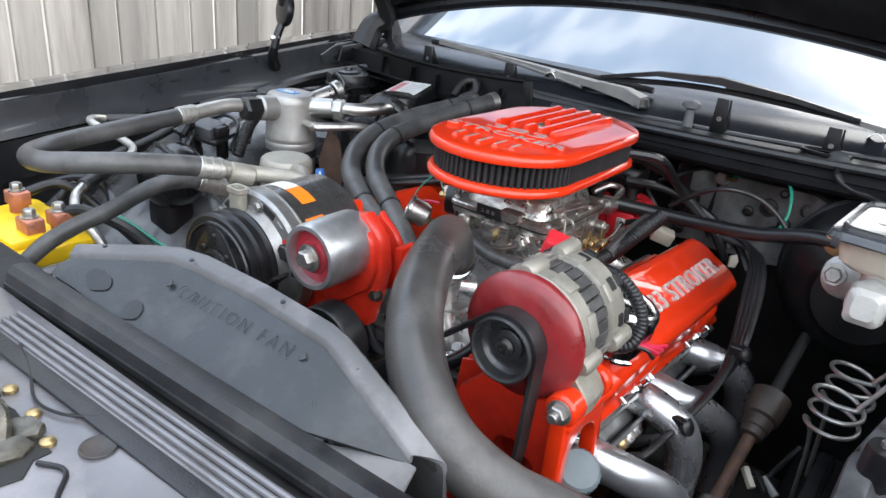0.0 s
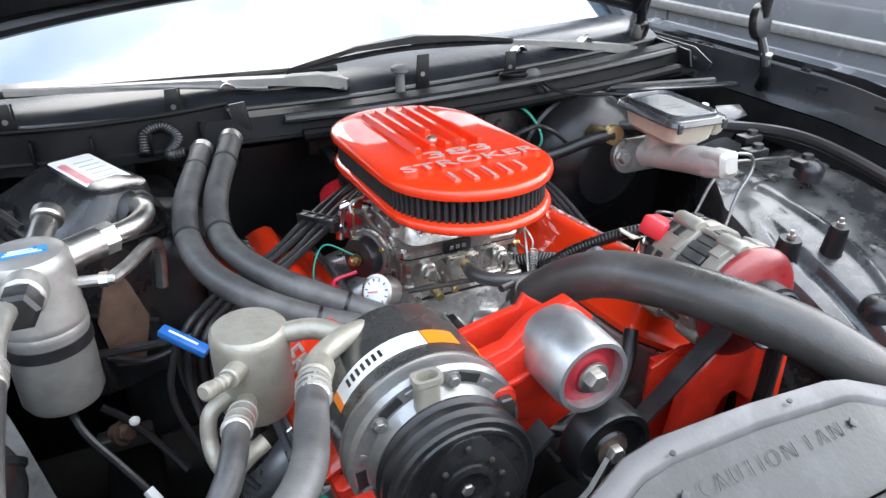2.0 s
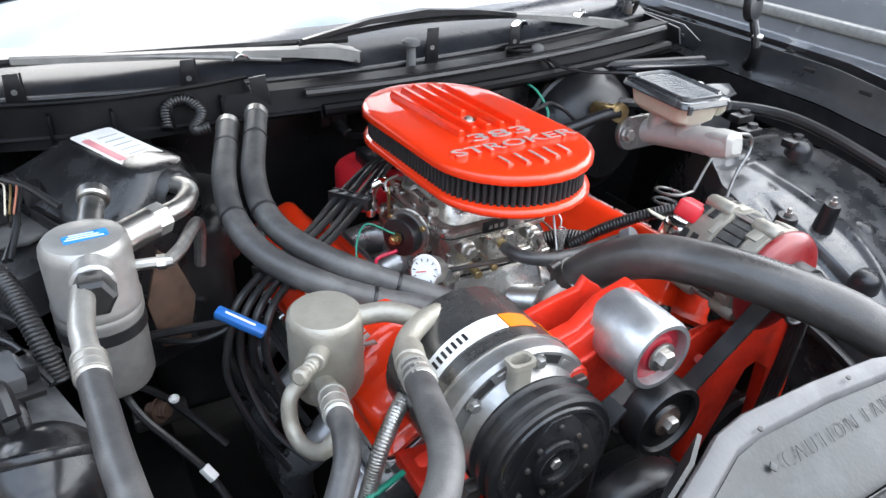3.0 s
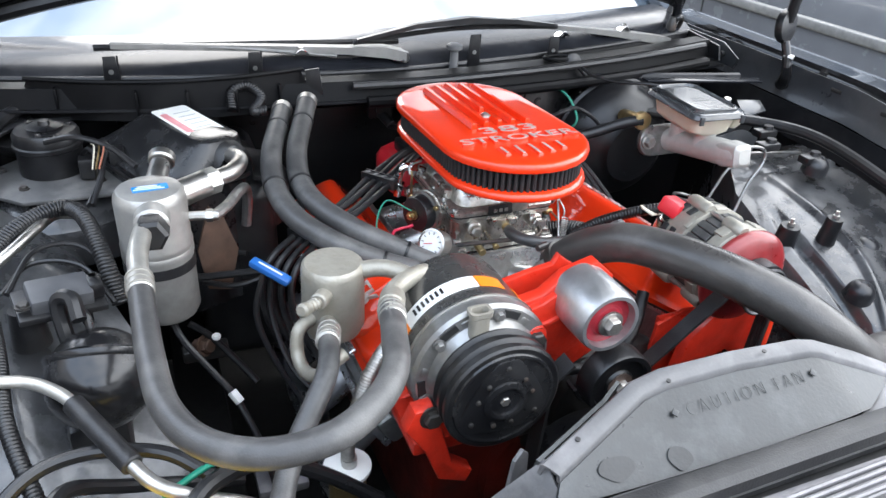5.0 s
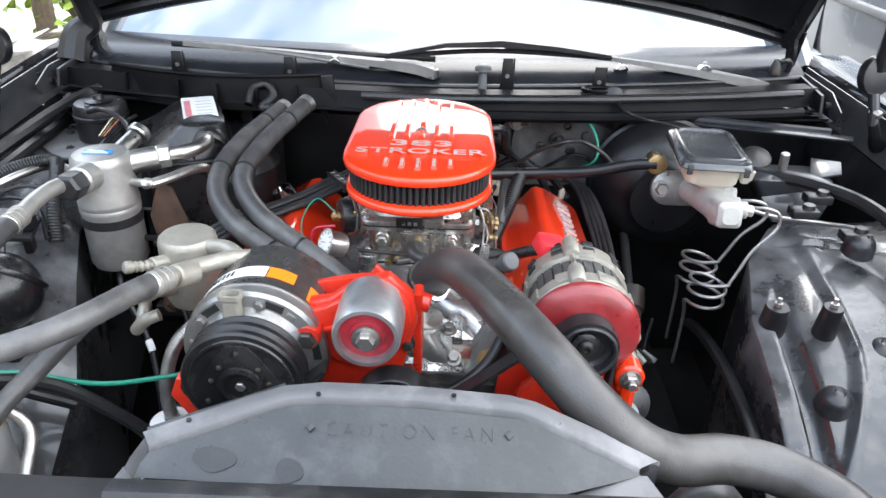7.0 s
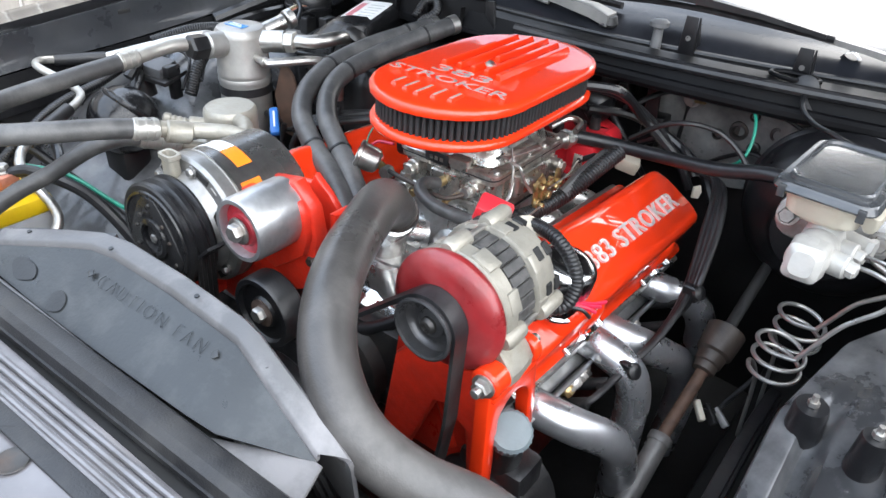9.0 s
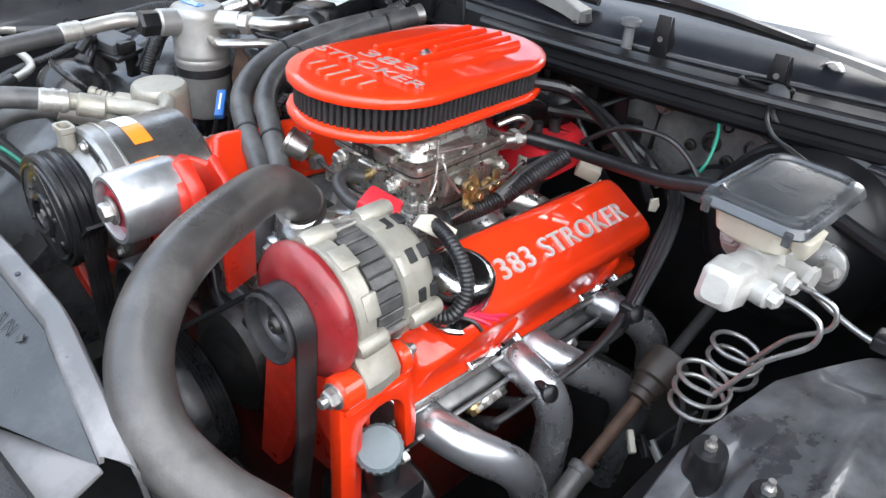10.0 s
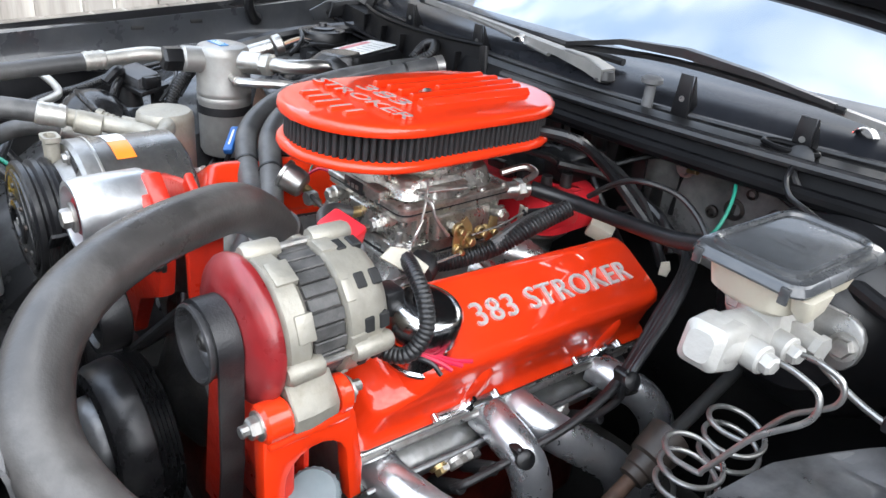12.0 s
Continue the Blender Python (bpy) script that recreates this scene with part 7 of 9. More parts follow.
part("hose", tube([(-0.306, -0.312, 0.908), (-0.310, -0.334, 0.914), (-0.320, -0.362, 0.911), (-0.337, -0.383, 0.897), (-0.354, -0.400, 0.881), (-0.369, -0.421, 0.868), (-0.380, -0.445, 0.857), (-0.392, -0.480, 0.836), (-0.402, -0.515, 0.80), (-0.41, -0.55, 0.74)], 0.0104, 16, 7), HOSE, dh)
part("crimp", merge(rod((-0.294, -0.268, 0.890), (-0.307, -0.316, 0.910), 0.0118, 16), *[lathe([(0.0126, 0), (0.0126, 0.003)], Vector((-0.294, -0.268, 0.890)).lerp(Vector((-0.307, -0.316, 0.910)), f), (-0.24, -0.9, 0.37), 16) for f in (0.1, 0.45, 0.8)]), ALUW, dh, "crimped aluminium collar")
part("elbow", tube([(-0.284, -0.215, 0.866), (-0.288, -0.242, 0.876), (-0.295, -0.272, 0.892)], 0.0092, 12, 6), CASTW, dh)
bh = thing("braided_line", (-0.26, -0.31, 0.70), "braided steel line ending in a white float cup", "fuel line")
part("line", tube([(-0.215, -0.262, 0.862), (-0.240, -0.283, 0.858), (-0.262, -0.298, 0.838), (-0.276, -0.303, 0.802), (-0.284, -0.301, 0.762), (-0.285, -0.298, 0.726)], 0.0078, 14, 7, rib=0.03, pitch=0.003), STEEL, bh)
part("clamp", lathe([(0.009, 0), (0.009, 0.012)], (-0.2835, -0.300, 0.721), (0, 0, 1), 14), STEEL, bh)
part("cup", lathe([(0.012, 0), (0.016, 0.003), (0.016, 0.018), (0.0275, 0.023), (0.0275, 0.028), (0.012, 0.032)], (-0.285, -0.297, 0.690), (0, 0, 1), 24), WHITE, bh, "white plastic cap")
part("bowl", lathe([(0.012, 0), (0.0215, 0.002), (0.0215, 0.040)], (-0.285, -0.297, 0.660), (0, 0, 1), 24), BRASS, bh, "amber bowl")

# --- heater hoses ---
for nm, pts in (("outer", [(-0.244, 0.205, 0.962), (-0.262, 0.15, 0.955), (-0.285, 0.08, 0.943), (-0.295, 0.01, 0.928), (-0.283, -0.05, 0.911), (-0.245, -0.10, 0.894), (-0.19, -0.13, 0.872), (-0.13, -0.155, 0.855), (-0.07, -0.19, 0.832), (-0.02, -0.25, 0.80)]),
               ("inner", [(-0.205, 0.205, 0.972), (-0.225, 0.15, 0.960), (-0.250, 0.08, 0.943), (-0.260, 0.01, 0.928), (-0.247, -0.04, 0.914), (-0.21, -0.085, 0.897), (-0.155, -0.115, 0.872), (-0.10, -0.145, 0.848), (-0.05, -0.18, 0.818), (0.0, -0.24, 0.77)])):
    h = thing("heater_hose", (pts[4][0], pts[4][1], 0.85), "thick black heater hose, one of a strapped pair", "hose", "heater hoses")
    part("hose", tube(pts, 0.0146, 18, 8), HOSE, h)
    part("end_clamp", lathe([(0.0155, 0), (0.0155, 0.012)], Vector(pts[0]), Vector(pts[1]) - Vector(pts[0]), 18), STEEL, h)
for p, d in (((-0.262, 0.15, 0.955), (-0.32, -0.95, -0.15)), ((-0.225, 0.15, 0.960), (-0.35, -0.93, -0.22)), ((-0.295, 0.01, 0.928), (0.0, -1, -0.25)), ((-0.260, 0.01, 0.928), (0.0, -1, -0.24)), ((-0.190, -0.130, 0.872), (0.88, -0.42, -0.25)), ((-0.155, -0.115, 0.872), (0.85, -0.45, -0.35))):
    single("cable_tie", lathe([(0.0150, -0.002), (0.0157, -0.0015), (0.0157, 0.0015), (0.0150, 0.002)], p, d, 24), CABLE, "thin cable tie round a heater hose", "cable tie", "hose ties")

# --- passenger side of the firewall ---
hb = thing("heater_box", (-0.42, 0.28, 0.80), "rounded black air-conditioning case with a warning label", "heater box")
HL, HW = Vector((0.38, -0.925, 0)), Vector((0.925, 0.38, 0))
HO = Vector((-0.376, 0.168, 0))


def case_ring(w, l, z, r, side=0.0, front=0.0):
    """A rounded ring of the case, moved sideways and forwards along its own axes."""
    l, front = l - 0.028, front - 0.014
    return [HO + HW * (x + side) + HL * (yy + front) + Vector((0, 0, z + 0.03 * (yy + front) * (z > 0.9))) for x, yy in rrect(w, l, r)]


part("case", loft([case_ring(0.150, 0.285, 0.72, 0.04, -0.030, -0.02), case_ring(0.150, 0.285, 0.905, 0.04, -0.030, -0.02), case_ring(0.144, 0.280, 0.914, 0.04, -0.028, -0.02), case_ring(0.108, 0.250, 0.934, 0.035, -0.014, -0.012), case_ring(0.078, 0.220, 0.954, 0.028, -0.003, -0.004), case_ring(0.068, 0.210, 0.9595, 0.026), case_ring(0.056, 0.198, 0.9615, 0.024), case_ring(0.030, 0.17, 0.962, 0.012)]), BLACKGLOSS2, hb, "", 25)
LB = axes(HO - HL * 0.022 + Vector((0, 0, 0.9622)), HW, -HL)
# the white plate runs past the label proper to stand for glare on the case top
part("label", plate(rrect(0.054, 0.122, 0.006), 0.0004, LB, 0), LABELW, hb, "white warning label, lengthened to paint in the case's glare")
part("print_patch", plate(rrect(0.010, 0.085, 0.002), 0.0003, LB @ Matrix.Translation((-0.018, -0.004, 0.0007)), 0), PINK, hb, "faded red print band")
for k in range(5):
    part("print_bar", plate(rrect(0.026, 0.0022, 0.0008), 0.0003, LB @ Matrix.Translation((0.008, -0.036 + 0.017 * k, 0.0007)), 0), BATTGREY, hb)
part("seam", tube([*case_ring(0.154, 0.289, 0.9085, 0.04, -0.030, -0.02), case_ring(0.154, 0.289, 0.9085, 0.04, -0.030, -0.02)[0]], 0.0032, 6, 2), BLACKPL, hb)
part("pipe_hood", loft([[HO + HL * (0.072 + d) + HW * (0.006 + 0.030 * k * math.cos(a)) + Vector((0, 0, 0.918 + h * k * max(-0.6, math.sin(a)))) for a in np.linspace(0, 6.2832, 21)[:-1]] for d, k, h in ((-0.02, 1.0, 0.040), (0.0, 1.05, 0.043), (0.018, 1.0, 0.040), (0.022, 0.86, 0.036), (0.012, 0.74, 0.030))]), BLACKPL, hb, "black hood over the pipe joint", 50)
part("lower_case", box((-0.40, 0.08, 0.60), (-0.28, 0.34, 0.90), 0.03, 3), BLACKPL, hb)
part("bulge", lathe([(0.05, 0), (0.075, 0.02), (0.075, 0.08), (0.06, 0.1)], (-0.325, 0.16, 0.80), (0, 0, 1), 28), BLACKPL, hb)
bl = thing("blower_motor", (-0.57, 0.225, 0.86), "black cylindrical blower motor on its housing", "motor")
part("housing", lathe([(0.135, 0), (0.125, 0.05), (0.085, 0.085), (0.060, 0.09)], (-0.57, 0.225, 0.80), (0, 0, 1), 36), WELL, bl, "dusty black blower housing")
part("motor", lathe([(0.042, 0), (0.043, 0.003), (0.043, 0.040), (0.0455, 0.042), (0.0455, 0.047), (0.0435, 0.049), (0.0435, 0.060), (0.040, 0.066), (0.018, 0.068)], (-0.572, 0.225, 0.888), (0, 0, 1), 36), BLACKPL, bl)
part("flange", plate([(-0.105, -0.035), (-0.050, -0.085), (0.055, -0.085), (0.100, -0.050), (0.105, 0.04), (0.06, 0.08), (-0.06, 0.08), (-0.105, 0.03)], 0.006, Matrix.Translation((-0.555, 0.205, 0.886)), 0.002), PLATEM, bl, "dusty grey motor flange")
part("lid", merge(lathe([(0.022, 0), (0.024, 0.003), (0.018, 0.005)], (-0.572, 0.224, 0.955), (0, 0, 1), 20), lathe([(0.009, 0), (0.007, 0.008)], (-0.572, 0.224, 0.958), (0, 0, 1), 10), *[lathe([(0.005, 0), (0.004, 0.004)], (-0.572 + 0.031 * math.cos(a), 0.225 + 0.031 * math.sin(a), 0.953), (0, 0, 1), 8) for a in (0.4, 2.3, 4.5)]), BLACKPL, bl, "stepped black motor cap")
part("plug_block", merge(box((-0.535, 0.165, 0.895), (-0.515, 0.19, 0.925), 0.003), box((-0.495, 0.175, 0.895), (-0.475, 0.205, 0.93), 0.003)), BLACKPL, bl)
for k in range(5):
    a = radians(72 * k + 20)
    part("flange_screw", hexbolt((-0.56 + 0.082 * math.cos(a), 0.215 + 0.062 * math.sin(a), 0.893), (0, 0, 1), 0.005, 0.004), DARKSTEEL, bl)
cs = thing("cowl_shield", (-0.42, 0.37, 0.95), "long dull black cowl shield with a flanged corner", "shield")
def shield_y(u):
    return 0.352 - 0.070 * u - 0.045 * (1 - (2 * u - 1) ** 2)


part("sheet", surface(lambda u, v: (-0.61 + 0.425 * u, shield_y(u) - 0.010 * v, 0.990 + 0.010 * u - 0.058 * v - 0.030 * max(0.0, abs(2 * u - 1) - 0.93) * 14), 0, 1, 0, 1, 28, 4, 0.004), COWLBLACK, cs)
part("top_fold", tube([(-0.60 + 0.405 * u, shield_y(0.02 + 0.96 * u) - 0.002, 0.990 + 0.010 * u) for u in np.linspace(0, 1, 12)], 0.0035, 8, 2), COWLBLACK, cs)
for u in (0.12, 0.38, 0.55, 0.72, 0.88):
    part("stiffener", box((-0.61 + 0.425 * u - 0.002, shield_y(u) - 0.016, 0.945), (-0.61 + 0.425 * u + 0.002, shield_y(u) + 0.001, 0.982), 0.001), COWLBLACK, cs)
part("lug", plate([(0, 0), (0.022, 0.004), (0.030, -0.050), (0.004, -0.055)], 0.005, axes((-0.192, 0.272, 1.0), (0.95, -0.3, 0), (0, 0, 1)), 0.001), BLACKPAINT, cs)
vr = thing("vacuum_reservoir", (-0.526, -0.224, 0.79), "black ball-shaped vacuum reservoir", "reservoir")
part("ball", lathe([(0.053 * math.cos(radians(a)), 0.053 * math.sin(radians(a))) for a in range(-82, 18, 9)] + [(0.0518, 0.017), (0.0530, 0.019), (0.0530, 0.023), (0.0495, 0.024)] + [(0.0525 * math.cos(radians(a)), 0.0525 * math.sin(radians(a))) for a in range(31, 84, 9)], (-0.520, -0.215, 0.842), (0.1, 0.72, 0.68), 40), BLACKGLOSS2, vr)
part("nipple", tube([(-0.522, -0.185, 0.880), (-0.525, -0.175, 0.895), (-0.535, -0.165, 0.902)], 0.0045, 10, 4), BLACKPL, vr)
part("stand", box((-0.56, -0.24, 0.72), (-0.50, -0.19, 0.80), 0.01), BLACKPL, vr)
rl = thing("relay_box", (-0.555, -0.13, 0.87), "flat black relay box on the wheelhouse", "relay")
part("case", moved(box((-0.030, -0.020, -0.010), (0.030, 0.020, 0.010), 0.003), Matrix.Translation((-0.550, -0.133, 0.900)) @ Euler((0.15, 0.1, 0.25)).to_matrix().to_4x4()), RELAYGREY, rl)
for k, xx in enumerate((-0.036, 0.036)):
    part("screw", moved(hexbolt((xx, -0.012 + 0.02 * k, 0.004), (0, 0, 1), 0.006, 0.004), Matrix.Translation((-0.550, -0.133, 0.900)) @ Matrix.Rotation(0.25, 4, "Z")), DARKSTEEL, rl)
part("base", moved(box((-0.043, -0.026, -0.014), (0.043, 0.026, -0.006), 0.002), Matrix.Translation((-0.550, -0.133, 0.900)) @ Euler((0.15, 0.1, 0.25)).to_matrix().to_4x4()), BLACKPL, rl)
RF = Matrix.Translation((-0.557, -0.128, 0.900)) @ Matrix.Rotation(0.25, 4, "Z")
part("foot", moved(lathe([(0.020, -0.055), (0.017, -0.030), (0.015, -0.010)], (-0.030, 0.0, 0), (0, 0, 1), 16), RF), BLACKPL, rl)
part("bracket", moved(box((0.022, 0.0, -0.055), (0.034, 0.02, -0.008), 0.003), RF), BLACKPL, rl)
part("plug", moved(box((0.028, -0.014, -0.010), (0.042, 0.014, 0.008), 0.003), Matrix.Translation((-0.550, -0.133, 0.900)) @ Matrix.Rotation(0.25, 4, "Z")), BLACKPL, rl)

# battery
bt = thing("battery", (-0.50, -0.48, 0.66), "battery with a yellow top and copper terminal clamps", "battery")
part("case", box((-0.60, -0.56, 0.64), (-0.415, -0.39, 0.80), 0.008), BATTGREY, bt)
part("top", merge(box((-0.602, -0.562, 0.797), (-0.413, -0.388, 0.822), 0.008), box((-0.585, -0.50, 0.82), (-0.43, -0.45, 0.834), 0.006)), YELLOW, bt, "yellow plastic lid")
for x, yy in ((-0.455, -0.425), (-0.455, -0.462), (-0.56, -0.43)):
    cpart = part("terminal", merge(lathe([(0.012, 0), (0.012, 0.02), (0.008, 0.024)], (x, yy, 0.82), (0, 0, 1), 14), box((x - 0.016, yy - 0.012, 0.832), (x + 0.016, yy + 0.012, 0.852), 0.003)), COPPER, bt, "copper-coloured terminal clamp")
    part("nut", hexbolt((x, yy, 0.853), (0, 0, 1), 0.008, 0.010), STEEL, cpart)
for nm, pts, r, M in (("battery_cable", [(-0.455, -0.425, 0.848), (-0.43, -0.40, 0.852), (-0.38, -0.36, 0.82), (-0.32, -0.34, 0.76), (-0.26, -0.34, 0.70)], 0.008, CABLE),
                      ("green_wire", [(-0.47, -0.40, 0.85), (-0.42, -0.36, 0.835), (-0.34, -0.33, 0.80), (-0.24, -0.30, 0.80)], 0.003, GREENW),
                      ("ground_cable", [(-0.56, -0.43, 0.845), (-0.55, -0.37, 0.85), (-0.50, -0.33, 0.80), (-0.40, -0.30, 0.74)], 0.007, CABLE)):
    single(nm, tube(pts, r, 10, 6), M, "insulated cable leaving the battery", "cable")
single("evaporator_pipe", tube([(-0.676, -0.147, 0.888), (-0.63, -0.09, 0.905), (-0.595, -0.05, 0.917), (-0.575, -0.02, 0.922), (-0.555, 0.012, 0.922), (-0.52, 0.015, 0.915)], 0.0065, 12, 6), ALU, "bent bare aluminium pipe", "pipe")

# --- driver's side: booster, master cylinder, brake lines ---
bo = thing("brake_booster", (0.42, 0.25, 0.70), "black round brake booster on the firewall", "brake booster")
part("drum", lathe([(0.10, 0), (0.114, 0.01), (0.118, 0.03), (0.122, 0.034), (0.122, 0.042), (0.117, 0.046), (0.115, 0.060), (0.110, 0.074), (0.100, 0.090), (0.085, 0.103), (0.070, 0.112), (0.062, 0.118), (0.058, 0.128), (0.045, 0.13)], (0.405, 0.30, 0.832), (0, -1, 0), 48), BLACKPAINT, bo)
part("check_valve", merge(rod((0.376, 0.185, 0.905), (0.366, 0.115, 0.920), 0.012, 16), lathe([(0.015, 0), (0.016, 0.003), (0.016, 0.012), (0.012, 0.014)], (0.367, 0.125, 0.92), (-0.1, -1, 0), 20)), BRASS, bo, "amber plastic check valve")
mc = thing("master_cylinder", (0.42, 0.03, 0.86), "white cast master cylinder with cream reservoir and black cap", "master cylinder")
MT = Matrix.Translation((0.424, 0.012, 0.905)) @ Matrix.Rotation(radians(-12), 4, "X") @ Matrix.Translation((-0.424, -0.012, -0.905))
part("bore", moved(lathe([(0.014, 0), (0.018, 0.003), (0.020, 0.01), (0.022, 0.05), (0.021, 0.064), (0.021, 0.17), (0.026, 0.18), (0.026, 0.19)], (0.424, -0.068, 0.905), (0, 1, 0), 28), MT), MCWHITE, mc)
part("front_boss", moved(loft([[Vector((0.424 + x, yy, 0.905 + z)) for x, z in rrect(w, h, 0.007)] for w, h, yy in ((0.022, 0.024, -0.076), (0.034, 0.036, -0.070), (0.038, 0.041, -0.040), (0.034, 0.034, -0.026))]), MT), MCWHITE, mc)
part("mount_flange", moved(plate(rrect(0.13, 0.055, 0.025), 0.012, axes((0.424, 0.115, 0.905), (1, 0, 0), (0, 0, 1)), 0.003), MT), LINEM, mc)
for s in (-1, 1):
    part("mount_nut", moved(hexbolt((0.424 + s * 0.05, 0.10, 0.905), (0, -1, 0), 0.010, 0.010), MT), STEEL, mc)
for yy, zb in ((0.022, 0.908), (0.082, 0.893)):
    part("riser", lathe([(0.021, 0), (0.018, 0.012), (0.018, 0.934 - zb - 0.006), (0.020, 0.936 - zb)], (0.424, yy, zb), (0, 0, 1), 20), MCWHITE, mc)
RM = Matrix.Translation((0.420, 0.058, 0)) @ Matrix.Rotation(radians(-4), 4, "Z")
part("reservoir", moved(loft([[Vector((x, yy, z)) for x, yy in rrect(w, l, 0.016)] for w, l, z in ((0.055, 0.105, 0.930), (0.072, 0.122, 0.938), (0.080, 0.132, 0.962), (0.088, 0.140, 0.966), (0.088, 0.140, 0.970))]), RM), CREAM, mc, "cream plastic reservoir")
capm = part("reservoir_cap", moved(loft([[Vector((x, yy, z)) for x, yy in rrect(w, l, 0.016)] for w, l, z in ((0.096, 0.148, 0.9640), (0.1020, 0.1540, 0.9648), (0.1030, 0.1550, 0.9668), (0.1015, 0.1535, 0.9685), (0.0985, 0.1505, 0.9725), (0.0955, 0.1475, 0.9742), (0.0825, 0.1345, 0.9755), (0.0815, 0.1335, 0.9790), (0.0780, 0.1300, 0.9805), (0.0745, 0.1265, 0.9795), (0.0725, 0.1245, 0.9765), (0.0650, 0.1170, 0.9765))]), RM), CAPPL, mc, "ribbed black reservoir cap", 22)
for x in (-0.0385, 0.0385):
    part("cap_clip", moved(box((x - 0.004, -0.0785, 0.958), (x + 0.004, -0.0745, 0.972), 0.001), RM), CAPPL, capm)
for p in ((0.470, -0.028, 0.905), (0.472, 0.025, 0.905)):
    part("line_port", moved(merge(rod((0.43, p[1], p[2]), (0.460, p[1] - 0.006, p[2]), 0.0125, 16), lathe([(0.0085, 0), (0.0085, 0.008), (0.006, 0.010)], (0.459, p[1] - 0.006, p[2]), (1, -0.25, -0.1), 6)), MT), MCWHITE, mc)
part("reservoir_ear", moved(loft([[Vector((0.046 + x, -0.045 + yy, z)) for x, yy in rrect(w, l, 0.005)] for w, l, z in ((0.010, 0.018, 0.940), (0.016, 0.030, 0.948), (0.018, 0.040, 0.962))]), RM), CREAM, mc)
part("cap_print", moved(plate(rrect(0.030, 0.004, 0.001), 0.0004, Matrix.Translation((0, -0.012, 0.9766)), 0), RM), CAPPL, mc)
part("cap_print", moved(plate(rrect(0.022, 0.003, 0.001), 0.0004, Matrix.Translation((0, 0.0, 0.9766)), 0), RM), CAPPL, mc)
part("switch", merge(rod((0.44, 0.06, 0.90), (0.472, 0.05, 0.90), 0.010, 14), lathe([(0.012, 0), (0.012, 0.007)], (0.466, 0.052, 0.90), (1, -0.2, 0), 6)), MCWHITE, mc)
def brake_line(port, bend, c, r, turns, pitch):
    """A steel line that leaves its port, bends, runs down to the top ring of an upright coil and off behind it."""
    q, e, c = Vector(port), Vector(bend), Vector(c)
    join = c + Vector((0.018, -r - 0.001, 0.003))
    lead = [q, q.lerp(e, 0.55) + Vector((0, -0.002, 0.005)), e, e.lerp(join, 0.10) + Vector((0.006, -0.002, -0.010)), e.lerp(join, 0.5), e.lerp(join, 0.85), join]
    ring = [c + Vector((r * math.cos(-1.5708 - a), r * math.sin(-1.5708 - a), -pitch * a / 6.2832 + 0.10 * r * math.sin(a))) for a in np.arange(0.0, 6.2832 * turns, 0.40)]
    z = -pitch * turns
    tail = [c + Vector(p) for p in ((-r, 0.008, z - 0.003), (-r + 0.004, 0.018, z - 0.014), (-r + 0.010, 0.026, z - 0.045), (-r + 0.012, 0.034, z - 0.14))]
    single("brake_line", tube([Vector(p) for p in spline(lead, 5)] + ring + tail, 0.0026, 10, 3), LINEM, "coiled steel brake line below the master cylinder", "brake line", "brake lines")


brake_line((0.463, -0.027, 0.916), (0.504, -0.036, 0.911), (0.430, -0.031, 0.803), 0.0265, 2.25, 0.019)
brake_line((0.463, 0.018, 0.906), (0.505, 0.012, 0.902), (0.434, 0.034, 0.806), 0.0265, 2.25, 0.019)
single("brake_pipe", tube([(0.468, 0.052, 0.892), (0.486, 0.048, 0.884), (0.53, 0.040, 0.873), (0.60, 0.035, 0.868), (0.67, 0.03, 0.862)], 0.0032, 10, 5), LINEM, "straight steel brake pipe running to the wing", "brake pipe")
single("booster_hose", tube([(0.072, 0.125, 0.886), (0.12, 0.15, 0.880), (0.19, 0.155, 0.882), (0.27, 0.14, 0.895), (0.33, 0.125, 0.915), (0.366, 0.118, 0.92)], 0.0095, 12, 7), CABLE, "black vacuum hose from carburettor to booster", "hose")
ss = thing("steering_shaft", (0.38, -0.05, 0.55), "rusty steering shaft with a boot and joint", "steering shaft")
part("shaft", rod((0.341, -0.06, 0.613), (0.347, 0.045, 0.668), 0.0085, 14), RUST, ss)
part("sleeve", merge(rod((0.338, -0.22, 0.53), (0.341, -0.055, 0.6155), 0.0135, 16), lathe([(0.0145, 0), (0.0155, 0.002), (0.0155, 0.010), (0.0145, 0.012)], (0.3405, -0.066, 0.610), (0.012, 0.88, 0.45), 16)), SLEEVE, ss, "scuffed grey outer sleeve")
part("boot", lathe([(0.0100, 0), (0.0150, 0.002), (0.0155, 0.012), (0.0180, 0.014), (0.0190, 0.026), (0.0190, 0.028), (0.0235, 0.031), (0.0250, 0.046), (0.0260, 0.068), (0.022, 0.070)], (0.3463, 0.036, 0.6635), (0.06, 0.85, 0.52), 24), BOOT, ss, "brown-black stepped rubber boot")
part("upper_shaft", rod((0.350, 0.085, 0.695), (0.36, 0.34, 0.80), 0.008, 12), INNER, ss)
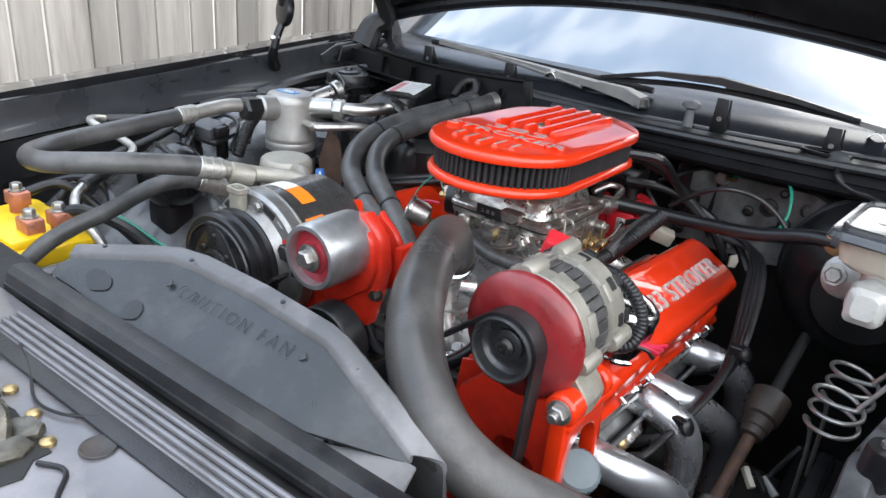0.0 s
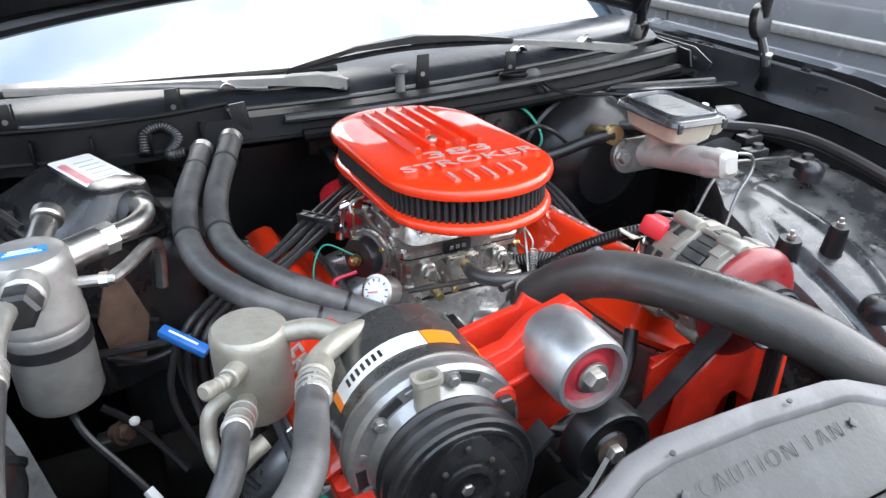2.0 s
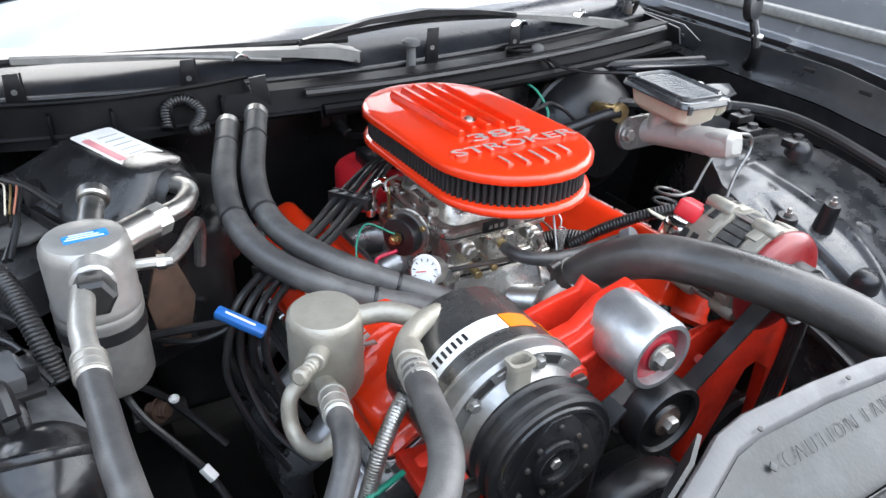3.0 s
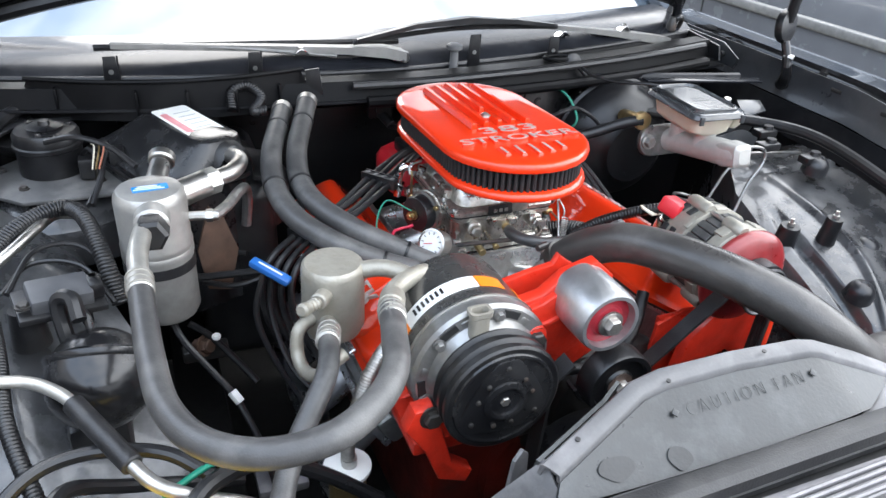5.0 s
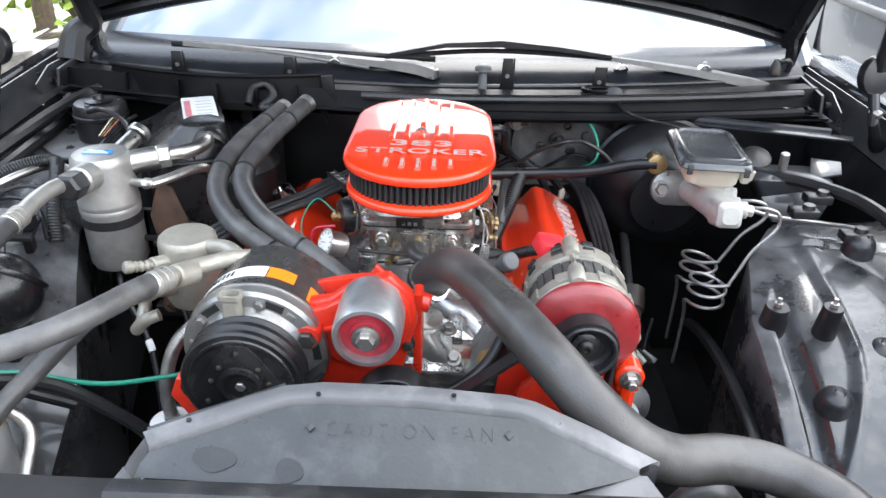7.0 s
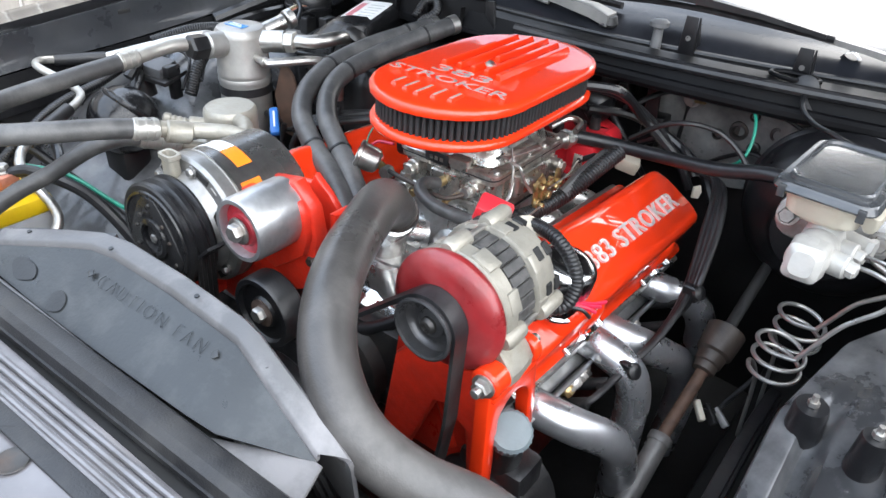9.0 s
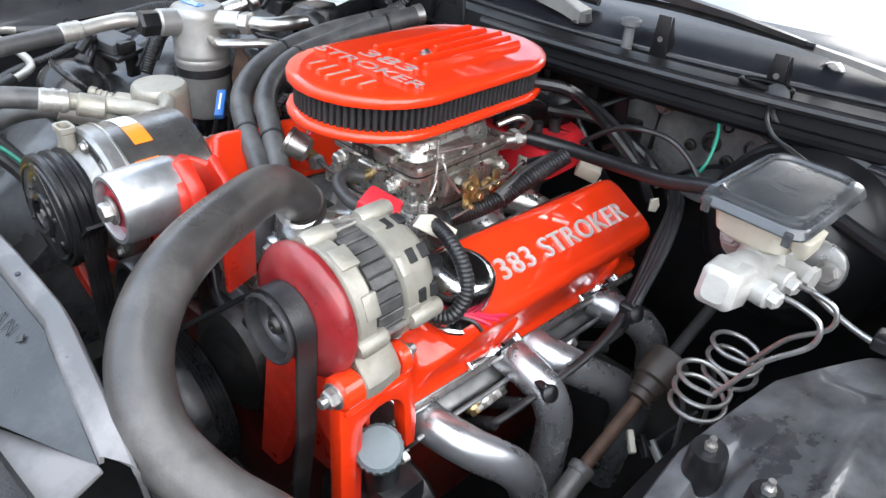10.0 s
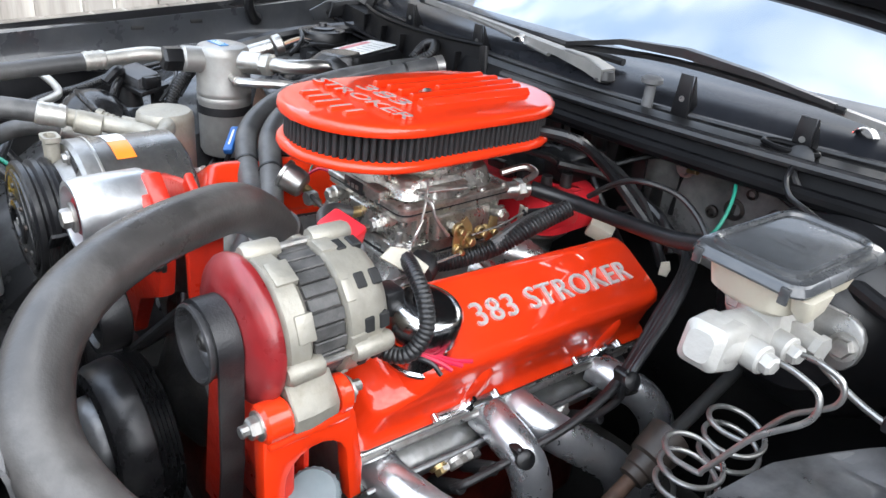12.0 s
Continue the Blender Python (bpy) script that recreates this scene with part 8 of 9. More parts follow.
for i, (p, h, k) in enumerate((((0.482, -0.140, 0.748), 0.092, 1.0), ((0.536, -0.172, 0.785), 0.074, 0.80))):
    b = thing("wheelhouse_post", p, "black plastic post with a threaded stud on the wheelhouse", "post", "wheelhouse posts")
    part("post", lathe([(0.030 * k, -0.01), (0.0205 * k, 0), (0.0180 * k, h * 0.5), (0.0158 * k, h * 0.86), (0.0145 * k, h * 0.9), (0.006, h * 0.9)], p, (0, -0.1, 1), 22), BLACKPL, b)
    part("stud", merge(lathe([(0.0055, 0), (0.0055, 0.005)], (p[0], p[1] - h * 0.09, p[2] + h * 0.9), (0, 0, 1), 6), lathe([(0.003, 0), (0.003, 0.012)], (p[0], p[1] - h * 0.09, p[2] + h * 0.9), (0, 0, 1), 8)), STEEL, b)
for p in ((0.519, -0.271, 0.775), (0.60, -0.20, 0.80), (0.62, -0.05, 0.875), (0.622, -0.288, 0.758), (0.692, -0.246, 0.803)):
    single("wheelhouse_clip", lathe([(0.022, -0.012), (0.0205, 0.002), (0.0180, 0.009), (0.0130, 0.0145), (0.0065, 0.0165), (0.0050, 0.0150), (0.0035, 0.0155)], p, (0, -0.2, 1), 24), CLIPM, "domed black plastic clip on the wheelhouse", "clip", "wheelhouse clips")

# --- exhaust headers and plug wires, driver's side ---
hd = thing("exhaust_header", (0.28, -0.03, 0.55), "silver coated exhaust headers bolted to the head", "header", "headers")
VF = vframe(1)
part("flange", moved(box((0.093, -0.215, -0.060), (0.099, 0.205, -0.024), 0.003), VF), FLANGEM, hd, "stained flange")
for yy, z, r, M in ((-0.104, -0.040, 0.0090, STEEL), (-0.126, -0.036, 0.0070, BRASS), (-0.078, -0.040, 0.0080, DARKSTEEL), (-0.010, -0.038, 0.0080, DARKSTEEL), (0.062, -0.040, 0.0085, STEEL), (0.180, -0.040, 0.0085, STEEL)):
    c, o = VF @ Vector((0.099, yy, z)), VF.to_3x3() @ Vector((1, 0, 0))
    part("head_bolt", merge(lathe([(r * 1.45, 0), (r * 1.45, 0.002), (r, 0.003)], tuple(c), tuple(o), 20), hexbolt(tuple(c + o * 0.003), tuple(o), r, 0.007)), M, hd)
TUBES = [[(0.222, -0.215, 0.722), (0.250, -0.212, 0.718), (0.282, -0.198, 0.706), (0.312, -0.166, 0.678), (0.320, -0.14, 0.63), (0.315, -0.11, 0.54), (0.305, -0.09, 0.46)],
         [(0.225, -0.078, 0.728), (0.258, -0.078, 0.722), (0.286, -0.074, 0.704), (0.297, -0.066, 0.662), (0.297, -0.066, 0.60), (0.30, -0.07, 0.48)],
         [(0.225, -0.040, 0.724), (0.256, -0.034, 0.718), (0.284, -0.012, 0.702), (0.300, 0.030, 0.668), (0.311, 0.068, 0.632), (0.318, 0.09, 0.57), (0.31, 0.08, 0.46)],
         [(0.225, 0.110, 0.712), (0.258, 0.118, 0.706), (0.284, 0.138, 0.690), (0.300, 0.160, 0.650), (0.302, 0.170, 0.59), (0.30, 0.15, 0.48)]]
for pts in TUBES:
    part("primary_tube", tube(pts, 0.0215, 20, 7), HEADER, hd)
for yy in (-0.262, -0.150, -0.118, -0.002, 0.035, 0.16):
    a = VF @ Vector((0.100, yy + 0.028, -0.036))
    o = VF.to_3x3() @ Vector((1, 0, 0.0))
    part("port_bolt", hexbolt(tuple(a), tuple(o), 0.0075, 0.008), STEEL, hd)
hp = thing("exhaust_header", (-0.28, -0.03, 0.55), "silver coated exhaust headers, far bank in shadow", "header", "headers")
VF2 = vframe(-1)
part("flange", moved(box((0.094, -0.21, -0.09), (0.104, 0.21, -0.045), 0.003), VF2), HEADER, hp)
for k, yy in enumerate((-0.175, -0.065, 0.055, 0.165)):
    a = VF2 @ Vector((0.10, yy, -0.065))
    o = VF2.to_3x3() @ Vector((1, 0, -0.25)).normalized()
    part("primary_tube", tube([a - o * 0.004, a + o * 0.04, a + o * 0.07 + Vector((0.004, 0.02, -0.02)), a + o * 0.075 + Vector((0.02, 0.05, -0.12)), a + o * 0.05 + Vector((0.03, 0.06, -0.24))], 0.0215, 14, 5), HEADER, hp)
ENDS = [(0.262, -0.150, 0.690), (0.268, -0.112, 0.698), (0.276, 0.050, 0.692), (0.268, 0.100, 0.700)]
for k in range(4):
    e = Vector(ENDS[k])
    d = 0.0068 * (k - 1.5)
    pts = [(0.165 + 0.010 * k, 0.255 - 0.006 * k, 0.842), (0.222 + 0.010 * k, 0.240 - 0.004 * k, 0.848 - 0.003 * k), (0.268 + d, 0.195 - d, 0.838), (0.286 + d, 0.132 - 0.4 * d, 0.808 + 0.5 * d), (0.300 + 0.7 * d, 0.055, 0.762 + 0.6 * d)]
    if k < 2:
        pts += [(0.300 + d * 0.5, -0.015, 0.738 + 0.6 * d), (0.286 + d * 0.4, -0.085, 0.716 + 0.5 * d), (0.274, -0.118 - 0.02 * (1 - k), 0.702)]
    else:
        pts += [(0.296, 0.062 + 0.03 * (k - 2), 0.728)]
    single("plug_wire", tube([*pts, tuple(e)], 0.0046, 10, 7), RUBBER, "black spark plug wire round the valve cover", "plug wire", "plug wires")
    single("plug_boot", rod(tuple(e + Vector((0.008, 0.006, 0.004))), tuple(e - Vector((0.03, 0.0, 0.016))), 0.0075, 14), RUBBER, "black spark plug boot", "plug boot", "plug boots")
for c, d in (((0.301, 0.052, 0.762), (0.0, -1, -0.4)), ((0.286, -0.087, 0.716), (-0.15, -1, -0.25))):
    wc = thing("wire_loom_clip", c, "black clip holding the plug wires together", "clip", "wire clips")
    part("band", moved(box((-0.010, -0.015, -0.005), (0.010, 0.015, 0.005), 0.003), Matrix.Translation(c) @ frame_from(d)), BLACKPL, wc)
    part("knob", lathe([(0.004, 0), (0.0105, 0.003), (0.0105, 0.008), (0.006, 0.011)], Vector(c) + Vector((0.006, 0, 0.002)), (0.8, -0.2, 0.5), 14), BLACKPL, wc)
    part("tail", rod(Vector(c) + Vector((0, 0, 0.006)), Vector(c) + Vector((0.010, -0.012, 0.022)), 0.0018, 6), BLACKPL, wc)

lp = thing("low_connector", (0.372, 0.03, 0.60), "grimy wiring plugs low beside the steering shaft", "connector")
for k in range(3):
    part("plug", moved(box((-0.004, -0.014, -0.005), (0.004, 0.014, 0.005), 0.0015), Matrix.Translation((0.362 + 0.012 * k, 0.012 + 0.012 * k, 0.622 - 0.008 * k)) @ Euler((0.5, 0.3 * k, 0.8 + 0.3 * k)).to_matrix().to_4x4()), (CREAM, BLACKPL, WIPER)[k], lp)
    part("lead", tube([(0.362 + 0.012 * k, 0.012 + 0.012 * k, 0.622 - 0.008 * k), (0.380, 0.05, 0.61), (0.40, 0.10, 0.64)], 0.003, 8, 4), CABLE, lp)

# --- cowl top: wipers, clips, washer jet ---
lw = thing("wiper_arm", (-0.2, 0.37, 1.0), "dull grey wiper arm resting on the cowl", "wiper", "wipers")
part("arm", loft([[Vector((x, yy + a, z + b)) for a, b in ((-w, -h), (w, -h), (w, h), (-w, h))] for x, yy, z, w, h in ((-0.475, 0.392, 1.020, 0.005, 0.004), (-0.25, 0.372, 1.012, 0.008, 0.005), (-0.10, 0.352, 1.006, 0.011, 0.006), (-0.035, 0.345, 1.002, 0.015, 0.009), (0.0, 0.342, 0.994, 0.016, 0.009))]), WIPER, lw)
part("pivot_cap", lathe([(0.014, 0), (0.016, 0.004), (0.013, 0.016)], (-0.005, 0.342, 0.984), (0, 0, 1), 16), BLACKPL, lw)
part("linkage_rod", tube([(-0.475, 0.392, 1.022), (-0.3, 0.372, 1.014), (-0.12, 0.348, 0.998)], 0.004, 8, 4), WIPER, lw)
part("blade", tube([(-0.50, 0.40, 1.016), (-0.25, 0.385, 1.014), (0.0, 0.375, 1.010)], 0.006, 6, 4), RUBBER, lw)
rw = thing("wiper_arm", (0.4, 0.39, 1.0), "dull grey wiper arm with a black blade on the cowl", "wiper", "wipers")
part("arm", loft([[Vector((x, yy + a, z + b)) for a, b in ((-w, -h), (w, -h), (w, h), (-w, h))] for x, yy, z, w, h in ((0.125, 0.354, 1.043, 0.006, 0.006), (0.16, 0.356, 1.042, 0.005, 0.004), (0.36, 0.378, 1.018, 0.006, 0.004), (0.48, 0.392, 1.000, 0.012, 0.006), (0.60, 0.404, 0.980, 0.016, 0.009), (0.625, 0.408, 0.974, 0.014, 0.008))]), WIPER, rw)
part("blade_frame", loft([[Vector((x, yy + a, z + b)) for a, b in ((-w, -h), (w, -h), (w, h), (-w, h))] for x, yy, z, w, h in ((-0.085, 0.345, 1.022, 0.004, 0.003), (0.02, 0.335, 1.046, 0.006, 0.004), (0.12, 0.335, 1.052, 0.008, 0.006), (0.22, 0.345, 1.044, 0.006, 0.004), (0.31, 0.36, 1.030, 0.004, 0.003))]), BLACKPL, rw, "black wiper blade")
part("blade_rubber", tube([(-0.09, 0.350, 1.018), (0.1, 0.345, 1.036), (0.32, 0.365, 1.026)], 0.005, 6, 5), RUBBER, rw)
for x, yy, z, h in ((-0.479, 0.364, 0.964, 0.049), (-0.262, 0.334, 0.964, 0.053), (0.132, 0.336, 0.964, 0.063), (0.297, 0.335, 0.964, 0.053)):
    c = thing("cowl_clip", (x, yy, z), "black sheet-metal cowl clip", "clip", "cowl clips")
    part("web", plate([(-0.013, 0), (0.013, 0), (0.009, h), (-0.009, h)], 0.003, axes((x, yy - 0.004, z), (1, 0, 0), (0, 0, 1)), 0.0006), BLACKPAINT, c)
    part("gusset", plate([(0, 0), (0.028, 0), (0.0, h)], 0.003, axes((x + 0.010, yy - 0.004, z), (0, 1, 0), (0, 0, 1)), 0.0006), BLACKPAINT, c)
    part("tab", box((x - 0.016, yy - 0.022, z - 0.002), (x + 0.016, yy - 0.003, z + 0.002), 0.001), BLACKPAINT, c)
    part("hole_ring", lathe([(0.004, -0.001), (0.004, 0.0015)], (x, yy - 0.006, z + h * 0.5), (0, -1, 0), 10), STEEL, c)
for x, yy in ((-0.182, 0.352), (0.345, 0.384), (0.50, 0.40)):
    c = thing("bright_clip", (x, yy, 0.99), "bright metal spring clip on the cowl edge", "clip", "bright clips")
    part("saddle", surface(lambda u, v: (x + 0.013 * u, yy - 0.012 + 0.02 * v, 1.004 + 0.010 * (1 - u * u) - 0.012 * v * 0.3), -1, 1, 0, 1, 8, 2, 0.0015), CHROME, c)
    part("screw", lathe([(0.005, 0), (0.004, 0.003)], (x, yy - 0.004, 1.0135), (0, -0.3, 1), 10), STEEL, c)
nz = thing("washer_jet", (0.088, 0.328, 0.985), "grey washer jet knob on the cowl", "washer jet")
part("stem", lathe([(0.013, 0), (0.008, 0.006), (0.007, 0.040)], (0.088, 0.320, 0.965), (0, 0, 1), 16), PILLAR, nz)
part("cap", lathe([(0.008, 0), (0.0145, 0.003), (0.0145, 0.009), (0.010, 0.012)], (0.088, 0.320, 1.004), (0, 0, 1), 20), PILLAR, nz)
gr = thing("washer_hose", (0.318, 0.27, 0.95), "thin black washer hose through a cowl grommet", "hose")
part("grommet", lathe([(0.016, 0), (0.017, 0.003), (0.009, 0.008)], (0.317, 0.288, 0.978), (0, -1, 0.2), 18), RUBBER, gr)
part("hose", tube([(0.317, 0.283, 0.978), (0.325, 0.262, 0.968), (0.345, 0.265, 0.945), (0.375, 0.275, 0.925), (0.41, 0.285, 0.912)], 0.0042, 8, 6), CABLE, gr)
# long brace across the firewall on the driver's side
br = thing("firewall_brace", (0.3, 0.3, 0.94), "long painted brace rod below the cowl", "brace")
part("bar", tube([(-0.18, 0.335, 0.957), (0.1, 0.305, 0.952), (0.4, 0.275, 0.948), (0.68, 0.235, 0.943)], 0.008, 8, 5), COWLM, br)
part("strip", plate([(0, 0), (0.26, -0.02), (0.25, -0.045), (0.10, -0.03), (0.0, -0.02)], 0.004, axes((0.45, 0.245, 0.950), (1, -0.05, -0.03), (0, 1, 0)), 0.001), COWLM, br)
bk = thing("column_bracket", (0.58, 0.15, 0.86), "grey stamped bracket with a stud beside the booster", "bracket")
part("saddle", loft([[Vector((0.585 + x, 0.15 + yy, z)) for x, yy in rrect(w, l, 0.012)] for w, l, z in ((0.09, 0.05, 0.862), (0.11, 0.06, 0.884), (0.13, 0.07, 0.897), (0.13, 0.07, 0.900), (0.09, 0.05, 0.905))]), FLANGE, bk)
part("flap", plate([(0, 0), (0.07, -0.01), (0.11, 0.01), (0.09, 0.045), (0.02, 0.04)], 0.004, axes((0.54, 0.115, 0.872), (1, 0.05, 0.0), (0, -0.35, -0.9)), 0.001), FLANGE, bk)
part("ear", plate([(0, 0), (0.05, 0.0), (0.06, 0.03), (0.02, 0.05)], 0.004, axes((0.615, 0.13, 0.897), (1, 0, 0.2), (0, 1, 0.3)), 0.001), FLANGE, bk)
part("stud", rod((0.575, 0.145, 0.903), (0.572, 0.14, 0.938), 0.007, 12), STEEL, bk)
part("relay", lathe([(0.02, 0), (0.024, 0.004), (0.024, 0.02), (0.018, 0.024)], (0.545, 0.19, 0.898), (0, -0.5, 1), 20), DARKSTEEL, bk)
single("fender_harness", tube([(0.44, 0.20, 0.90), (0.52, 0.16, 0.895), (0.60, 0.10, 0.905), (0.66, 0.0, 0.905), (0.675, -0.15, 0.88), (0.68, -0.35, 0.83)], 0.010, 10, 7), CABLE, "black harness along the wheelhouse top", "harness")
for p in ((0.56, 0.01, 0.892), (0.60, 0.06, 0.894), (0.615, -0.04, 0.882)):
    single("wheelhouse_fitting", merge(box((p[0] - 0.02, p[1] - 0.012, p[2] - 0.004), (p[0] + 0.02, p[1] + 0.012, p[2] + 0.010), 0.003), lathe([(0.010, 0), (0.008, 0.008)], (p[0] + 0.006, p[1], p[2] + 0.008), (0, 0, 1), 12)), BLACKPL, "small black fitting on the wheelhouse", "fitting", "wheelhouse fittings")
single("lower_radiator_hose", tube([(0.30, -0.40, 0.70), (0.325, -0.395, 0.735), (0.355, -0.39, 0.735), (0.375, -0.38, 0.70), (0.37, -0.35, 0.62)], 0.016, 14, 6), HOSE, "black lower hose bending beside the fan", "hose")

# --- firewall wiring, driver's side ---
gw = thing("ground_wire", (0.158, 0.335, 0.89), "green ground wire bolted to the firewall", "wire")
part("stud_nut", merge(hexbolt((0.156, 0.342, 0.905), (0, -1, 0), 0.010, 0.010), lathe([(0.014, -0.002), (0.014, 0.002)], (0.156, 0.342, 0.905), (0, -1, 0), 16)), STEEL, gw)
part("wire", tube([(0.165, 0.335, 0.906), (0.20, 0.312, 0.926), (0.245, 0.275, 0.944), (0.275, 0.242, 0.940), (0.287, 0.212, 0.915), (0.282, 0.198, 0.890), (0.25, 0.225, 0.862), (0.21, 0.265, 0.842)], 0.0022, 6, 6), GREENW, gw)
part("lug", rod((0.163, 0.336, 0.905), (0.18, 0.33, 0.909), 0.0045, 8), BRASS, gw)
for pts, r in (([(0.05, 0.10, 0.962), (0.09, 0.125, 0.964), (0.122, 0.150, 0.955), (0.133, 0.215, 0.902), (0.165, 0.226, 0.872), (0.194, 0.230, 0.846), (0.215, 0.235, 0.81)], 0.0068),
               ([(0.05, 0.20, 0.90), (0.10, 0.25, 0.888), (0.16, 0.27, 0.862), (0.22, 0.26, 0.83), (0.25, 0.24, 0.80)], 0.0065),
               ([(0.143, 0.150, 0.896), (0.185, 0.140, 0.930), (0.222, 0.135, 0.946), (0.255, 0.155, 0.938), (0.285, 0.155, 0.922), (0.308, 0.150, 0.900)], 0.0035),
               ([(0.11, 0.275, 0.838), (0.14, 0.275, 0.856), (0.163, 0.275, 0.859), (0.19, 0.265, 0.848), (0.21, 0.255, 0.82)], 0.006),
               ([(0.06, 0.12, 0.955), (0.085, 0.17, 0.945), (0.11, 0.235, 0.91), (0.15, 0.262, 0.868), (0.18, 0.262, 0.83)], 0.006),
               ([(0.32, 0.268, 0.978), (0.33, 0.235, 0.968), (0.355, 0.19, 0.968), (0.385, 0.15, 0.975), (0.42, 0.13, 0.972)], 0.003),
               ([(0.03, 0.15, 0.92), (0.045, 0.20, 0.90), (0.05, 0.23, 0.85), (0.04, 0.24, 0.80)], 0.005),
               ([(0.09, 0.24, 0.90), (0.13, 0.30, 0.92), (0.15, 0.345, 0.90), (0.145, 0.35, 0.83)], 0.004)):
    single("firewall_cable", tube(pts, r, 8, 6), CABLE, "black cable crossing in front of the firewall", "cable", "firewall cables")
fp = thing("firewall_plate", (0.22, 0.36, 0.80), "dusty grey dented blanking plate on the firewall", "plate")
part("plate", surface(lambda u, v: (u, 0.352 + 0.006 * math.sin(38 * u) * math.sin(45 * v) + 0.004 * math.sin(90 * u + 2), v), 0.08, 0.36, 0.78, 0.935, 30, 18, 0.003), FIREWALL, fp)
for x, z, r in ((0.235, 0.872, 0.012), (0.262, 0.852, 0.008), (0.205, 0.858, 0.007), (0.29, 0.882, 0.009), (0.252, 0.90, 0.006)):
    part("plug", lathe([(r * 1.3, 0), (r * 1.2, 0.004), (r * 0.8, 0.005), (r * 0.6, 0.001)], (x, 0.349, z), (0, -1, 0), 16), DARKSTEEL, fp)
single("wire_connector", moved(box((-0.017, -0.011, -0.011), (0.017, 0.011, 0.011), 0.003), Matrix.Translation((0.116, 0.230, 0.820)) @ Euler((0.2, 0.3, 0.5)).to_matrix().to_4x4()), CREAM, "yellowed plastic wiring connector", "connector")
single("valve_cover_tab", plate([(0, 0.002), (0.010, 0), (0.014, 0.010), (0.012, 0.020), (0.002, 0.018)], 0.005, axes((0.228, 0.205, 0.812), (0.7, 0.5, 0.1), (0, 0, 1)), 0.001), CREAM, "yellowed tag behind the valve cover", "tag")

# --- distributor ---
ds = thing("distributor", (0.02, 0.19, 0.74), "red-capped distributor behind the carburettor", "distributor")
part("shaft_body", lathe([(0.03, 0), (0.035, 0.03), (0.055, 0.05), (0.055, 0.075)], (0.02, 0.20, 0.75), (0, 0, 1), 24), ALU, ds)
part("cap", loft([[Vector((0.006 + x, 0.205 + yy, z)) for x, yy in rrect(w, l, 0.035)] for w, l, z in ((0.168, 0.125, 0.815), (0.176, 0.132, 0.818), (0.176, 0.132, 0.852), (0.168, 0.126, 0.860), (0.150, 0.11, 0.868), (0.06, 0.05, 0.870))]), LABELR, ds, "broad red plastic cap")
part("latch_cover", box((0.055, 0.135, 0.830), (0.10, 0.20, 0.872), 0.006), LABELR, ds)
part("coil_cover", merge(box((0.0, 0.21, 0.865), (0.06, 0.27, 0.905), 0.008), box((-0.055, 0.17, 0.866), (0.02, 0.23, 0.89), 0.006)), BLACKPL, ds)
for k in range(8):
    a = radians(45 * k + 10)
    p = (0.02 + 0.043 * math.cos(a), 0.20 + 0.043 * math.sin(a), 0.866)
    part("tower", lathe([(0.008, 0), (0.0085, 0.004), (0.0075, 0.022)], p, (0, 0, 1), 12), RUBBER, ds, "black plug boot")
# passenger-side plug wires, fanned flat through two separators
BAR = Vector((0.60, -0.80, 0.0))
for k in range(4):
    f = BAR * (0.0125 * (k - 1.5))
    row = [(-0.02, 0.175, 0.886), (-0.070, 0.118, 0.900), (-0.132, 0.066, 0.890), (-0.19, 0.024, 0.872), (-0.262, -0.022, 0.860), (-0.305, -0.055, 0.838), (-0.312, -0.06, 0.78), (-0.285, -0.07, 0.70)]
    w8 = (0.6, 0.8, 1.0, 1.0, 1.0, 1.2, 1.5, 2.0)
    single("plug_wire", tube([Vector(p) + f * w + Vector((0, 0, 0.004 * (k % 2) * (i in (1, 3)))) for i, (p, w) in enumerate(zip(row, w8))], 0.0046, 10, 7), RUBBER, "grey-black spark plug wire over the far valve cover", "plug wire", "plug wires")
for c in ((-0.132, 0.066, 0.890), (-0.262, -0.022, 0.860)):
    sp = thing("wire_separator", c, "black ribbed plug-wire separator", "separator", "wire separators")
    M = Matrix.Translation(c) @ Matrix.Rotation(math.atan2(BAR.y, BAR.x), 4, "Z")
    part("bar", moved(box((-0.030, -0.0065, -0.0075), (0.030, 0.0065, 0.0075), 0.002), M), BLACKPL, sp)
    part("rim", moved(merge(box((-0.029, -0.0075, 0.0060), (0.029, -0.0050, 0.0095), 0.0008), box((-0.029, 0.0050, 0.0060), (0.029, 0.0075, 0.0095), 0.0008)), M), BLACKPL, sp)
    for k in range(4):
        part("ridge", moved(box((-0.024 + 0.0145 * k, -0.004, 0.0070), (-0.018 + 0.0145 * k, 0.004, 0.0090), 0.0006), M), RIDGE, sp, "pale raised mark")
bm_ = moved(box((-0.028, -0.007, -0.005), (0.028, 0.007, 0.005), 0.003), Matrix.Translation((-0.323, -0.086, 0.857)) @ Euler((0.1, 0.35, -0.7)).to_matrix().to_4x4())
mk = thing("marker_tag", (-0.325, -0.082, 0.85), "blue plastic tag clipped to the wires", "tag")
part("body", bm_, BLUEW, mk)
part("print_bar", moved(box((-0.018, -0.0013, 0.0051), (0.016, 0.0013, 0.0055), 0), Matrix.Translation((-0.323, -0.086, 0.857)) @ Euler((0.1, 0.35, -0.7)).to_matrix().to_4x4()), LABELW, mk)
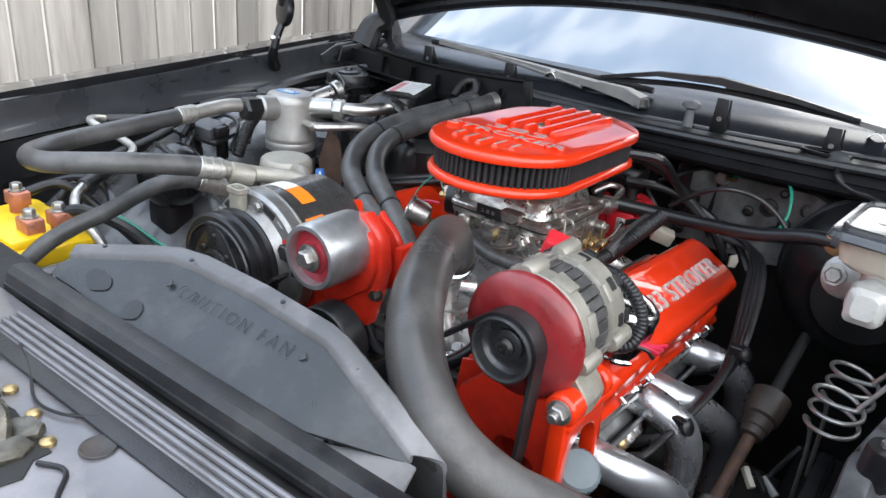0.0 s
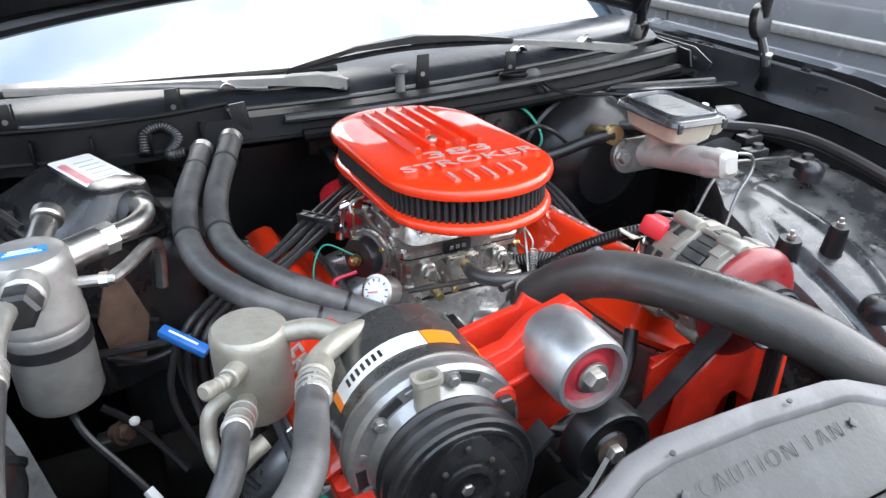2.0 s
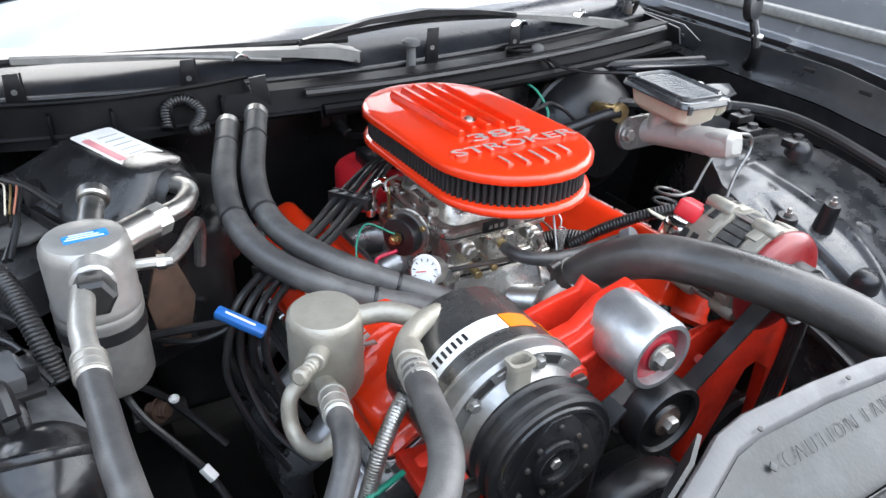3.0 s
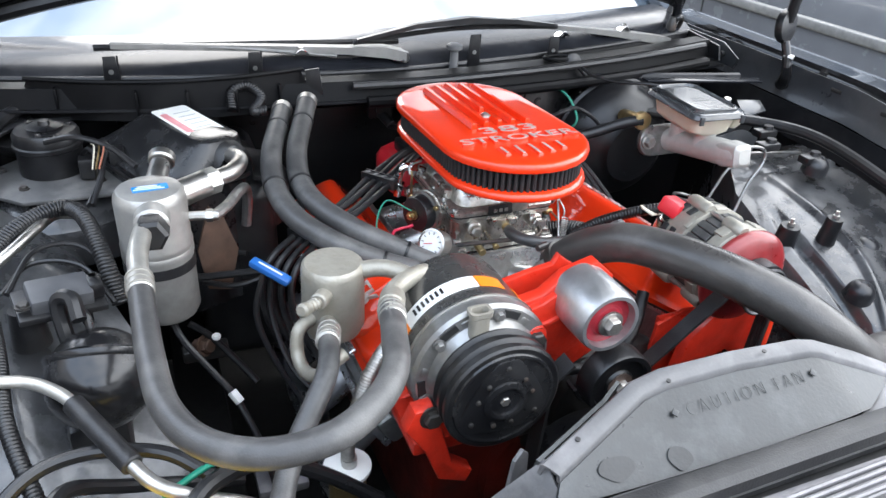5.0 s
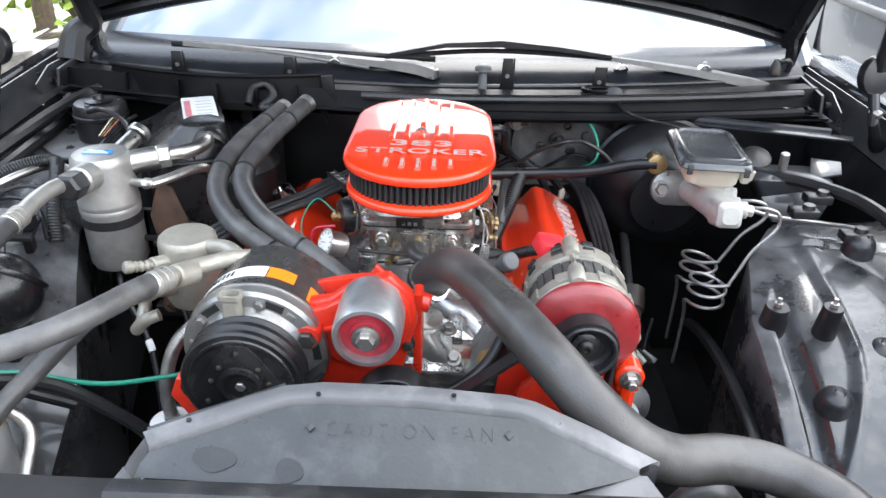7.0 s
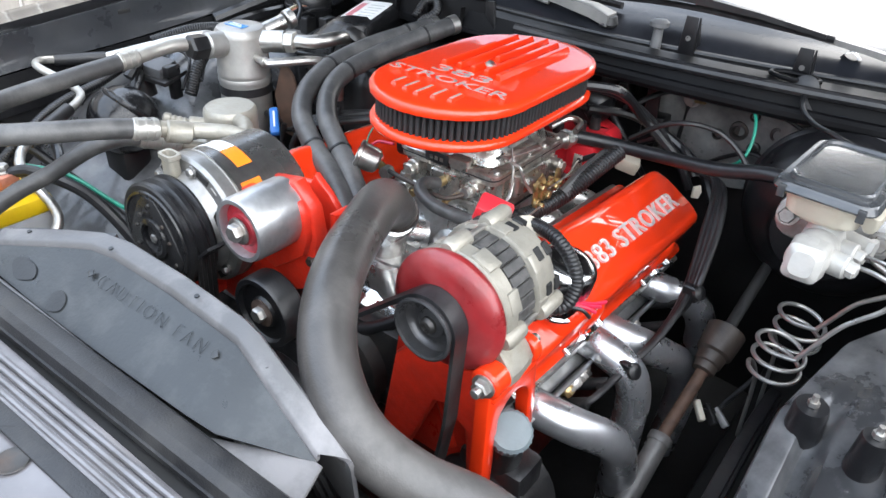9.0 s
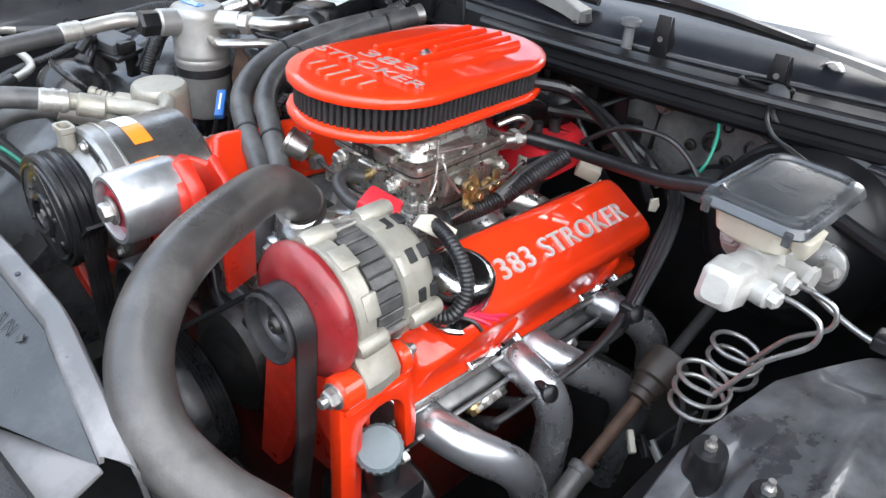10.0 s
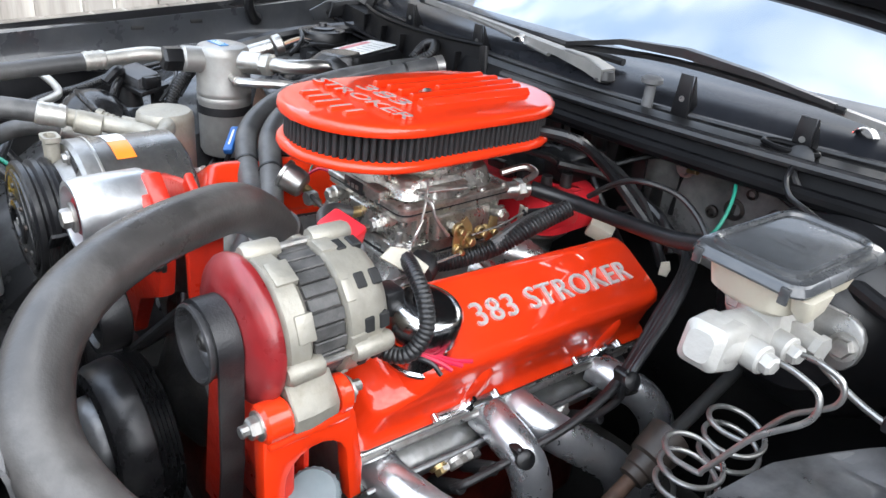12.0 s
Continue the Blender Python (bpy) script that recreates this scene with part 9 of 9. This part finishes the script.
for pts, r in (([(-0.33, -0.08, 0.855), (-0.345, -0.09, 0.80), (-0.33, -0.11, 0.74), (-0.30, -0.14, 0.68)], 0.004),
               ([(-0.32, -0.07, 0.85), (-0.325, -0.08, 0.79), (-0.31, -0.12, 0.73), (-0.28, -0.16, 0.70)], 0.004),
               ([(-0.41, -0.03, 0.83), (-0.37, -0.05, 0.84), (-0.33, -0.07, 0.85)], 0.005),
               ([(-0.40, -0.02, 0.815), (-0.36, -0.05, 0.822), (-0.31, -0.06, 0.84)], 0.004),
               ([(-0.452, -0.035, 0.80), (-0.436, -0.075, 0.769), (-0.408, -0.100, 0.732), (-0.384, -0.125, 0.700), (-0.362, -0.168, 0.65), (-0.35, -0.20, 0.59)], 0.0045),
               ([(-0.325, -0.05, 0.835), (-0.324, -0.005, 0.777), (-0.316, 0.035, 0.705), (-0.303, 0.023, 0.665), (-0.277, -0.016, 0.638)], 0.0045),
               ([(-0.315, -0.045, 0.835), (-0.312, 0.0, 0.780), (-0.303, 0.035, 0.715), (-0.285, 0.02, 0.680), (-0.255, -0.01, 0.655)], 0.004),
               ([(-0.425, 0.03, 0.72), (-0.40, 0.02, 0.70), (-0.37, 0.0, 0.665), (-0.345, -0.03, 0.64)], 0.005),
               ([(-0.47, 0.02, 0.845), (-0.43, 0.05, 0.838), (-0.39, 0.04, 0.832), (-0.34, 0.0, 0.838)], 0.0035),
               ):
    single("bay_wire", tube(pts, r, 8, 6), CABLE, "thin black wire hanging beside the engine", "wire", "bay wires")
single("rusty_bracket", plate([(0, 0), (0.03, -0.01), (0.045, 0.05), (0.03, 0.10), (0.012, 0.12), (-0.008, 0.06)], 0.005, axes((-0.395, -0.01, 0.80), (1, 0.2, 0), (0, 0, 1)), 0.001), RUST, "rust-brown bracket behind the accumulator", "bracket")
single("frame_patch", box((-0.375, -0.20, 0.585), (-0.31, -0.13, 0.60), 0.004), SUPPORT, "dusty frame plate below the bay", "plate")

# --- looms and small hoses round the carburettor ---
def loom(nm, pts, r, label):
    return single(nm, tube(pts, r, 10, 8, rib=0.07, pitch=0.0042), BLACKPL, label, "wire loom", "wire looms")


loom("wire_loom", [(0.150, 0.105, 0.893), (0.135, 0.06, 0.872), (0.118, 0.02, 0.848), (0.10, -0.03, 0.836), (0.085, -0.065, 0.836)], 0.0105, "ribbed black wire loom beside the intake")
loom("wire_loom", [(0.085, -0.06, 0.838), (0.11, -0.075, 0.845), (0.13, -0.10, 0.85)], 0.013, "ribbed black wire loom beside the intake")
loom("wire_loom", [(0.105, -0.10, 0.85), (0.135, -0.125, 0.88), (0.172, -0.155, 0.905), (0.212, -0.180, 0.917), (0.238, -0.188, 0.905), (0.252, -0.196, 0.884), (0.250, -0.212, 0.866), (0.232, -0.222, 0.862), (0.214, -0.222, 0.868)], 0.0072, "ribbed black loom over the filler cap to the alternator")
single("loom_tag", moved(plate([(-0.026, -0.016), (0.03, -0.012), (0.028, 0.014), (-0.010, 0.018), (-0.024, 0.008)], 0.003, Matrix(), 0.001), Matrix.Translation((0.180, -0.165, 0.908)) @ Euler((0.25, 0.35, 0.5)).to_matrix().to_4x4() @ Matrix.Scale(0.75, 4)), CREAM, "yellowed paper tag on the loom", "tag")
for k in range(4):
    single("cut_wire", tube([(0.236, -0.212, 0.858), (0.248, -0.205 + 0.004 * k, 0.860), (0.262, -0.195 + 0.008 * k, 0.857 - 0.002 * k), (0.270, -0.19 + 0.012 * k, 0.848)], 0.0022, 6, 5), REDW if k else CABLE, "cut red wire end by the filler cap", "wire", "cut wires")
single("alternator_plug", box((0.198, -0.215, 0.885), (0.222, -0.195, 0.910), 0.004), BLACKPL, "black plug in the alternator back", "plug")
single("vacuum_hose", tube([(0.002, -0.100, 0.872), (-0.004, -0.118, 0.878), (0.004, -0.138, 0.878), (0.034, -0.150, 0.874), (0.068, -0.150, 0.872), (0.098, -0.160, 0.880), (0.122, -0.178, 0.896)], 0.0082, 12, 8), HOSE, "grey-black vacuum hose from the carburettor front", "hose")
single("joiner", lathe([(0.010, 0), (0.0120, 0.002), (0.0120, 0.014), (0.010, 0.016)], (0.118, -0.175, 0.893), (0.45, -0.65, 0.6), 18), JOINM, "grey plastic hose joiner", "joiner")
single("breather_tube", tube([(0.118, 0.02, 0.85), (0.125, 0.06, 0.87), (0.13, 0.11, 0.88)], 0.010, 10, 5), HOSE, "black breather tube behind the carburettor", "hose")
single("bypass_hose", tube([(-0.035, -0.285, 0.80), (0.0, -0.30, 0.785), (0.05, -0.30, 0.785), (0.095, -0.28, 0.81), (0.12, -0.255, 0.845)], 0.008, 12, 7), CABLE, "black hose across the engine front", "hose")
single("choke_wire", tube([(-0.12, -0.04, 0.89), (-0.15, -0.02, 0.90), (-0.17, -0.04, 0.87), (-0.155, -0.07, 0.835)], 0.0012, 6, 6), GREENW, "thin green choke wire", "wire")
single("choke_wire", tube([(-0.12, -0.045, 0.87), (-0.15, -0.05, 0.865), (-0.145, -0.085, 0.85), (-0.115, -0.09, 0.848)], 0.0022, 6, 6), REDW, "thin red choke wire", "wire")
fi = thing("fuel_fitting", (-0.06, -0.10, 0.86), "dark fuel line fittings at the carburettor front", "fitting")
part("line", tube([(0.05, -0.095, 0.875), (0.03, -0.125, 0.872), (-0.03, -0.115, 0.868), (-0.085, -0.10, 0.862)], 0.003, 10, 6), DARKSTEEL, fi)
part("banjo", lathe([(0.009, 0), (0.009, 0.014)], (-0.085, -0.092, 0.858), (0, -1, 0), 6), STEEL, fi)
part("nut", lathe([(0.007, 0), (0.007, 0.012)], (0.047, -0.094, 0.876), (0, -1, 0), 6), STEEL, fi)
ps = thing("power_steering_cap", (0.25, -0.30, 0.72), "grey-blue screw cap on the steering pump", "filler cap")
part("cap", lathe([(0.018, 0), (0.0218, 0.002), (0.0218, 0.014), (0.019, 0.017), (0.006, 0.0175)], (0.255, -0.303, 0.762), (0.35, -0.35, 0.85), 28), PSCAP, ps)
for k in range(22):
    a = 2 * math.pi * k / 22
    part("grip_rib", moved(box((0.0210, -0.0016, 0.003), (0.0225, 0.0016, 0.014), 0.0006, 1), Matrix.Translation((0.255, -0.303, 0.762)) @ frame_from((0.35, -0.35, 0.85)) @ Matrix.Rotation(a, 4, "Z")), PSCAP, ps)
part("neck", rod((0.244, -0.290, 0.70), (0.255, -0.303, 0.763), 0.019, 18), BLACKPL, ps)
part("pump", merge(lathe([(0.05, 0), (0.062, 0.01), (0.062, 0.06), (0.05, 0.07)], (0.235, -0.245, 0.645), (0, -1, 0), 28), box((0.20, -0.31, 0.66), (0.28, -0.26, 0.715), 0.01)), BLACKPL, ps)
# left-hand convoluted looms, pipes and wires
loom("wire_loom", [(-0.63, -0.08, 0.91), (-0.60, -0.03, 0.925), (-0.57, 0.0, 0.93), (-0.54, 0.005, 0.932), (-0.52, -0.03, 0.93), (-0.505, -0.08, 0.90), (-0.495, -0.11, 0.86)], 0.0095, "ribbed black loom beside the accumulator")
loom("wire_loom", [(-0.615, -0.14, 0.89), (-0.605, -0.20, 0.875), (-0.595, -0.28, 0.86), (-0.57, -0.36, 0.83), (-0.55, -0.42, 0.80)], 0.0075, "ribbed black loom along the wheelhouse")
loom("wire_loom", [(-0.315, 0.235, 0.955), (-0.31, 0.255, 0.978), (-0.285, 0.255, 0.985), (-0.270, 0.235, 0.972), (-0.285, 0.215, 0.958), (-0.265, 0.215, 0.958)], 0.0075, "coiled black loom on the heater case")
for pts, r in (([(-0.57, 0.18, 0.95), (-0.53, 0.15, 0.965), (-0.49, 0.13, 0.955), (-0.46, 0.09, 0.94)], 0.004),
               ([(-0.53, 0.20, 0.92), (-0.515, 0.14, 0.95), (-0.50, 0.10, 0.94), (-0.515, 0.03, 0.92)], 0.003),
               ([(-0.50, 0.20, 0.94), (-0.495, 0.15, 0.945), (-0.505, 0.09, 0.93), (-0.52, 0.03, 0.92)], 0.003),
               ([(-0.61, -0.10, 0.89), (-0.58, -0.07, 0.905), (-0.53, -0.08, 0.90), (-0.50, -0.12, 0.87)], 0.003),
               ([(-0.60, -0.12, 0.90), (-0.575, -0.06, 0.915), (-0.53, -0.05, 0.91), (-0.49, -0.09, 0.88)], 0.003),
               ([(-0.545, -0.18, 0.86), (-0.55, -0.16, 0.905), (-0.535, -0.17, 0.915), (-0.53, -0.19, 0.90)], 0.008)):
    single("harness_wire", tube(pts, r, 8, 6), CABLE, "thin black harness wire", "wire", "harness wires")
for k in range(4):
    single("wire_end", tube([(-0.512 + 0.005 * k, 0.155, 0.952), (-0.508 + 0.006 * k, 0.13, 0.956), (-0.512 + 0.004 * k, 0.09, 0.942)], 0.0011, 6, 4), (CREAM, BRASS, COPPER, CABLE)[k], "thin bare-coloured wire at the blower plug", "wire", "blower wires")
cpipe = thing("condenser_line", (-0.52, -0.33, 0.83), "pale metal pipe in a black rubber sleeve", "pipe")
part("pipe", tube([(-0.712, -0.205, 0.889), (-0.708, -0.236, 0.895), (-0.672, -0.256, 0.898), (-0.618, -0.243, 0.884), (-0.578, -0.245, 0.877), (-0.551, -0.267, 0.875), (-0.534, -0.292, 0.874)], 0.0062, 12, 6), ALUW, cpipe)
part("upper_sleeve", rod((-0.714, -0.210, 0.889), (-0.672, -0.143, 0.888), 0.0095, 16), RUBBER, cpipe, "black foam sleeve")
part("sleeve", rod((-0.538, -0.286, 0.875), (-0.491, -0.372, 0.865), 0.0098, 16), RUBBER, cpipe)
part("tail", tube([(-0.492, -0.370, 0.865), (-0.475, -0.392, 0.858), (-0.445, -0.405, 0.845), (-0.39, -0.40, 0.80), (-0.38, -0.44, 0.76)], 0.0065, 12, 6), STEEL, cpipe)
single("battery_lead", tube([(-0.63, -0.40, 0.82), (-0.585, -0.345, 0.845), (-0.535, -0.328, 0.85), (-0.47, -0.345, 0.848), (-0.43, -0.37, 0.83)], 0.0065, 10, 7), CABLE, "black battery lead along the wheelhouse", "cable")
for pts in ([(-0.70, 0.10, 0.90), (-0.66, 0.20, 0.93), (-0.64, 0.30, 0.94), (-0.60, 0.35, 0.95)], [(-0.68, 0.05, 0.88), (-0.66, 0.15, 0.90), (-0.67, 0.28, 0.90), (-0.65, 0.36, 0.93)]):
    single("apron_harness", tube(pts, 0.011, 8, 6), CABLE, "black harness along the inner wing", "harness", "apron harnesses")
fc = thing("fender_clutter", (-0.64, 0.30, 0.90), "black stamped brackets below the bonnet hinge", "bracket")
part("bracket", plate([(0, 0), (0.10, 0.01), (0.12, 0.05), (0.06, 0.07), (0.0, 0.05)], 0.004, axes((-0.69, 0.26, 0.925), (0.4, 1, 0), (1, -0.2, 0.25)), 0.001), BLACKPAINT, fc)
part("cup", lathe([(0.03, 0), (0.05, 0.02), (0.052, 0.03)], (-0.63, 0.31, 0.90), (0.2, -0.2, 1), 20), BLACKPAINT, fc)

bf = thing("bay_fitting", (-0.411, 0.021, 0.66), "dirty brass fitting with a pale cap low in the bay", "fitting")
part("body", merge(rod((-0.420, 0.030, 0.680), (-0.400, 0.010, 0.688), 0.010, 12), hexbolt((-0.408, 0.018, 0.685), (0.7, -0.65, 0.3), 0.012, 0.008)), RUST, bf)
part("cap", lathe([(0.006, 0), (0.0065, 0.003), (0.004, 0.006)], (-0.392, 0.004, 0.706), (0, -0.3, 1), 12), WHITE, bf, "pale cap")
part("bracket", box((-0.440, 0.020, 0.655), (-0.375, 0.045, 0.675), 0.004), DARKSTEEL, bf)
single("wire_tag", moved(box((-0.0048, -0.009, -0.0048), (0.0048, 0.009, 0.0048), 0.001), Matrix.Translation((-0.384, -0.126, 0.703)) @ Euler((0.75, 0.0, 0.7)).to_matrix().to_4x4()), WHITE, "white paper flag on a bay wire", "tag")

# small fixings along the cowl lip and firewall
single("cowl_drain", tube([(0.297 + 0.032 * math.cos(a), cowl_y(0.297) - 0.075 + 0.016 * math.sin(a), cowl_s(0.297, 0.17) + 0.004) for a in np.linspace(0, 6.2832, 25)], 0.0035, 8, 1), COWLBLACK, "raised oval drain rim in the cowl", "drain rim")
for x, z, w, h in ((0.035, 0.90, 0.05, 0.035), (-0.05, 0.905, 0.045, 0.03), (0.11, 0.845, 0.035, 0.05)):
    c = thing("firewall_connector", (x, 0.33, z - h / 2), "black wiring connector on the firewall", "connector", "firewall connectors")
    part("shell", box((x - w / 2, 0.315, z - h / 2), (x + w / 2, 0.352, z + h / 2), 0.004), BLACKPL, c)
    part("latch", box((x - w / 5, 0.308, z - 0.004), (x + w / 5, 0.316, z + h / 2 + 0.003), 0.002), BLACKPL, c)
    part("boot", rod((x, 0.318, z - h * 0.2), (x + 0.01, 0.285, z - h * 0.6), 0.009, 12), RUBBER, c)
for pts, r in (([(0.045, 0.285, 0.88), (0.07, 0.26, 0.87), (0.10, 0.265, 0.83), (0.13, 0.28, 0.78)], 0.005),
               ([(-0.04, 0.285, 0.885), (-0.02, 0.25, 0.895), (0.03, 0.235, 0.905)], 0.005),
               ([(0.19, 0.335, 0.80), (0.23, 0.325, 0.835), (0.275, 0.32, 0.855), (0.32, 0.31, 0.83)], 0.0035),
               ([(0.12, 0.335, 0.925), (0.18, 0.325, 0.935), (0.26, 0.32, 0.93), (0.33, 0.315, 0.91)], 0.003)):
    single("firewall_cable", tube(pts, r, 8, 6), CABLE, "black cable crossing in front of the firewall", "cable", "firewall cables")
